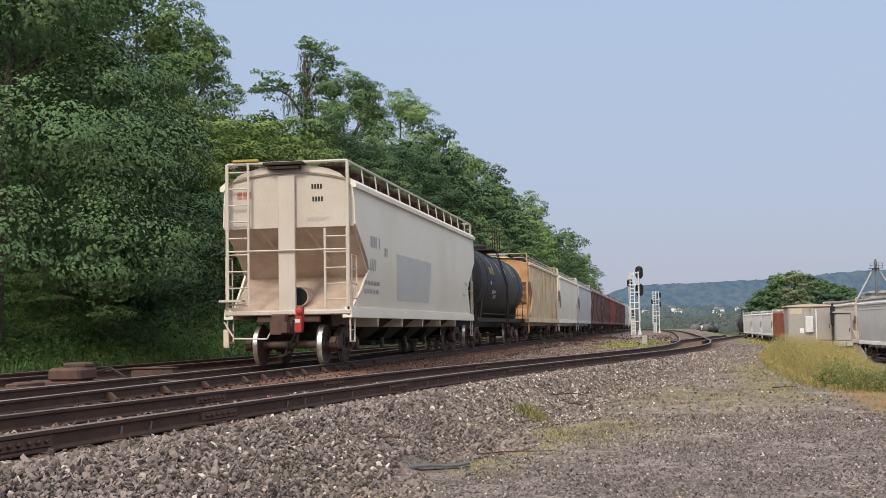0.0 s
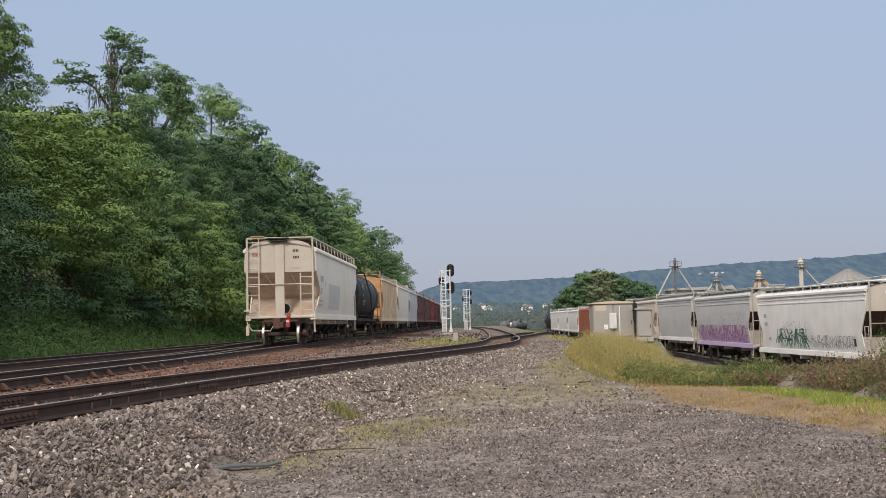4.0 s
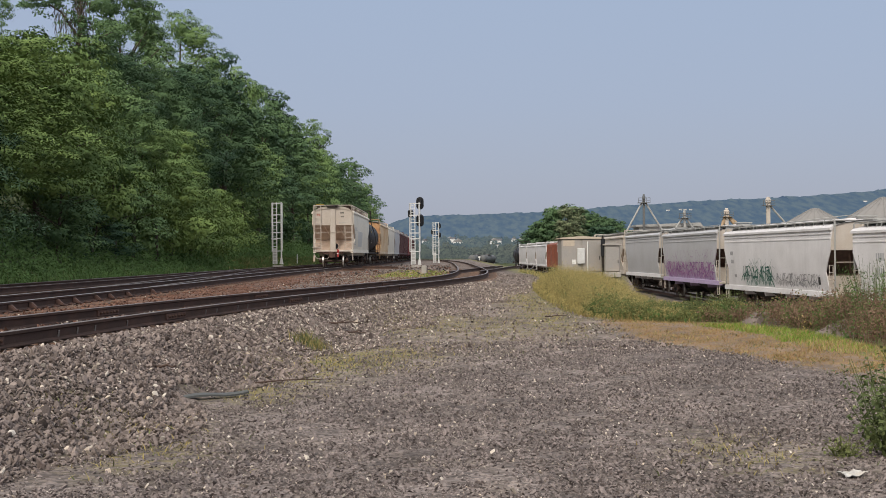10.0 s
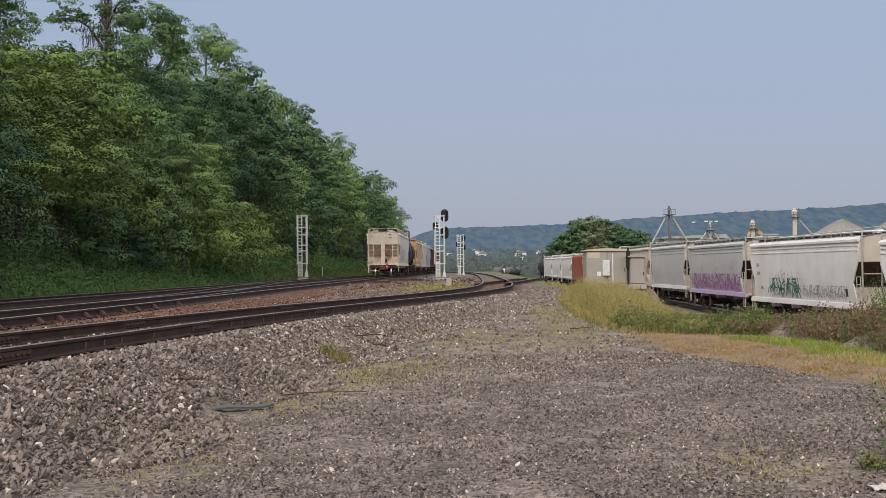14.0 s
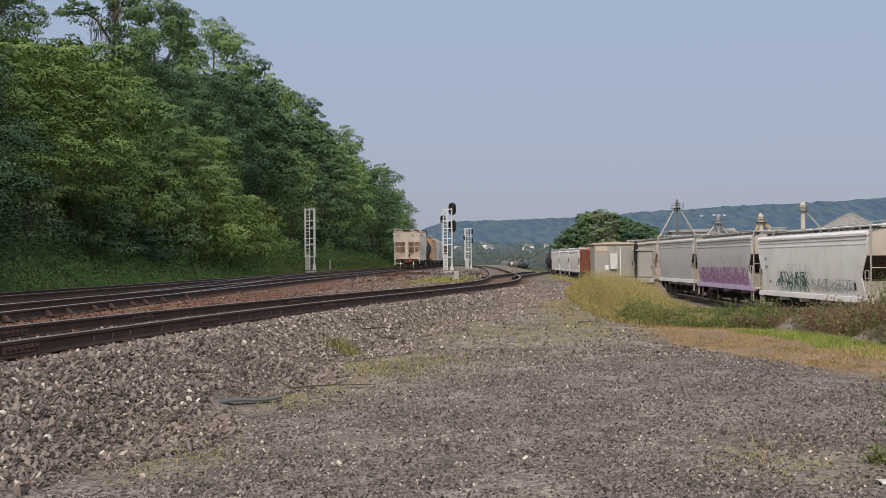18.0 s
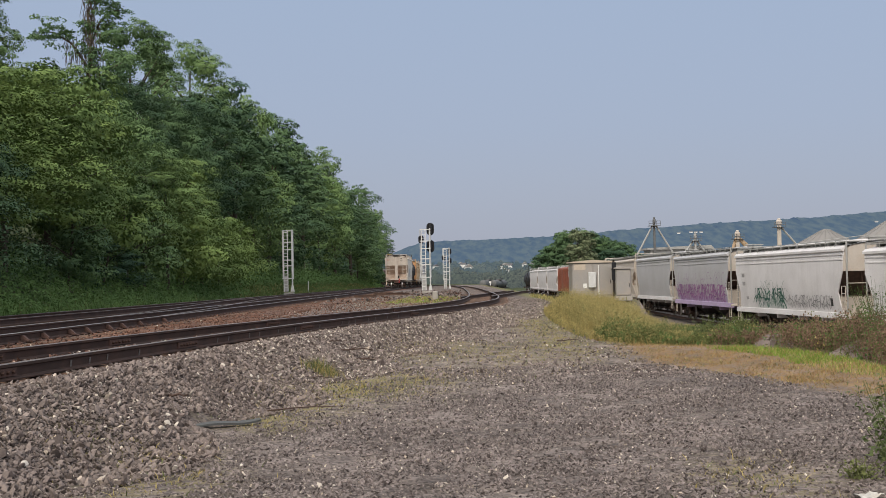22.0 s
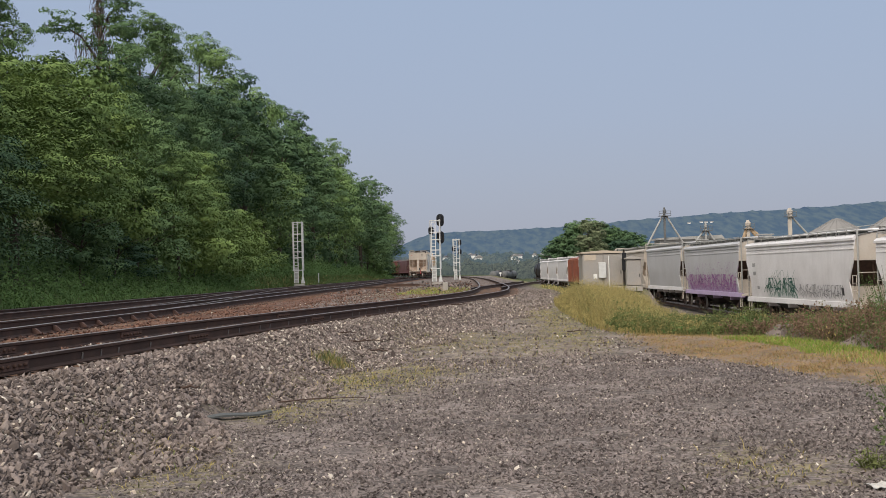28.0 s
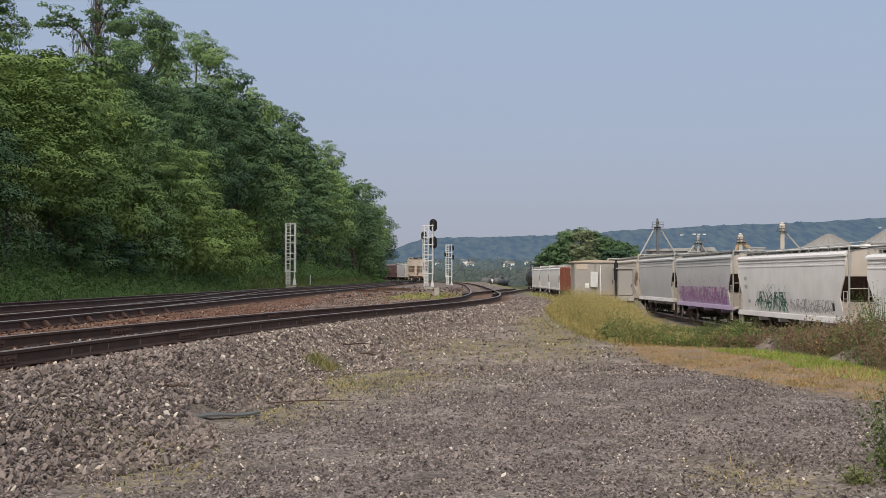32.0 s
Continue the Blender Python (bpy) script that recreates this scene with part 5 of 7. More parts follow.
bx = thing("junction_box", "grey steel junction box between the tracks", "junction box", at=pose(-10.45, 24.4, 0.6, 0, 0, 8))
part("body", Shape().box(0, 0, 0.14, 0.9, 0.3, 0.2, bev=0.03), TRUCKM, bx)
part("lid", Shape().box(0, 0, 0.255, 0.94, 0.34, 0.03, bev=0.01), TRUCKM, bx)
for x, y, L, rz in ((-9.9, 17.2, 1.6, 70), (-10.6, 19.4, 1.1, 95)):
    w = thing("scrap_timber", "old rusty-brown timber lying by the track", "timber", "scrap timbers", at=pose(x, y, 0.62, 0, 0, rz))
    part("beam", Shape().box(0, 0, 0.08, L, 0.22, 0.16, bev=0.02), RUSTBOX, w)
for x, y, L, rz in ((-4.3, 84, 2.6, 65), (-5.0, 86, 1.4, 100), (-3.9, 88, 1.0, 20), (-6.0, 82, 1.5, 80), (-5.6, 96, 1.6, 75)):
    w = thing("scrap_rail", "rusty scrap steel lying on the ballast", "scrap", "scrap steel", at=pose(x, y, float(ground_z(x, y)) + 0.1, 0, 0, rz))
    part("bar", Shape().prism([(-0.07, 0), (0.07, 0), (0.07, 0.02), (0.015, 0.05), (0.015, 0.12), (0.035, 0.13), (0.035, 0.17), (-0.035, 0.17), (-0.035, 0.13), (-0.015, 0.12), (-0.015, 0.05), (-0.07, 0.02)], "y", -L / 2, L / 2), TRUCKM, w)

# switch stands and a case in the far yard
for x, y, h, red in ((9.3, 190, 1.2, True), (7.6, 205, 0.8, False), (5.9, 212, 0.7, False)):
    sw = thing("switch_stand", "white switch stand with a red target in the far yard" if red else "low white switch stand in the far yard", "switch stand", "switch stands", at=pose(x, y, float(ground_z(x, y))))
    part("base", Shape().box(0, 0, 0.08, 0.7, 0.4, 0.18, bev=0.03), UNDER, sw)
    part("post", Shape().tube([(0, 0, 0.1), (0, 0, h)], 0.07, 8), WHITEWALL, sw)
    part("target", Shape().box(0, -0.05, h, 0.34, 0.04, 0.34, bev=0.03), REDPLASTIC if red else WHITEWALL, sw, "red target" if red else "")
yc = thing("equipment_case", "white equipment case in the far yard", "cabinet", at=pose(9.2, 216, float(ground_z(9.2, 216))))
part("body", Shape().box(0, 0, 0.42, 1.3, 0.7, 0.85, bev=0.03), WHITEWALL, yc)
part("lid", Shape().box(0, 0, 0.88, 1.4, 0.8, 0.07, bev=0.02), ALU, yc)

# litter on the gravel
def on_ground(x, y, up=0.0):
    return float(ground_z(x, y)) + up


strip = thing("rubber_strip", "flat dark grey rubber strip lying on the gravel", "rubber strip", at=pose(-2.45, 13.25, on_ground(-2.45, 13.25, 0.045), 0, 0, 41))
n = 16
gr = [[(-0.4 + 0.8 * i / n, w * (0.065 * math.sin(math.pi * (i + 0.7) / (n + 1.4)) ** 0.6), 0.02 + 0.012 * math.sin(i * 0.4) + 0.006 * w) for w in (-1, -0.3, 0.4, 1)] for i in range(n + 1)]
part("strip", Shape().sheet(gr).sheet([[(a, b, c - 0.02) for a, b, c in r] for r in gr]).sheet([[(a, b, c), (a, b, c - 0.02)] for a, b, c in [r[0] for r in gr]]).sheet([[(a, b, c), (a, b, c - 0.02)] for a, b, c in [r[-1] for r in gr]]), RUBBER, strip)


def stick(x, y, L, rz, r=0.012, label="dark dead stick on the gravel"):
    st = thing("stick", label, "stick", "dead sticks", at=pose(x, y, on_ground(x, y, 0.06), 0, 0, rz))
    rr = random.Random(int(x * 100 + y * 7))
    pts = [(-L / 2 + L * i / 6, rr.uniform(-0.05, 0.05) * L, rr.uniform(0, 0.03)) for i in range(7)]
    part("twig", Shape().tube(pts, r, 6, r * 0.4), WOODSTICK, st)
    part("side_twig", Shape().tube([pts[3], (pts[3][0] + L * 0.2, pts[3][1] + L * 0.16, 0.05)], r * 0.6, 5, r * 0.3), WOODSTICK, st)


for x, y, L, rz, r in ((-1.95, 22.2, 0.9, 10, 0.022), (-1.65, 22.0, 0.6, -25, 0.018), (-2.2, 22.5, 0.5, 40, 0.015), (-1.7, 14.4, 1.0, 12, 0.01), (-3.1, 13.6, 0.42, -35, 0.02), (-2.1, 18.4, 0.5, 20, 0.01), (-0.15, 34.5, 0.6, 5, 0.02), (2.4, 27.0, 0.5, 15, 0.015)):
    stick(x, y, L, rz, r)
lit = thing("paper_scrap", "crumpled dirty white paper on the gravel edge", "litter", at=pose(2.76, 8.5, on_ground(2.76, 8.5, 0.01), 0, 0, 20) @ Matrix.Diagonal((0.8, 0.7, 0.6, 1)))
rr = random.Random(4)
gr = [[(i * 0.034 - 0.12, j * 0.03 - 0.1, 0.012 + rr.uniform(0, 0.05)) for i in range(8)] for j in range(7)]
part("sheet", Shape().sheet(gr).sheet([[(a, b, c - 0.006) for a, b, c in r] for r in gr]).mesh("sheet", PAPER, smooth=False), None, lit)


# ---- loose stones ----
def stones(name, xy, sizes, mats, index, label, flat=0.75, lift=0.25, blocky=False, rounded=False):
    """Many broken stones as one mesh: each an uneven sharp-edged lump of eight faces."""
    n = len(xy)
    lump = np.array([(1, 0, 0), (0, 1, 0), (-1, 0, 0), (0, -1, 0), (0, 0, 1), (0, 0, -1)], float)
    tris = np.array([(0, 1, 4), (1, 2, 4), (2, 3, 4), (3, 0, 4), (1, 0, 5), (2, 1, 5), (3, 2, 5), (0, 3, 5)])
    if blocky:
        lump = np.array([(a, b, c) for c in (-1, 1) for a, b in ((-1, -1), (1, -1), (1, 1), (-1, 1))], float) * 0.66
        tris = np.array([(3, 2, 1, 0), (4, 5, 6, 7), (0, 1, 5, 4), (1, 2, 6, 5), (2, 3, 7, 6), (3, 0, 4, 7)])
    if rounded:
        g = (1 + 5 ** 0.5) / 2
        lump = np.array([(-1, g, 0), (1, g, 0), (-1, -g, 0), (1, -g, 0), (0, -1, g), (0, 1, g), (0, -1, -g), (0, 1, -g), (g, 0, -1), (g, 0, 1), (-g, 0, -1), (-g, 0, 1)]) / 1.9
        tris = np.array([(0, 11, 5), (0, 5, 1), (0, 1, 7), (0, 7, 10), (0, 10, 11), (1, 5, 9), (5, 11, 4), (11, 10, 2), (10, 7, 6), (7, 1, 8), (3, 9, 4), (3, 4, 2), (3, 2, 6), (3, 6, 8), (3, 8, 9), (4, 9, 5), (2, 4, 11), (6, 2, 10), (8, 6, 7), (9, 8, 1)])
    k = len(lump)
    v = (lump[None] + RNG.uniform(-1, 1, (n, k, 3)) * (0.25 if blocky else 0.24)) * 1.15
    v *= (sizes[:, None, None] / 2) * np.stack([RNG.uniform(0.85, 1.3, n), RNG.uniform(0.8, 1.1, n), RNG.uniform(0.7, 1.0, n) * flat], 1)[:, None]
    a, tx, ty = RNG.uniform(0, 6.28, n), RNG.normal(0, 0.6, n), RNG.normal(0, 0.6, n)
    z = v[..., 2] + v[..., 0] * tx[:, None] + v[..., 1] * ty[:, None]
    x = v[..., 0] * np.cos(a)[:, None] - v[..., 1] * np.sin(a)[:, None] + xy[:, 0:1]
    y = v[..., 0] * np.sin(a)[:, None] + v[..., 1] * np.cos(a)[:, None] + xy[:, 1:2]
    z = z + (ground_z(xy[:, 0], xy[:, 1]) + sizes * lift)[:, None]
    faces = (tris[None] + k * np.arange(n)[:, None, None]).reshape(-1, tris.shape[1])
    me = big_mesh(name, np.stack([x, y, z], -1).reshape(-1, 3), faces, mats, mat_index=np.repeat(index, len(tris)))
    return tagged(new(name, me), label, "stones", kind="stuff")


def scatter(n, y0, y1, x0, x1, power=1.0):
    """Random places between two lines x0(y), x1(y), denser towards y0 for a power above 1."""
    y = y0 + (y1 - y0) * RNG.random(n) ** power
    a, b = x0(y), x1(y)
    return np.stack([a + (b - a) * RNG.random(n), y], 1)


def some(n, share):
    return (RNG.random(n) < share).astype(int)


p = scatter(66000, 6.0, 44, lambda y: lead_x(y) + 1.0, lambda y: lead_x(y) + 3.1 + 0.3 * np.sin(y * 1.3), 1.6)
p = p[(np.abs(p[:, 0]) < p[:, 1] * 0.62 + 1.5) & (np.hypot(p[:, 0] + 2.45, p[:, 1] - 13.25) > 0.45)]
near = p[:, 1] < 18
q = p[near]
stones("ballast", q, RNG.lognormal(math.log(0.026), 0.34, len(q)).clip(0.014, 0.07), [STONE, PALESTONE], some(len(q), 0.05), "grey crushed-stone ballast beside the near track", 0.8, 0.5, rounded=True)
q = p[~near]
stones("ballast", q, RNG.lognormal(math.log(0.031), 0.30, len(q)).clip(0.016, 0.07), [STONE, PALESTONE], some(len(q), 0.15), "grey crushed-stone ballast farther along the near track", 0.85, 0.45)
p = scatter(100000, 6.6, 21, lambda y: np.maximum(lead_x(y) + 2.2, -0.42 * y - 0.3), lambda y: np.minimum(weed_x(y) + 0.2, 0.40 * y + 0.3), 1.35)
p = p[RNG.random(len(p)) > 0.8 * grass_cover(p[:, 0], p[:, 1])]
sz = RNG.lognormal(math.log(0.0165), 0.32, len(p)).clip(0.009, 0.042)
stones("gravel", p, sz, [GRAVEL, PALESTONE], some(len(p), 0.036), "fine grey gravel of the lot", lift=0.38)
p = scatter(16000, 19, 66, lambda y: lead_x(y) + 1.2, lambda y: weed_x(y) + 0.3, 1.4)
p = p[RNG.random(len(p)) > 0.8 * grass_cover(p[:, 0], p[:, 1])]
sz = RNG.lognormal(math.log(0.032), 0.35, len(p)).clip(0.018, 0.08)
stones("gravel", p, sz, [STONE, PALESTONE], some(len(p), 0.10), "coarser grey gravel farther along the lot", lift=0.15)
p = scatter(9000, 11, 75, lambda y: main_x(y) + 0.9, lambda y: lead_x(y) - 0.8, 1.3)
stones("rusty_ballast", p, RNG.uniform(0.025, 0.06, len(p)), [RUSTSTONE, PALESTONE], some(len(p), 0.03), "rust-stained ballast between the tracks")
p = scatter(4500, 5, 40, lambda y: lead_x(y) - 0.7, lambda y: lead_x(y) + 0.7, 1.4)
stones("track_ballast", p, RNG.uniform(0.03, 0.07, len(p)), [STONE, RUSTSTONE, PALESTONE], np.where(RNG.random(len(p)) < 0.5, 1, np.where(RNG.random(len(p)) < 0.12, 2, 0)), "ballast between the near rails", lift=0.55)


p = scatter(1300, 60, 128, lambda y: main_x(y) + 1.3, lambda y: lead_x(y) - 1.2)
stones("track_rubble", p, RNG.lognormal(math.log(0.085), 0.4, len(p)).clip(0.04, 0.22), [STONE, UNDER, RUSTSTONE], np.where(RNG.random(len(p)) < 0.5, 0, np.where(RNG.random(len(p)) < 0.45, 1, 2)), "dark broken rubble between the tracks by the signals", lift=0.2)


# ---- grasses and weeds ----
def blades(name, xy, hgt, wid, mats, index, label, lean=0.35, category="grass"):
    """Bent blades, each of two joined pieces."""
    n = len(xy)
    a = RNG.uniform(0, 6.28, n)
    dx, dy = np.cos(a), np.sin(a)
    l = RNG.normal(0, lean, (n, 2)) * hgt[:, None]
    z0 = ground_z(xy[:, 0], xy[:, 1]) - 0.02
    v = np.zeros((n, 6, 3))
    for k, (u, w) in enumerate(((0, 1.0), (0.55, 0.8), (1.0, 0.12))):
        for j, sg in enumerate((-1, 1)):
            v[:, 2 * k + j, 0] = xy[:, 0] + l[:, 0] * u * u + sg * w * wid / 2 * dx
            v[:, 2 * k + j, 1] = xy[:, 1] + l[:, 1] * u * u + sg * w * wid / 2 * dy
            v[:, 2 * k + j, 2] = z0 + hgt * u * (1 - 0.15 * u)
    faces = (np.array([(0, 1, 3, 2), (2, 3, 5, 4)])[None] + 6 * np.arange(n)[:, None, None]).reshape(-1, 4)
    me = big_mesh(name, v.reshape(-1, 3), faces, mats, mat_index=np.repeat(index, 2))
    return tagged(new(name, me), label, category, kind="stuff")


def leaves_at(pts, normals, size, rng=RNG):
    """Leaf blades: pointed four-cornered pieces with a fold, at points, facing roughly along the normals."""
    n = len(pts)
    nr = normals + rng.normal(0, 0.55, (n, 3))
    nr /= np.linalg.norm(nr, axis=1, keepdims=True) + 1e-9
    t = np.cross(nr, rng.normal(0, 1, (n, 3)))
    t /= np.linalg.norm(t, axis=1, keepdims=True) + 1e-9
    b = np.cross(nr, t)
    s = size[:, None]
    v = np.stack([pts - t * s * 0.55, pts + b * s * 0.3 + nr * s * 0.08, pts + t * s * 0.6, pts - b * s * 0.3 + nr * s * 0.08], 1)
    return v.reshape(-1, 3), (np.array([(0, 1, 2, 3)])[None] + 4 * np.arange(n)[:, None, None]).reshape(-1, 4)


# yellow weeds in a tall stand, lower green ones, dry edge, fresh strip
def weedzone(n, y0, y1, a, b, base=None, power=1.0):
    base = base or stand_x
    return scatter(n, y0, y1, lambda y: base(y) + a, lambda y: base(y) + b, power)


def stand_height(p):
    """How tall the weeds grow along the edge of the lot."""
    return np.interp(p[:, 0] / p[:, 1], [0.05, 0.09, 0.105, 0.125, 0.142, 0.16, 0.19, 0.22, 0.25, 0.29, 0.34], [0.92, 0.92, 0.84, 0.74, 0.62, 0.36, 0.32, 0.48, 0.52, 0.74, 0.95]) * np.clip(0.35 + (p[:, 0] - stand_x(p[:, 1])) / 0.7, 0.25, 1.0)


def bushy(name, xy, hgt, per, leaf, mats, shares, label, spread=0.28, upper=0.7):
    """Fine-leaved weeds: small leaves and seed heads round many thin stems, growing in clumps."""
    n = len(xy)
    hgt = hgt * (0.72 + 0.28 * wavy(xy[:, 0], xy[:, 1], 1.9, 3.0))
    u = RNG.random((n, per)) ** upper
    h = hgt[:, None] * u
    w = spread * hgt[:, None] * (0.35 + 0.65 * u)
    x = xy[:, :1] + RNG.normal(0, 0.5, (n, per)) * w
    y = xy[:, 1:] + RNG.normal(0, 0.5, (n, per)) * w
    z = ground_z(xy[:, 0], xy[:, 1])[:, None] + h
    nm = RNG.normal(0, 1, (n * per, 3)) * np.array([1, 1, 0.5])
    v, f = leaves_at(np.stack([x, y, z], 2).reshape(-1, 3), nm, RNG.uniform(leaf[0], leaf[1], n * per))
    index = RNG.choice(len(mats), n, p=shares)
    me = big_mesh(name, v, f, mats, mat_index=np.repeat(index, per))
    return tagged(new(name, me), label, "weeds", kind="stuff")


p = weedzone(17000, 25.8, 47, -0.25, 2.3)
blades("yellow_weeds", p, stand_height(p) * (0.8 + 0.2 * wavy(p[:, 0], p[:, 1], 1.7, 2.0)) * RNG.uniform(0.6, 1.12, len(p)), RNG.uniform(0.007, 0.017, len(p)), [WEEDYEL, WEEDGRN], some(len(p), 0.13), "tall yellow-green weeds beside the cabinets", 0.22, "weeds")
p = weedzone(2600, 25.8, 47, -0.2, 2.3)
bushy("seed_heads", p, stand_height(p) * RNG.uniform(0.85, 1.25, len(p)), 26, (0.010, 0.024), [WEEDYEL, WEEDGRN], [0.9, 0.1], "fine golden seed heads on the tall weeds", 0.3, 0.35)
p = weedzone(6000, 47, 76, 0.0, 4.0)
blades("yellow_weeds", p, RNG.uniform(0.06, 0.28, len(p)), RNG.uniform(0.015, 0.04, len(p)), [WEEDYEL, WEEDGRN], some(len(p), 0.35), "yellow-green weeds along the slope", 0.3, "weeds")
p = np.concatenate([weedzone(1700, 25.4, 29, 0.0, 3.0), weedzone(380, 15.5, 25.4, 0.2, 2.2)])
bushy("green_weeds", p, stand_height(p) * RNG.uniform(0.55, 1.1, len(p)), 26, (0.022, 0.06), [WEEDGRN, WEEDYEL, LEAFBANK], [0.80, 0.06, 0.14], "mixed green and yellow weeds at the edge of the lot", 0.4, 0.8)
p = weedzone(2300, 16.5, 25.6, 0.25, 2.6)
bushy("seed_weeds", p, stand_height(p) * RNG.uniform(0.7, 1.2, len(p)), 20, (0.02, 0.055), [WEEDRED, WEEDGRN, LEAFBANK], [0.78, 0.14, 0.08], "reddish-brown seeding weeds", 0.22, 0.6)
p = weedzone(1800, 16.5, 25.6, 0.2, 2.6)
blades("seed_weeds", p, stand_height(p) * RNG.uniform(0.6, 1.2, len(p)), RNG.uniform(0.005, 0.010, len(p)), [WEEDRED, WEEDGRN], some(len(p), 0.25), "thin reddish-brown weed stalks", 0.16, "weeds")
p = np.concatenate([weedzone(5000, 20.5, 24.6, -0.9, 0.2), weedzone(2600, 16.0, 20.5, -0.8, 0.2)])
blades("fresh_grass", p, RNG.uniform(0.04, 0.13, len(p)), RNG.uniform(0.006, 0.013, len(p)), [GRASSGRN, WEEDYEL, GRASSDRY], np.where(RNG.random(len(p)) < np.where(p[:, 1] > 20.5, 0.75, 0.3), 0, np.where(RNG.random(len(p)) < 0.6, 1, 2)), "bright green fresh grass", 0.4)
p = scatter(40000, 14.0, 29, lambda y: weed_x(y) - 0.1, lambda y: stand_x(y) - np.where((y > 17) & (y < 23.5), 0.75, 0.0))
p = p[RNG.random(len(p)) < np.clip(0.5 + 0.7 * wavy(p[:, 0], p[:, 1], 2.2, 7.0), 0.12, 1) * np.clip((p[:, 0] - weed_x(p[:, 1]) + 0.15) / 0.7, 0.15, 1)]
blades("dry_grass", p, RNG.uniform(0.02, 0.085, len(p)), RNG.uniform(0.005, 0.013, len(p)), [GRASSDRY, WEEDYEL, WEEDGRN], np.where(RNG.random(len(p)) < 0.62, 0, np.where(RNG.random(len(p)) < 0.7, 1, 2)), "dry orange grass at the edge of the gravel", 0.7)
p = scatter(110000, 8.5, 60, lambda y: -4 + 0 * y, lambda y: 4 + 0 * y, 1.2)
p = p[(RNG.random(len(p)) < grass_cover(p[:, 0], p[:, 1]) ** 1.4 * 0.75) & (p[:, 0] > lead_x(p[:, 1]) + 1.6)]
blades("thin_grass", p, RNG.uniform(0.03, 0.10, len(p)), RNG.uniform(0.006, 0.014, len(p)), [WEEDYEL, WEEDGRN], some(len(p), 0.3), "thin yellow-green grass on the gravel", 0.6)
p = np.stack([RNG.normal(-2.12, 0.13, 500), RNG.normal(19.4, 0.25, 500)], 1)
blades("grass_tuft", p, RNG.uniform(0.08, 0.26, 500), RNG.uniform(0.006, 0.012, 500), [WEEDYEL, WEEDGRN], some(500, 0.5), "yellow-green grass tuft in the gravel", 0.35)


def leafy_weed(x, y, hgt, rad, stems, label, mats=None, leaf=0.06, seed=1):
    """A weed of several leafy stems."""
    rg = np.random.default_rng(seed)
    wd = thing("weed_plant", label, "plant", "leafy weeds", at=pose(x, y, on_ground(x, y)))
    st = Shape()
    pts, nrm, sz = [], [], []
    for k in range(stems):
        a, r = rg.uniform(0, 6.28), rad * rg.uniform(0.1, 1) ** 0.7
        bx_, by_ = r * 0.4 * math.cos(a), r * 0.4 * math.sin(a)
        tx, ty, tz = r * math.cos(a), r * math.sin(a), hgt * rg.uniform(0.45, 1.0)
        st.tube([(bx_, by_, -0.03), ((bx_ + tx) / 2, (by_ + ty) / 2, tz * 0.55), (tx, ty, tz)], 0.006, 4, 0.002)
        for j in range(26):
            u = rg.uniform(0.15, 1.0)
            pts.append((bx_ + (tx - bx_) * u + rg.normal(0, 0.05), by_ + (ty - by_) * u + rg.normal(0, 0.05), tz * u * (0.9 + 0.1 * u) + rg.normal(0, 0.03)))
            nrm.append((0.3 * math.cos(a), 0.3 * math.sin(a), 1))
            sz.append(leaf * rg.uniform(0.5, 1.2) * (1.15 - 0.6 * u))
    tagged(part("stem", st, WEEDGRN, wd), kind="stuff")
    v, f = leaves_at(np.array(pts), np.array(nrm), np.array(sz), rg)
    tagged(part("leaves", big_mesh("leaves", v, f, mats or WEEDGRN), None, wd), kind="stuff")
    return wd


leafy_weed(3.5, 9.6, 0.74, 0.62, 46, "tall green weed at the gravel edge", leaf=0.075, seed=2)
leafy_weed(4.0, 10.3, 0.8, 0.6, 38, "tall green weed at the gravel edge", leaf=0.075, seed=3)
leafy_weed(3.42, 9.3, 0.42, 0.36, 26, "low green weed at the gravel edge", leaf=0.05, seed=14)
leafy_weed(3.75, 8.9, 0.6, 0.5, 30, "low green weed at the gravel edge", leaf=0.07, seed=4)
leafy_weed(2.98, 9.3, 0.2, 0.16, 14, "small light green weed beside the paper", WEEDGRN, 0.04, 5)
for k, (x, y, h) in enumerate(((5.75, 26.0, 0.66), (5.3, 26.4, 0.6), (6.1, 26.6, 0.62), (7.2, 22.9, 0.75), (7.75, 22.6, 1.5), (7.55, 21.6, 1.3), (4.5, 27.6, 0.5), (3.9, 30.5, 0.6), (6.9, 23.6, 0.5), (8.1, 21.6, 1.6))):
    leafy_weed(x, y, h, 0.7 if k in (4, 5, 9) else 0.45, 60 if k in (4, 5, 9) else 40, "leafy dark green weed at the edge of the lot" if k in (4, 5, 9) else "leafy green weed at the edge of the lot", LEAFBANK if k in (4, 5, 9) else WEEDGRN, 0.06, 20 + k)


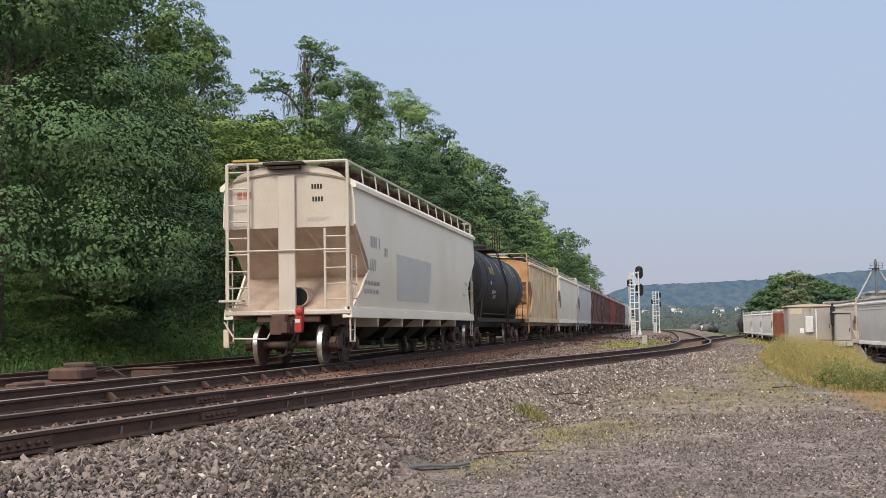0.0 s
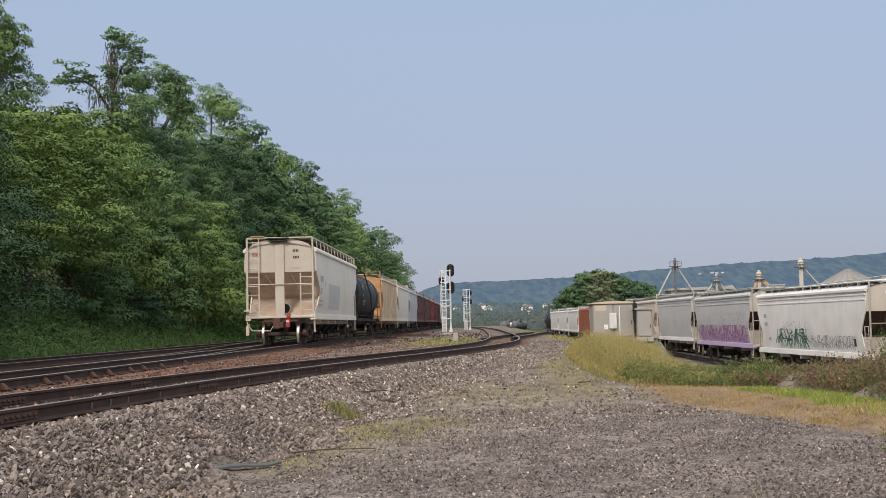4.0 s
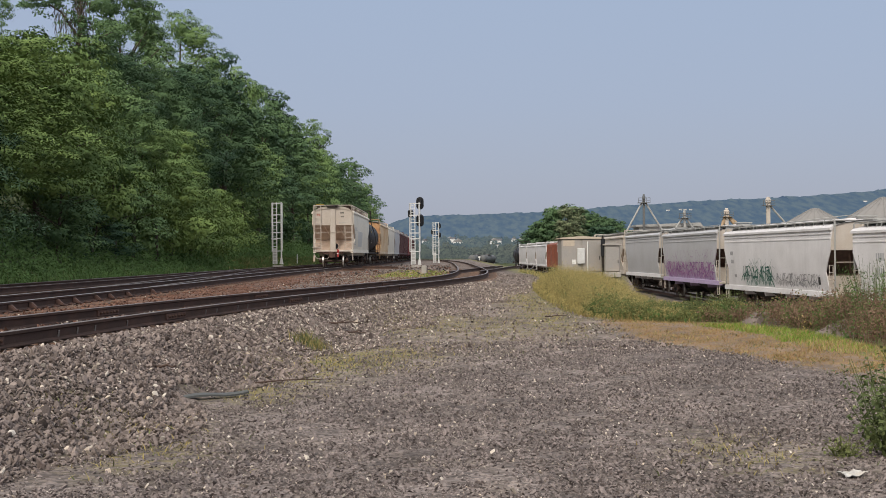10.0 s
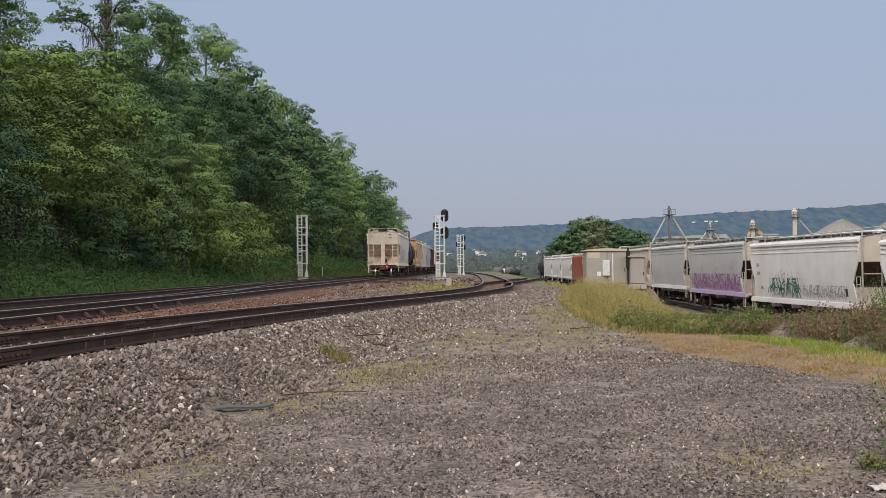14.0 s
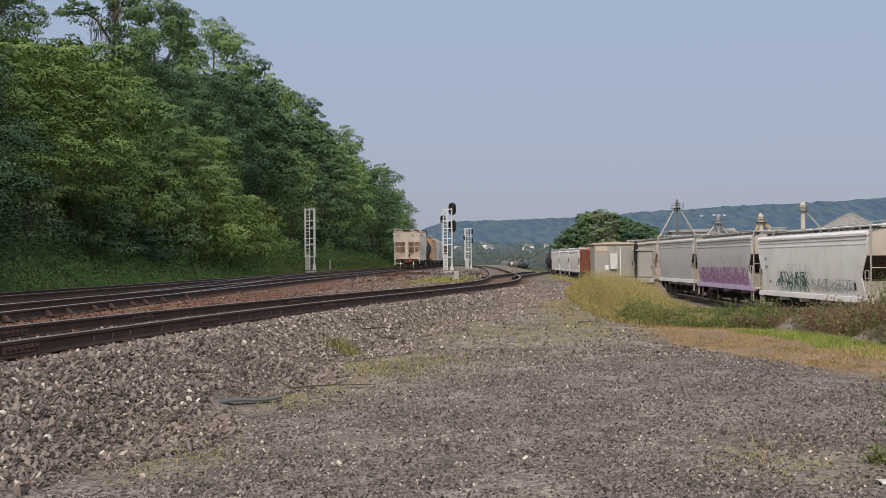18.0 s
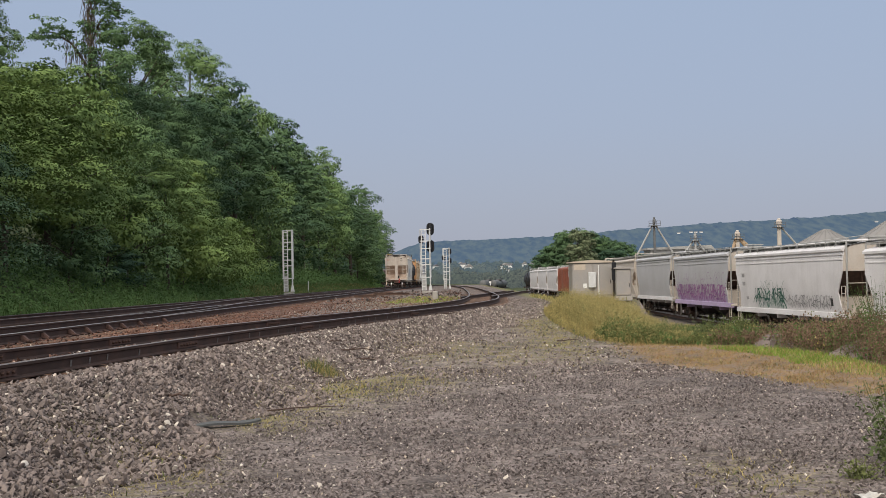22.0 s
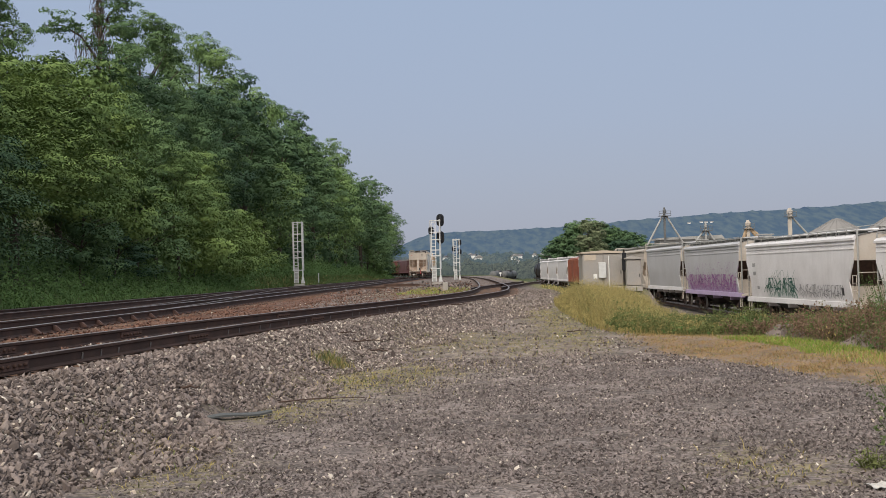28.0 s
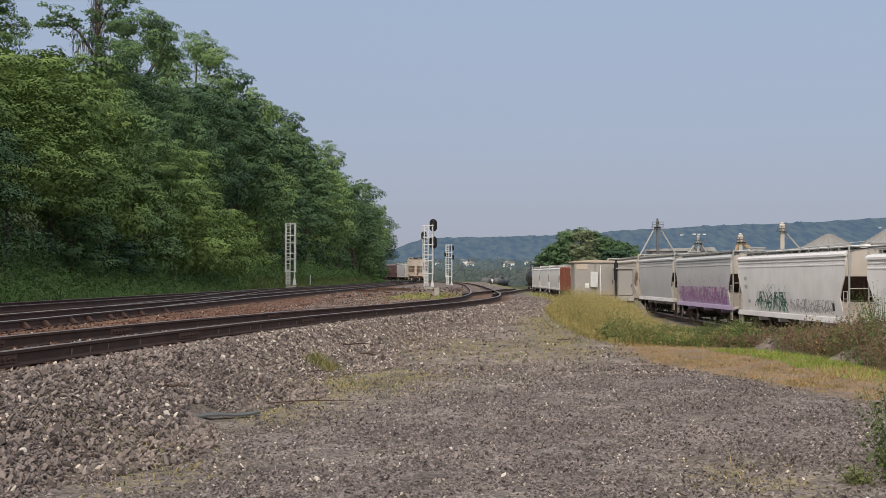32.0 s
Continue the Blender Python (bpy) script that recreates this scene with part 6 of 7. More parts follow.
def rubble_mound(x, y, w, d, h, seed):
    rg = np.random.default_rng(seed)
    mound = thing("rubble_mound", "small grey heap of earth and stone in the weeds", "rubble heap", "rubble heaps", at=pose(x, y, on_ground(x, y)))
    gr = [[(w * math.cos(a) * r * (1 + 0.15 * math.sin(3 * a)), d * math.sin(a) * r, h * (1 - r * r) + 0.04 * math.sin(7 * a + 5 * r) - 0.03) for a in np.linspace(0, 2 * math.pi, 22)] for r in np.linspace(0.02, 1, 8)]
    part("mound", Shape().sheet(gr), STONE, mound)
    lump = Shape().lathe([(-0.055, 0.01), (-0.035, 0.075), (0.02, 0.085), (0.06, 0.04), (0.065, 0.005)], "z", 6).mesh("stone", STONE)
    for k in range(46):
        a, r = rg.uniform(0, 6.28), math.sqrt(rg.random()) * 0.95
        s_ = rg.uniform(0.2, 0.6)
        part("stone", lump, None, mound, at=pose(w * math.cos(a) * r * (1 + 0.15 * math.sin(3 * a)), d * math.sin(a) * r, h * (1 - r * r) + 0.04 * math.sin(7 * a + 5 * r) - 0.02, rg.uniform(-30, 30), rg.uniform(-30, 30), rg.uniform(0, 360)) @ Matrix.Diagonal((s_, s_, s_ * 0.8, 1)))


rubble_mound(6.25, 24.6, 0.42, 0.5, 0.26, 1)
rubble_mound(7.25, 21.9, 0.75, 0.6, 0.28, 2)


# ---- trees ----
def crown_mesh(name, seed, hgt, rad, base, lobes, tufts, per, mats, leaf=(0.13, 0.24)):
    """A crown of boughs round the axis, each bough hung with rounded tufts of leaves on its outer and upper side."""
    rg = np.random.default_rng(seed)
    up = np.array([0.0, 0.0, 1.0])
    tall = hgt - base
    bushy_foot = base < 1.5
    at, face, shade, size = [], [], [], []

    def grow(p, f, n, sz):
        at.append(p), face.append(f), shade.append(n), size.append(sz)

    def unit(v):
        return v / (np.linalg.norm(v, axis=-1, keepdims=True) + 1e-9)

    for k in range(lobes):
        h = ((k + 0.5) / lobes) ** 0.9
        girth = math.sqrt(max(0.05, 1 - ((h - 0.36) / 0.72) ** 2)) if not bushy_foot else math.sqrt(max(0.06, 1 - (max(0.0, h - 0.22) / 0.86) ** 2))
        a = 2.4 * k + rg.uniform(-0.5, 0.5)
        out = np.array([math.cos(a), math.sin(a), 0.0])
        lr = rad * rg.uniform(0.36, 0.52) * (1 - 0.34 * h)
        c = out * rad * girth * rg.uniform(0.42, 0.80) * (0.35 if k == lobes - 1 else 1.0)
        c[2] = base + lr * 0.5 + (tall - lr * 1.2) * h + rg.uniform(-0.04, 0.04) * tall
        core = int(tufts * per * 0.42)
        d = unit(rg.normal(0, 1, (core, 3)))
        grow(c + d * lr * rg.uniform(0.35, 0.92, (core, 1)) * np.array([1.12, 1.12, 0.76]), unit(d + 0.5 * up), unit(d + 0.3 * up), rg.uniform(leaf[1] * 0.9, leaf[1] * 1.4, core))
        for j in range(tufts):
            d = unit(rg.normal(0, 1, 3) + 0.65 * out + (0.35 + 0.5 * h) * up)
            if d[2] < -0.35:
                d[2] *= -0.6
                d = unit(d)
            tr = lr * rg.uniform(0.22, 0.40)
            tc = c + d * lr * rg.uniform(0.72, 1.12) * np.array([1.15, 1.15, 0.78])
            e = unit(rg.normal(0, 1, (per, 3)) + 0.75 * d + 0.35 * up)
            reach = rg.uniform(0.35, 1.0, (per, 1)) ** 0.6 * (1 + 0.35 * (rg.random((per, 1)) < 0.12))
            p = tc + e * tr * reach * np.array([1.3, 1.3, 0.5])
            p[:, 2] -= 0.10 * np.linalg.norm(p[:, :2] - tc[:2], axis=1) ** 2 / tr
            grow(p, unit(0.5 * e + 0.35 * d + 0.45 * up), unit(0.38 * e + 0.40 * d + 0.30 * up), rg.uniform(leaf[0], leaf[1], per))
    at, face, shade, size = np.concatenate(at), np.concatenate(face), np.concatenate(shade), np.concatenate(size)
    crest = np.quantile(at[:, 2], 0.997)
    at[:, 2] = base + (at[:, 2] - base) * tall / (crest - base)
    v, f = leaves_at(at, 2.2 * unit(face + 0.8 * shade), size, rg)
    me = big_mesh(name, v, f[:, ::-1], mats, smooth=True)
    lit = np.repeat(unit(shade + rg.normal(0, 0.08, shade.shape)), 4, axis=0)
    me.normals_split_custom_set_from_vertices(lit.tolist())
    return me


def tree(name, label, seed, hgt, rad, base, lobes=18, tufts=14, per=36, mats=None, leaf=(0.13, 0.24), category="tree", group="trees on the bank"):
    rg = random.Random(seed)
    tr = thing(name, label, category, group)
    tk = Shape()
    lean = (rg.uniform(-0.6, 0.6), rg.uniform(-0.6, 0.6))
    tk.tube([(0, 0, -0.6), (lean[0] * 0.3, lean[1] * 0.3, hgt * 0.3), (lean[0], lean[1], hgt * 0.62), (lean[0] * 1.3, lean[1] * 1.3, hgt * 0.88)], 0.018 * hgt, 8, 0.05)
    for k in range(9):
        z = hgt * rg.uniform(0.25, 0.75)
        a = rg.uniform(0, 6.28)
        r = rad * rg.uniform(0.5, 0.85)
        tk.tube([(lean[0] * z / hgt * 1.4, lean[1] * z / hgt * 1.4, z), (r * 0.5 * math.cos(a), r * 0.5 * math.sin(a), z + 0.12 * hgt), (r * math.cos(a), r * math.sin(a), z + 0.18 * hgt)], 0.006 * hgt, 5, 0.02)
    part("trunk", tk, BARK, tr)
    part("crown", crown_mesh("crown", seed, hgt, rad, base, lobes, tufts, per, mats or LEAF, leaf), None, tr)
    return tr


KINDS = [("broadleaf_tree", "tall green broadleaf tree on the wooded bank", 1, 19, 5.6, 5.0, LEAF), ("broadleaf_tree", "tall dark green broadleaf tree on the wooded bank", 2, 20, 5.0, 5.5, LEAFDARK),
         ("broadleaf_tree", "spreading green broadleaf tree on the wooded bank", 3, 17, 6.2, 3.0, LEAF), ("broadleaf_tree", "bushy yellow-green tree with leaves to the ground", 4, 12, 4.6, 0.6, LEAFBRIGHT),
         ("broadleaf_tree", "bushy dark green tree with leaves to the ground", 5, 11, 4.2, 0.4, LEAFDARK), ("broadleaf_tree", "slim green tree on the wooded bank", 6, 21, 4.2, 6.0, LEAF),
         ("broadleaf_tree", "tall light green tree on the wooded bank", 7, 18, 4.8, 4.0, LEAFBRIGHT)]
STOCK, SHRUBS = [], []
# the trees of the bank: kind, x, y, height of the crest above the lot, radius of the crown
BANK_TREES = [
    # tall crowns along the skyline
    (6, -25.5, 46.0, 19.0, 3.8), (6, -23.4, 52.0, 17.6, 3.6), (5, -22.4, 56.5, 16.6, 2.6), (5, -24.0, 94.0, 21.8, 3.6), (0, -24.0, 110.0, 23.3, 5.2), (1, -23.6, 126.0, 22.2, 4.4),
    (0, -25.0, 150.0, 24.4, 4.2), (1, -24.0, 167.0, 25.0, 5.0), (0, -23.2, 211.0, 24.8, 5.6), (2, -20.4, 257.0, 22.0, 5.6), (0, -17.8, 285.0, 15.8, 4.4), (2, -19.0, 272.0, 18.5, 4.6),
    # the middle tier
    (4, -17.6, 30.5, 14.0, 4.6), (6, -21.8, 37.0, 16.4, 4.2), (4, -18.2, 38.6, 10.6, 4.6), (2, -20.2, 44.8, 11.4, 3.8), (6, -20.0, 49.8, 10.8, 3.4), (6, -20.2, 55.2, 11.6, 3.9), (3, -20.4, 62.0, 13.0, 4.4),
    (3, -20.6, 67.8, 12.7, 3.8), (2, -21.2, 74.5, 13.4, 4.2), (2, -19.0, 76.0, 10.4, 3.6), (1, -22.8, 84.5, 16.0, 3.9), (3, -18.6, 84.6, 10.4, 3.3), (2, -21.5, 94.0, 15.5, 4.0), (1, -21.8, 105.0, 17.8, 4.4),
    (1, -21.2, 118.0, 17.2, 4.4), (2, -20.6, 128.0, 14.2, 3.8), (1, -20.8, 138.0, 18.2, 4.6), (0, -22.2, 152.0, 19.6, 4.6), (1, -20.6, 168.0, 18.6, 4.8), (2, -20.4, 186.0, 18.2, 5.0), (0, -19.8, 204.0, 18.0, 5.0), (1, -19.2, 228.0, 16.2, 5.2), (2, -17.8, 243.0, 13.0, 4.6),
]
FOREST = [(kind, x, y, top - float(ground_z(x, y)), rad) for kind, x, y, top, rad in BANK_TREES]
rr = random.Random(21)
y = 24.0
while y < 300:        # shrubs at the foot, with a dark gap under the tall trees
    m2 = float(main2_x(y))
    grassy = 100 < y < 225
    if not 45 < y < 58:
        FOREST.append((rr.choice((3, 4)), m2 - (8.2 if grassy else 5.2) - rr.uniform(0, 1.4), y, rr.uniform(4.4, 7.4) if y > 66 else rr.uniform(2.6, 4.2), 0))
    y += rr.uniform(4.6, 7.0)
y = 30.0
while y < 330:        # the closed wood behind
    m2 = float(main2_x(y))
    x = m2 - 15.5 - rr.uniform(0, 2.5)
    FOREST.append((rr.choice((0, 1, 2)), x, y, rr.uniform(9.5, 11.0) if 50 < y < 88 else rr.uniform(12.0, 14.0), 4.6))
    y += rr.uniform(7.0, 9.5)
for k, y in enumerate((-28, -16, -5, 6)):      # the bank goes on beside and behind the lot: unseen trees added for shade
    x = float(main2_x(y)) - (12.0, 14.5)[k % 2]
    FOREST.append(((0, 1, 2)[k % 3], x, y, rr.uniform(14.0, 16.0), 4.6))
FARSTOCK, NEARSTOCK, FARSHRUBS, NEARSHRUBS = [], [], [], []
for k, (name, label, seed, hgt, rad, base, m) in enumerate(KINDS):
    STOCK.append((name, label, seed, hgt, rad, base, 28 if hgt > 15 else 20, 15, 50, m, (0.14, 0.23)))
    FARSTOCK.append((name, label, seed + 40, hgt, rad, base, 26, 13, 28, m, (0.22, 0.36)))
    NEARSTOCK.append((name, label, seed + 80, hgt, rad, base, 28, 24, 76, m, (0.07, 0.115)))
for name, label, seed, m in (("shrub", "dense green shrub at the foot of the bank", 71, LEAF), ("shrub", "dense dark green shrub at the foot of the bank", 72, LEAFDARK), ("shrub", "yellow-green shrub at the foot of the bank", 73, LEAFBRIGHT)):
    SHRUBS.append((name, label, seed, 7.0, 3.3, 0.3, 12, 16, 26, m, (0.13, 0.22), "shrub", "shrubs on the bank"))
    FARSHRUBS.append((name, label, seed + 20, 7.0, 3.3, 0.3, 10, 11, 14, m, (0.22, 0.36), "shrub", "shrubs on the bank"))
    NEARSHRUBS.append((name, label, seed + 40, 7.0, 3.3, 0.3, 15, 24, 70, m, (0.065, 0.11), "shrub", "shrubs on the bank"))
planted = {}


def plant(stock, kind, m):
    """Places a tree of the kind: the first one is built, later ones are copies."""
    key = stock[kind][:3]
    if key in planted:
        grown = copy_thing(planted[key], m)
    else:
        grown = planted[key] = tree(*stock[kind])
    grown.matrix_basis = m
    return grown


for kind, x, y, hgt, rad in FOREST:
    far = y > 112 or y < 26 or x < main2_x(y) - 14.5
    if not rad:
        kind = rr.choice((0, 1, 2, 2)) if 62 < y < 110 else rr.choice((0, 0, 0, 1)) if y < 62 else rr.choice((0, 1, 1, 0, 2))
        sc = hgt / 7.0
        plant(NEARSHRUBS if y < 56 else SHRUBS if y < 115 else FARSHRUBS, kind, pose(x, y, float(ground_z(x, y)), 0, 0, rr.uniform(0, 360)) @ Matrix.Diagonal((max(sc, 0.7), max(sc, 0.7), sc, 1)))
        continue
    wide = rad / KINDS[kind][4]
    plant(FARSTOCK if far else NEARSTOCK if y < 56 and kind < 5 else STOCK, kind, pose(x, y, float(ground_z(x, y)), 0, 0, rr.uniform(0, 360)) @ Matrix.Diagonal((wide, wide, hgt / KINDS[kind][3], 1)))

# the bare, vine-hung tree that stands above the others
vt = thing("vine_hung_tree", "thin tall tree wrapped in hanging brown vines", "tree", "trees on the bank")
vt.matrix_basis = pose(-23.1, 79.0, float(ground_z(-23.1, 79.0)) - 0.6)
part("trunk", Shape().tube([(0.1, 0, -0.5), (0, 0, 6), (-0.25, 0, 12), (0.05, 0, 15.5), (-0.2, 0, 17.6)], 0.22, 8, 0.03), BARK, vt)
for pts, r in (([(-0.1, 0, 13.6), (-1.1, -0.3, 15.2), (-2.2, -0.5, 15.9), (-3.3, -0.6, 15.9)], 0.10), ([(0, 0, 15.0), (0.6, 0.1, 16.6), (1.3, 0.2, 17.3), (2.0, 0.3, 17.4)], 0.09), ([(-0.1, 0, 15.8), (-0.2, 0.2, 17.3), (0.4, 0.2, 18.4)], 0.08), ([(0, 0, 12.2), (1.0, -0.2, 13.4), (2.2, -0.4, 13.9)], 0.09)):
    part("limb", Shape().tube(pts, r, 6, 0.02), BARK, vt)
rgv = np.random.default_rng(5)
sprays, nrm = [], []
for c, w, n in (((-2.1, -0.5, 16.0), 0.8, 7), ((-3.0, -0.6, 15.9), 0.8, 7), ((-1.2, -0.3, 15.4), 0.6, 4), ((0.7, 0.2, 18.1), 0.7, 8), ((1.5, 0.2, 17.4), 0.7, 9), ((0.2, 0.2, 18.6), 0.55, 6), ((1.1, 0.1, 16.3), 0.7, 6),
                ((2.0, -0.4, 13.9), 0.9, 10), ((1.0, -0.2, 13.3), 0.9, 10), ((0.2, 0, 12.2), 0.9, 12), ((-0.6, 0, 11.2), 1.1, 12), ((0.6, 0, 10.3), 1.3, 14), ((-0.3, -0.3, 9.0), 1.4, 14), ((0.1, 0, 14.6), 0.6, 8), ((-0.2, -0.3, 16.2), 0.5, 5), ((0.5, -0.3, 13.0), 0.7, 8)):
    for k in range(2 * n):
        o = np.array(c) + rgv.normal(0, 1, 3) * np.array([1, 0.9, 0.65]) * w * 0.7
        k_ = 44
        r, an = np.sqrt(rgv.random(k_)) * rgv.uniform(0.3, 0.6), rgv.uniform(0, 6.28, k_)
        sprays.append(o + np.stack([r * np.cos(an), r * np.sin(an), rgv.normal(0, 0.07, k_) - 0.5 * r * r], 1))
        nrm.append(np.tile(np.array([[0.1, -0.35, 0.9]]), (k_, 1)))
sprays = np.concatenate(sprays)
v, f = leaves_at(sprays, np.concatenate(nrm), rgv.uniform(0.12, 0.23, len(sprays)), rgv)
part("foliage", big_mesh("foliage", v, f, LEAF), None, vt)
s = Shape()
for k in range(230):
    a, z = rr.uniform(0, 6.28), rr.uniform(11.0, 18.4)
    r = 0.12 + rr.uniform(0.0, 1.0) ** 1.6 * (0.75 if z < 16.0 else 0.42)
    if k > 200:
        z, r = rr.uniform(14.4, 15.8), 0.0
    x0 = -rr.uniform(0.4, 1.7) if k > 200 else 0.0
    pts = [(x0 + r * math.cos(a), r * math.sin(a), z)]
    for j in range(5):
        q = pts[-1]
        pts.append((q[0] + rr.uniform(-0.13, 0.13), q[1] + rr.uniform(-0.13, 0.13), q[2] - rr.uniform(0.12, 0.5)))
    s.tube(pts, rr.uniform(0.014, 0.036), 3, 0.007)
tagged(part("vines", s, VINE, vt, "brown hanging vines"), kind="stuff")

# undergrowth at the foot of the bank
def undergrowth():
    n = 110000
    y = 20 + 270 * RNG.random(n) ** 2.0
    d = 3.4 + np.where((y > 100) & (y < 225), 2.4, 0.0) + 5.0 * RNG.random(n) ** 1.2
    x = main2_x(y) - d
    lump = 0.55 + 0.45 * wavy(x, y, 0.9, 1.0)
    z = ground_z(x, y) + RNG.random(n) ** 0.8 * np.clip(0.25 + (d - 3.2) * 0.42, 0.2, 1.9) * (0.6 + 0.6 * lump)
    v, f = leaves_at(np.stack([x, y, z], 1), np.tile(np.array([[0.5, -0.3, 0.9]]), (n, 1)), RNG.uniform(0.055, 0.12, n) * np.interp(y, [25, 60, 120, 300], [1.0, 1.5, 2.4, 3.0]))
    tagged(new("undergrowth", big_mesh("undergrowth", v, f, LEAFBANK)), "dense green undergrowth along the foot of the bank", "undergrowth", kind="stuff")


undergrowth()
p = scatter(9000, 22, 200, lambda y: main2_x(y) - 5.6, lambda y: main2_x(y) - 2.9, 1.6)
blades("bank_grass", p, RNG.uniform(0.25, 0.7, len(p)), RNG.uniform(0.03, 0.06, len(p)), [LEAFBANK, WEEDGRN], some(len(p), 0.12), "tall green grass beside the far track", 0.3)
p = scatter(26000, 92, 235, lambda y: main2_x(y) - 9.0, lambda y: main2_x(y) - 3.0, 1.2)
blades("bank_grass", p, RNG.uniform(0.25, 0.75, len(p)) * (0.8 + 0.4 * wavy(p[:, 0], p[:, 1], 0.7, 5.0)), RNG.uniform(0.05, 0.12, len(p)), [WEEDGRN, LEAFBANK, WEEDYEL], np.where(RNG.random(len(p)) < 0.55, 0, np.where(RNG.random(len(p)) < 0.75, 1, 2)), "long light green grass on the bank", 0.4)
p = scatter(5000, 56, 82, lambda y: lead_x(y) - 4.6, lambda y: lead_x(y) - 1.3)
p = p[RNG.random(len(p)) < grass_cover(p[:, 0], p[:, 1])]
blades("bright_grass", p, RNG.uniform(0.04, 0.14, len(p)), RNG.uniform(0.02, 0.04, len(p)), [WEEDYEL, GRASSGRN], some(len(p), 0.5), "yellow-green grass patch between the tracks", 0.4)

# the clump of trees behind the parked cars
for k, (x, hgt, wide, kind) in enumerate(((20.8, 7.6, 0.75, 4), (23.4, 9.8, 0.9, 4), (26.4, 11.6, 1.0, 4), (29.6, 12.2, 1.1, 2), (32.8, 11.2, 1.0, 4), (35.8, 10.4, 1.0, 4), (38.8, 10.4, 1.0, 4), (41.6, 9.8, 0.9, 4), (43.8, 7.6, 0.7, 4), (28, 9.0, 1.2, 4), (37, 8.2, 1.2, 4), (32, 9.2, 1.2, 4))):
    c = plant(FARSTOCK, kind, pose(x, 300 - 4 * (k > 8) + 2 * (k % 2), -1.4, 0, 0, 40 * k) @ Matrix.Diagonal((wide, wide, (hgt * (1.12 if 1 < k < 6 else 1.0) + 1.6) / KINDS[kind][3], 1)))
    tagged(c, "round green tree behind the parked cars", group="trees behind the cars")
blossom = tree("broadleaf_tree", "round tree dusted with pale blossom behind the parked cars", 55, 14.5, 4.6, 0.8, 24, 13, 30, LEAFPALE, (0.22, 0.36), group="trees behind the cars")
blossom.matrix_basis = pose(29.4, 291, -1.4)


# ---- grain elevator behind the parked cars ----
def leg_tower(x, y, top, arms, label, casing=GALV, girth=0.42):
    """An elevator leg: a square casing with a head, platform and sloping spouts."""
    z0 = -1.8
    tw = thing("grain_elevator", label, "grain elevator", "grain elevator legs", at=pose(x, y, z0))
    h = top - z0
    part("casing", Shape().box(0, 0, h / 2, girth, 0.5, h, bev=0.03), casing, tw)
    part("head", Shape().box(0, 0, h - 0.35, girth * 1.45, 0.75, 1.0, bev=0.18).box(0, 0, h + 0.25, girth * 0.9, 0.45, 0.5, bev=0.12), casing, tw)
    pf = Shape().box(0, 0, h - 1.35, 2.4, 1.8, 0.1)
    for zz in (-0.85, -0.35):
        pf.tube([(-1.2, -0.9, h + zz), (1.2, -0.9, h + zz)], 0.05, 5)
    for k in (-1.2, -0.4, 0.4, 1.2):
        pf.tube([(k, -0.9, h - 1.35), (k, -0.9, h - 0.35)], 0.05, 5)
    part("platform", pf, TANKGREY, tw)
    for dx, dz, m in arms:
        part("spout", Shape().tube([(0.3 * (1 if dx > 0 else -1), 0, h - 1.2), (dx, 0, h + dz)], 0.36 if m is RUSTPIPE else 0.2, 10), m, tw)
    return tw


leg_tower(41.7, 260, 13.7, ((-3.7, -7.4, GALV), (4.0, -7.4, GALV)), "tall dark grey grain leg with two sloping spouts", TANKGREY)
leg_tower(50.2, 260, 10.4, ((-3.0, -4.8, GALV), (2.6, -4.6, GALV)), "grey grain leg with two short spouts")
leg_tower(59.0, 260, 10.6, ((1.9, -2.6, RUSTPIPE), (-1.3, -4.4, RUSTPIPE), (3.2, -4.6, RUSTPIPE)), "tan grain leg with bent spouts", CREAM, 0.75)
leg_tower(67.7, 260, 12.9, ((4.4, -6.0, GALV),), "tall cream grain leg with one long spout", CREAM, 0.8)
sh = thing("long_shed", "long low grey metal shed roof", "shed", at=pose(47.5, 266, -0.7))
part("wall", Shape().box(0, 0, 3.4, 13.0, 8.0, 9.6), GALV, sh)
part("roof", Shape().prism([(-7.2, 8.1), (6.2, 8.1), (7.4, 7.4), (7.4, 7.6), (6.3, 8.9), (-7.2, 8.5)], "y", -4.6, 4.6), GALV, sh)
for x, y, r, ze, zt in ((79.8, 268, 8.6, 6.6, 11.3), (92.5, 262, 11.0, 6.6, 13.3)):
    bn = thing("grain_bin", "round grey bin with a conical metal roof", "grain bin", "grain bins", at=pose(x, y, -1.8))
    part("wall", Shape().lathe([(0, r), (ze + 1.8, r)], "z", 40), GALV, bn)
    part("roof", Shape().lathe([(ze + 1.75, r + 0.4), (zt + 1.6, 0.8), (zt + 1.8, 0.2)], "z", 40), ROOFGREY, bn)
    for k in range(20):
        a = 2 * math.pi * k / 20
        part("rib", Shape().tube([((r + 0.42) * math.cos(a), (r + 0.42) * math.sin(a), ze + 1.78), (0.8 * math.cos(a), 0.8 * math.sin(a), zt + 1.64)], 0.05, 4), ROOFGREY, bn)
    part("walk", Shape().tube([(-r, -r * 0.6, ze + 2.2), (r, -r * 0.75, ze + 4.0)], 0.18, 4).tube([(-r, -r * 0.6, ze + 3.2), (r, -r * 0.75, ze + 5.0)], 0.07, 4), GALV, bn)
hp = thing("hip_shed", "white and grey roof between the bins", "shed", at=pose(84.5, 256, -1.8))
part("wall", Shape().box(0, 0, 3.6, 12, 8, 7.2), WHITEWALL, hp)
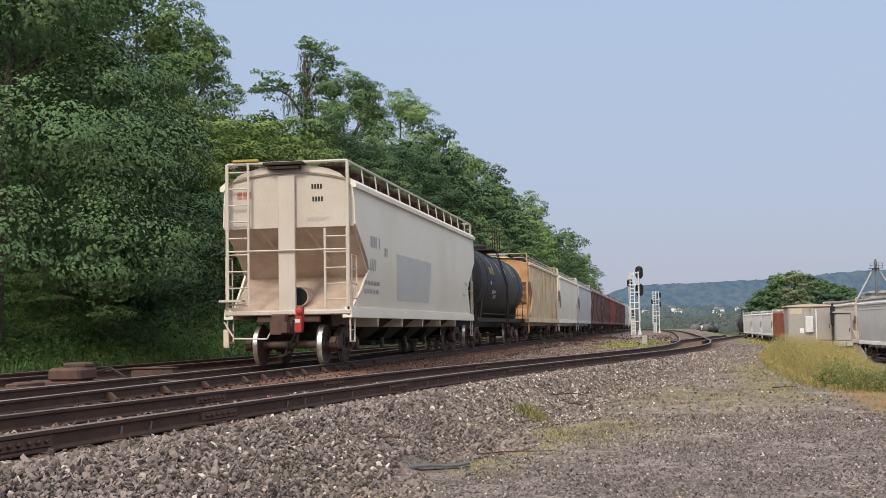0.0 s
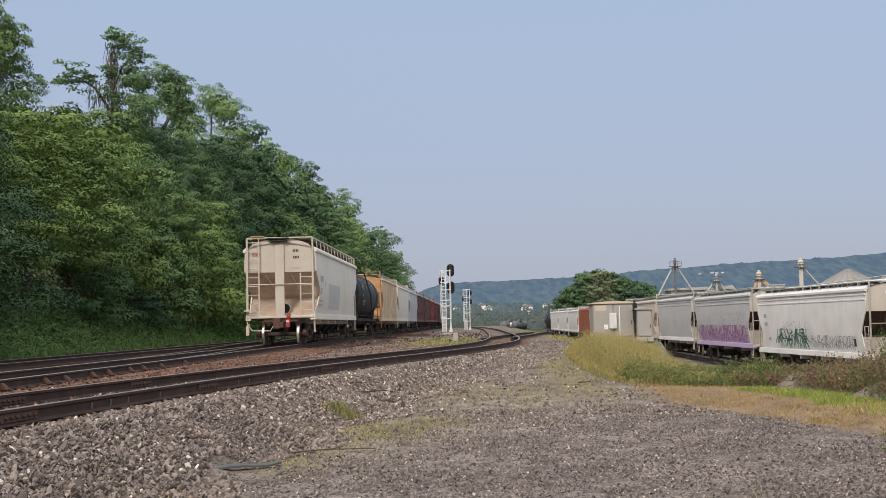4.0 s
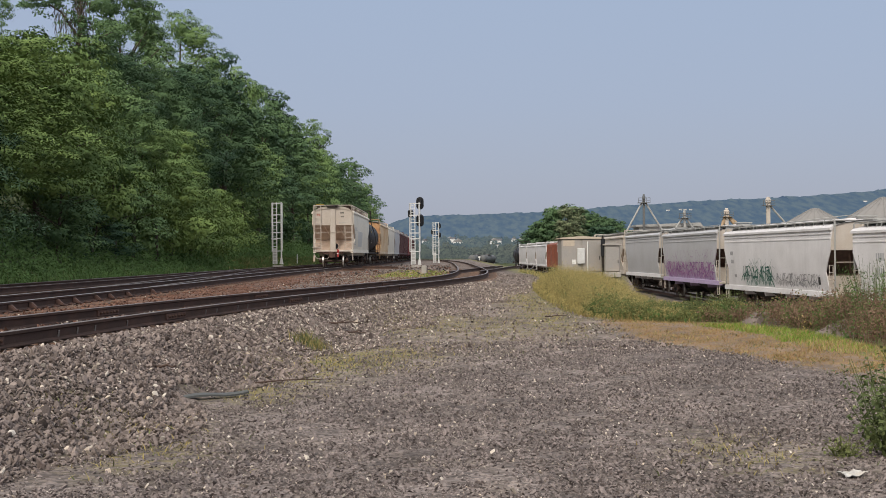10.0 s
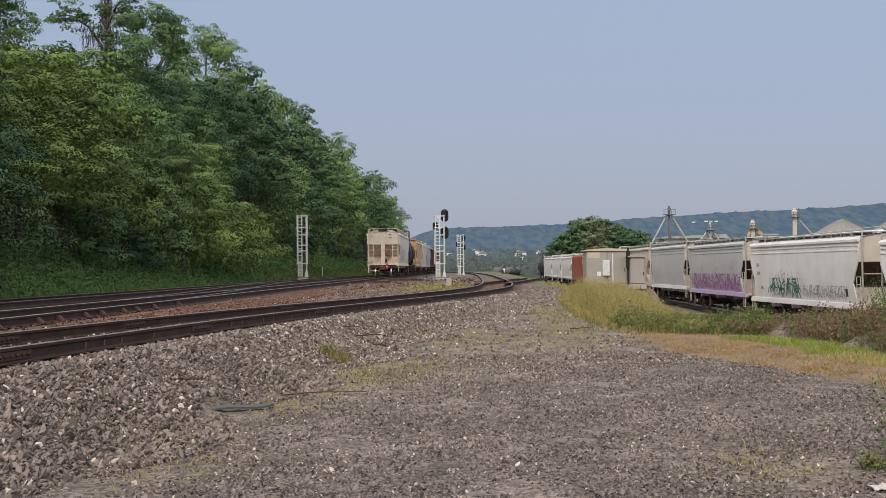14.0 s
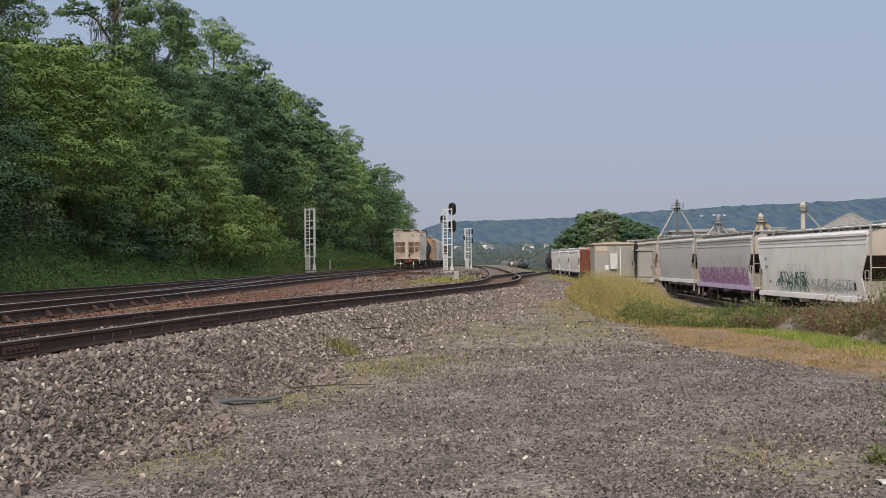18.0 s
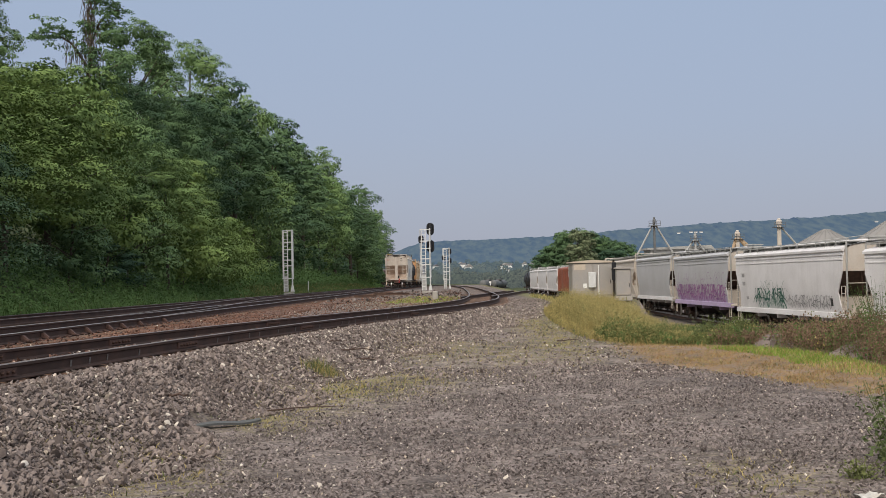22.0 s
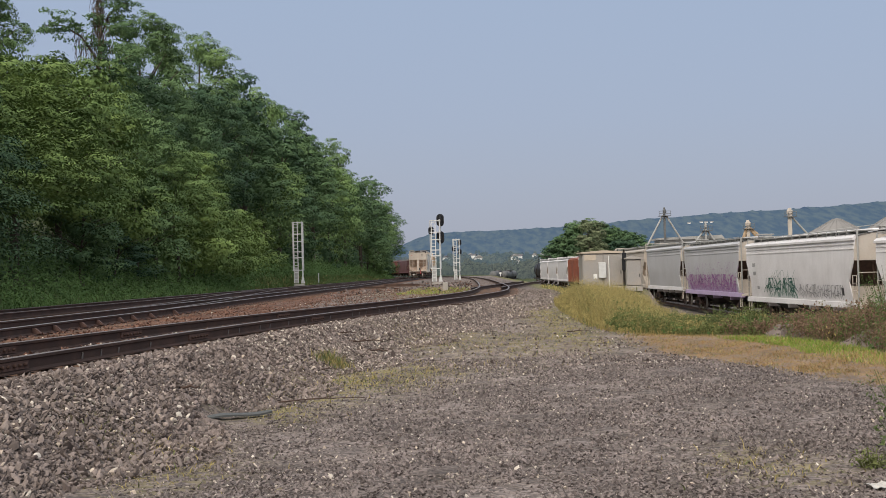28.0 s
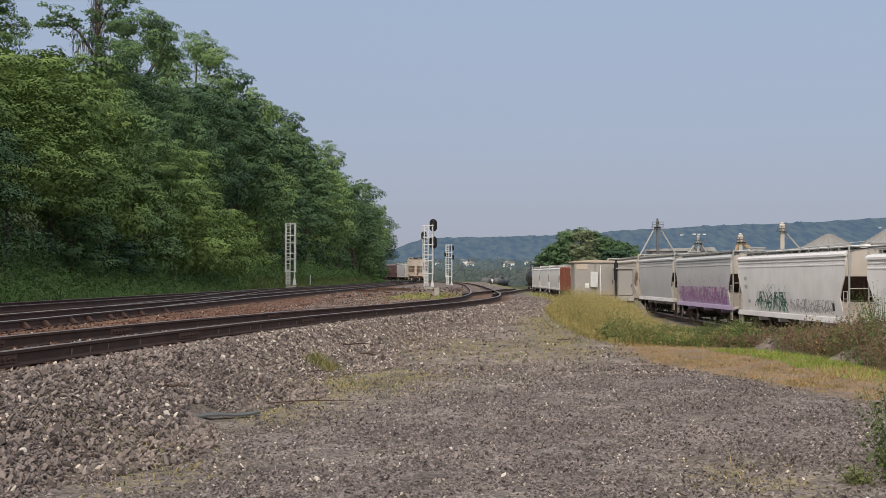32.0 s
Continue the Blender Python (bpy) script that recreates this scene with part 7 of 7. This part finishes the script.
part("roof", Shape().prism([(-8.5, 7.0), (6.5, 8.6), (6.5, 10.9), (4.2, 10.3), (-8.5, 7.3)], "y", -4.4, 4.4), ROOFGREY, hp)


# ---- distance: woods, houses, hills ----
def slope_woods():
    """Crowns on the valley side, between and before its houses."""
    n, per = 1300, 34
    y = RNG.uniform(980, 1585, n)
    x = RNG.uniform(-0.10, 0.36, n) * y
    crest = EYE + np.tan(np.radians(np.interp(np.degrees(np.arctan2(x, 1600)), [-6, -2, 0.5, 2.5, 4.5, 8, 14, 40], [0.62, 0.74, 0.80, 0.76, 0.84, 0.95, 1.0, 1.0]))) * 1600
    z = -8 + (crest + 8) * ((y - 900) / 700) ** 1.15
    rad = RNG.uniform(2.4, 4.6, n)
    d = RNG.normal(0, 1, (n, per, 3)) + np.array([0, -0.5, 0.6])
    d /= np.linalg.norm(d, axis=2, keepdims=True)
    q = (np.stack([x, y, z + 0.5 * rad], 1)[:, None] + d * (rad[:, None] * RNG.uniform(0.7, 1.1, (n, per)))[:, :, None]).reshape(-1, 3)
    d = d.reshape(-1, 3)
    v, f = leaves_at(q, 2.5 * d, RNG.uniform(1.8, 3.4, len(q)))
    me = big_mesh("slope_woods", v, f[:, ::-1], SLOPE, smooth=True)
    me.normals_split_custom_set_from_vertices(np.repeat(d, 4, axis=0).tolist())
    tagged(new("slope_woods", me), "hazy trees on the far valley side", "woods", kind="stuff")


def far_woods():
    """Crowns of the valley, each a cloud of leaves."""
    n, per = 1300, 110
    y = 430 + 330 * RNG.random(n) ** 0.8
    x = RNG.uniform(-0.17, 0.42, n) * y
    top = 3.2 + 3.2 * wavy(x, y, 0.035, 2.0) + 1.5 * RNG.normal(0, 1, n) + (y - 430) * 0.004
    rad = RNG.uniform(2.2, 4.6, n)
    d = RNG.normal(0, 1, (n, per, 3)) + np.array([0, -0.5, 0.6])
    d /= np.linalg.norm(d, axis=2, keepdims=True)
    q = np.stack([x, y, top - rad], 1)[:, None] + d * (rad[:, None] * RNG.uniform(0.7, 1.1, (n, per)))[:, :, None]
    q[:, :, 2] -= (RNG.random((n, per)) < 0.35) * RNG.uniform(0, 7, (n, per))
    q, d = q.reshape(-1, 3), d.reshape(-1, 3)
    v, f = leaves_at(q, 2.5 * d, RNG.uniform(0.7, 1.5, len(q)))
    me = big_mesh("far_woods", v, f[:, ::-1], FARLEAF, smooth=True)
    me.normals_split_custom_set_from_vertices(np.repeat(d, 4, axis=0).tolist())
    tagged(new("far_woods", me), "hazy green woods in the valley", "woods", kind="stuff")


def painted_haze_mat(name, a, c, haze, amount, scale):
    """Distance: leaf colours mixed with a glow that paints the haze onto the surface."""
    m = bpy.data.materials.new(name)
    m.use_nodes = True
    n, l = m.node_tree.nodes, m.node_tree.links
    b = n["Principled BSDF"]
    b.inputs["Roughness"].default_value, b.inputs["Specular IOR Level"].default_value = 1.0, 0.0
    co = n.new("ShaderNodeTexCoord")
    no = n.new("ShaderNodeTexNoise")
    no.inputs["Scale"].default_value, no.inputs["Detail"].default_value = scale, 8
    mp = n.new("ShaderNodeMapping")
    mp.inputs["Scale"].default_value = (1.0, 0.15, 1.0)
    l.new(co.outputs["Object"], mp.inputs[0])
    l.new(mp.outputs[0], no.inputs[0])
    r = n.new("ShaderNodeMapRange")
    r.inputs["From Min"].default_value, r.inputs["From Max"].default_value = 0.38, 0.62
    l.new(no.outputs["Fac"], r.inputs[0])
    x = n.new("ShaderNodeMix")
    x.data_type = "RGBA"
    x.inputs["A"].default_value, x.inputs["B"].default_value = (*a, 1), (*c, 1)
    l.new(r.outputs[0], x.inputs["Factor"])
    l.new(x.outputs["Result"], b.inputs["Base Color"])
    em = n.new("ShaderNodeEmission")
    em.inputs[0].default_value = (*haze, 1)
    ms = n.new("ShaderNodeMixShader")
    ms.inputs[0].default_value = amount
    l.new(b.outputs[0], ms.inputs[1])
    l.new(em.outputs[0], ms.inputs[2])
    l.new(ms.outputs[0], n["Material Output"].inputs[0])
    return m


# haze painted in as emission, stronger the farther off the woods stand
FARLEAF = painted_haze_mat("hazy_valley_woods", (0.040, 0.064, 0.040), (0.085, 0.088, 0.060), (0.20, 0.245, 0.28), 0.27, 0.014)
SLOPE = painted_haze_mat("hazy_slope", (0.028, 0.050, 0.030), (0.095, 0.105, 0.060), (0.16, 0.215, 0.275), 0.46, 0.05)
HILL = painted_haze_mat("hazy_hill", (0.020, 0.038, 0.024), (0.100, 0.120, 0.06), (0.126, 0.190, 0.305), 0.66, 0.075)
far_woods()


def hill(name, y, pts, step, mat_, seed, label):
    """A wooded ridge: a rolling sheet whose crest follows the angles (bearing, height) seen from the lot."""
    az = [p[0] for p in pts]
    el = [p[1] for p in pts]
    xs = np.arange(math.tan(radians(az[0])) * y, math.tan(radians(az[-1])) * y, step)
    rows = []
    n = 46
    for k in range(n):
        u = k / (n - 1)
        yy = y - 700 * (1 - u)
        zc = EYE + np.tan(np.radians(np.interp(np.degrees(np.arctan2(xs, y)), az, el))) * np.hypot(xs, y)
        zz = -8 + (zc + 8) * (u ** 1.15) + 0.2 * wavy(xs, yy + 0 * xs, 0.006, seed) * u * (1 - u) * 4
        tops = RNG.gamma(2.0, 1.1, len(xs)).clip(0, 5) * np.clip(0.6 + 0.5 * wavy(xs, yy + 0 * xs, 0.02, seed), 0.2, 1.2)
        tops = 0.7 * tops + 0.15 * np.roll(tops, 1) + 0.15 * np.roll(tops, -1)
        rows.append(np.stack([xs + RNG.normal(0, step * 0.3, len(xs)), yy + RNG.normal(0, 4.0, len(xs)), zz + (tops - 2.0) * (0.04 + 1.2 * u ** 14)], 1))
    v = np.concatenate(rows)
    w = len(xs)
    i, j = np.meshgrid(np.arange(n - 1), np.arange(w - 1), indexing="ij")
    q = (i * w + j).ravel()
    me = big_mesh(name, v, np.stack([q, q + 1, q + w + 1, q + w], 1), mat_)
    return tagged(new(name, me), label, "hill", kind="structure")


hill("backdrop_hill", 2600, [(-40, 1.0), (-12, 1.0), (-6, 0.9), (-3.4, 1.1), (-2.6, 1.5), (-1.65, 1.85), (0.43, 1.92), (3.0, 1.97), (5.6, 2.05), (8.2, 2.25), (10.7, 2.38), (13.2, 2.48), (15.7, 2.52), (18, 2.66), (22, 2.8), (40, 2.6)], 5.5, HILL, 1.0, "long wooded hill far off with blue haze painted in")


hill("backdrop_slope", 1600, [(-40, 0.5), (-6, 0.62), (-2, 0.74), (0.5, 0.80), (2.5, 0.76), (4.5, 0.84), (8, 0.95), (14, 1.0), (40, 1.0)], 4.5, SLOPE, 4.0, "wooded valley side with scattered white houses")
slope_woods()


def house(x, y, z, w, d, h, rz, wall, roof, label):
    hs = thing("house", label, "house", "far houses", at=pose(x, y, z, 0, 0, rz))
    part("wall", Shape().box(0, 0, h / 2, w, d, h), wall, hs)
    part("roof", Shape().prism([(-w / 2 - 0.4, h), (w / 2 + 0.4, h), (0, h + w * 0.36)], "y", -d / 2 - 0.4, d / 2 + 0.4), roof, hs)
    for k in (-0.28, 0.28):
        wn_ = part("window", Shape().box(w * k, -d / 2 - 0.03, h * 0.6, 1.0, 0.08, 1.4), DARKROOF, hs)
    return hs


for bearing, dist, w, d, h, rz, roof in ((0.62, 1395, 10, 7, 4.5, 12, ROOFGREY), (0.38, 1460, 5, 6, 5.5, 70, DARKROOF), (0.25, 1500, 5, 5, 5, 20, ROOFGREY), (2.28, 1390, 8, 7, 6.0, 15, ROOFGREY), (2.50, 1400, 6, 6, 5.5, 80, DARKROOF), (2.42, 1300, 3, 3, 4.5, 10, ROOFGREY),
                                         (3.18, 1470, 5, 5, 4, 15, ROOFGREY), (3.55, 1465, 5, 5, 3.6, 75, ROOFGREY), (-0.9, 1440, 6, 6, 4.5, 20, DARKROOF)):
    u = (dist - 900) / 700
    crest = EYE + math.tan(radians(0.79)) * 1600
    house(math.tan(radians(bearing)) * dist, dist, -8 + (crest + 8) * u ** 1.15 + 0.6, w, d, 0.8 * h, rz, WHITEWALL, roof, "white house among the valley trees")
HOUSEHILL = [(10.2, 2.05), (10.75, 2.08), (10.95, 2.07), (11.2, 2.07), (18.7, 2.3), (17.6, 2.15)]
for a, e in HOUSEHILL:
    yy = 2480
    house(math.tan(radians(a)) * yy, yy, EYE + math.tan(radians(e)) * yy / math.cos(radians(a)) - 4, 3.4, 6.5, 1.6, 80, WHITEWALL, ROOFGREY, "white house on the far hillside")
for x, y, hgt in ((40.5, 470, 12), (33.5, 420, 8.5), (-10.2, 300, 6.0)):
    up = thing("utility_pole", "thin grey utility pole far off", "pole", "utility poles", at=pose(x, y, float(ground_z(x, y))))
    part("pole", Shape().tube([(0, 0, -0.3), (0, 0, hgt)], 0.16, 8, 0.1), CONCRETE, up)
    part("cross_arm", Shape().box(0, 0, hgt - 0.5, 2.0, 0.12, 0.14), CONCRETE, up)


# ---- what moves: the train rolls away along the main track ----
SPEED, START = 6.65, 27.35      # metres a second; the last car's rear end at the start


def on_line(s):
    """The place on the main track that lies s metres along it; it starts to bend at 262 m."""
    y = s - max(0.0, s - 262) ** 3 / (6 * 350.0 ** 2)
    return float(main_x(y)), y


def motions():
    ticks = list(range(0, 33))
    back = 0.0
    for car, L in CARS:
        rows = []
        for t in ticks:
            s = START + SPEED * t + back
            (x0, y0), (x1, y1) = on_line(s + 1.95), on_line(s + L - 1.95)
            rows.append((t, pose((x0 + x1) / 2, (y0 + y1) / 2, RAIL, 0, 0, math.degrees(-math.atan2(x1 - x0, y1 - y0)))))
        walk(car, rows)
        back += L + 1.5
    step = math.degrees(SPEED * 0.1 / WR)
    for ws, k in SPINNING:
        walk(ws, [(i / 10, pose(0, k, WR) @ pose(0, 0, 0, -step * i)) for i in range(0, 321)])


motions()
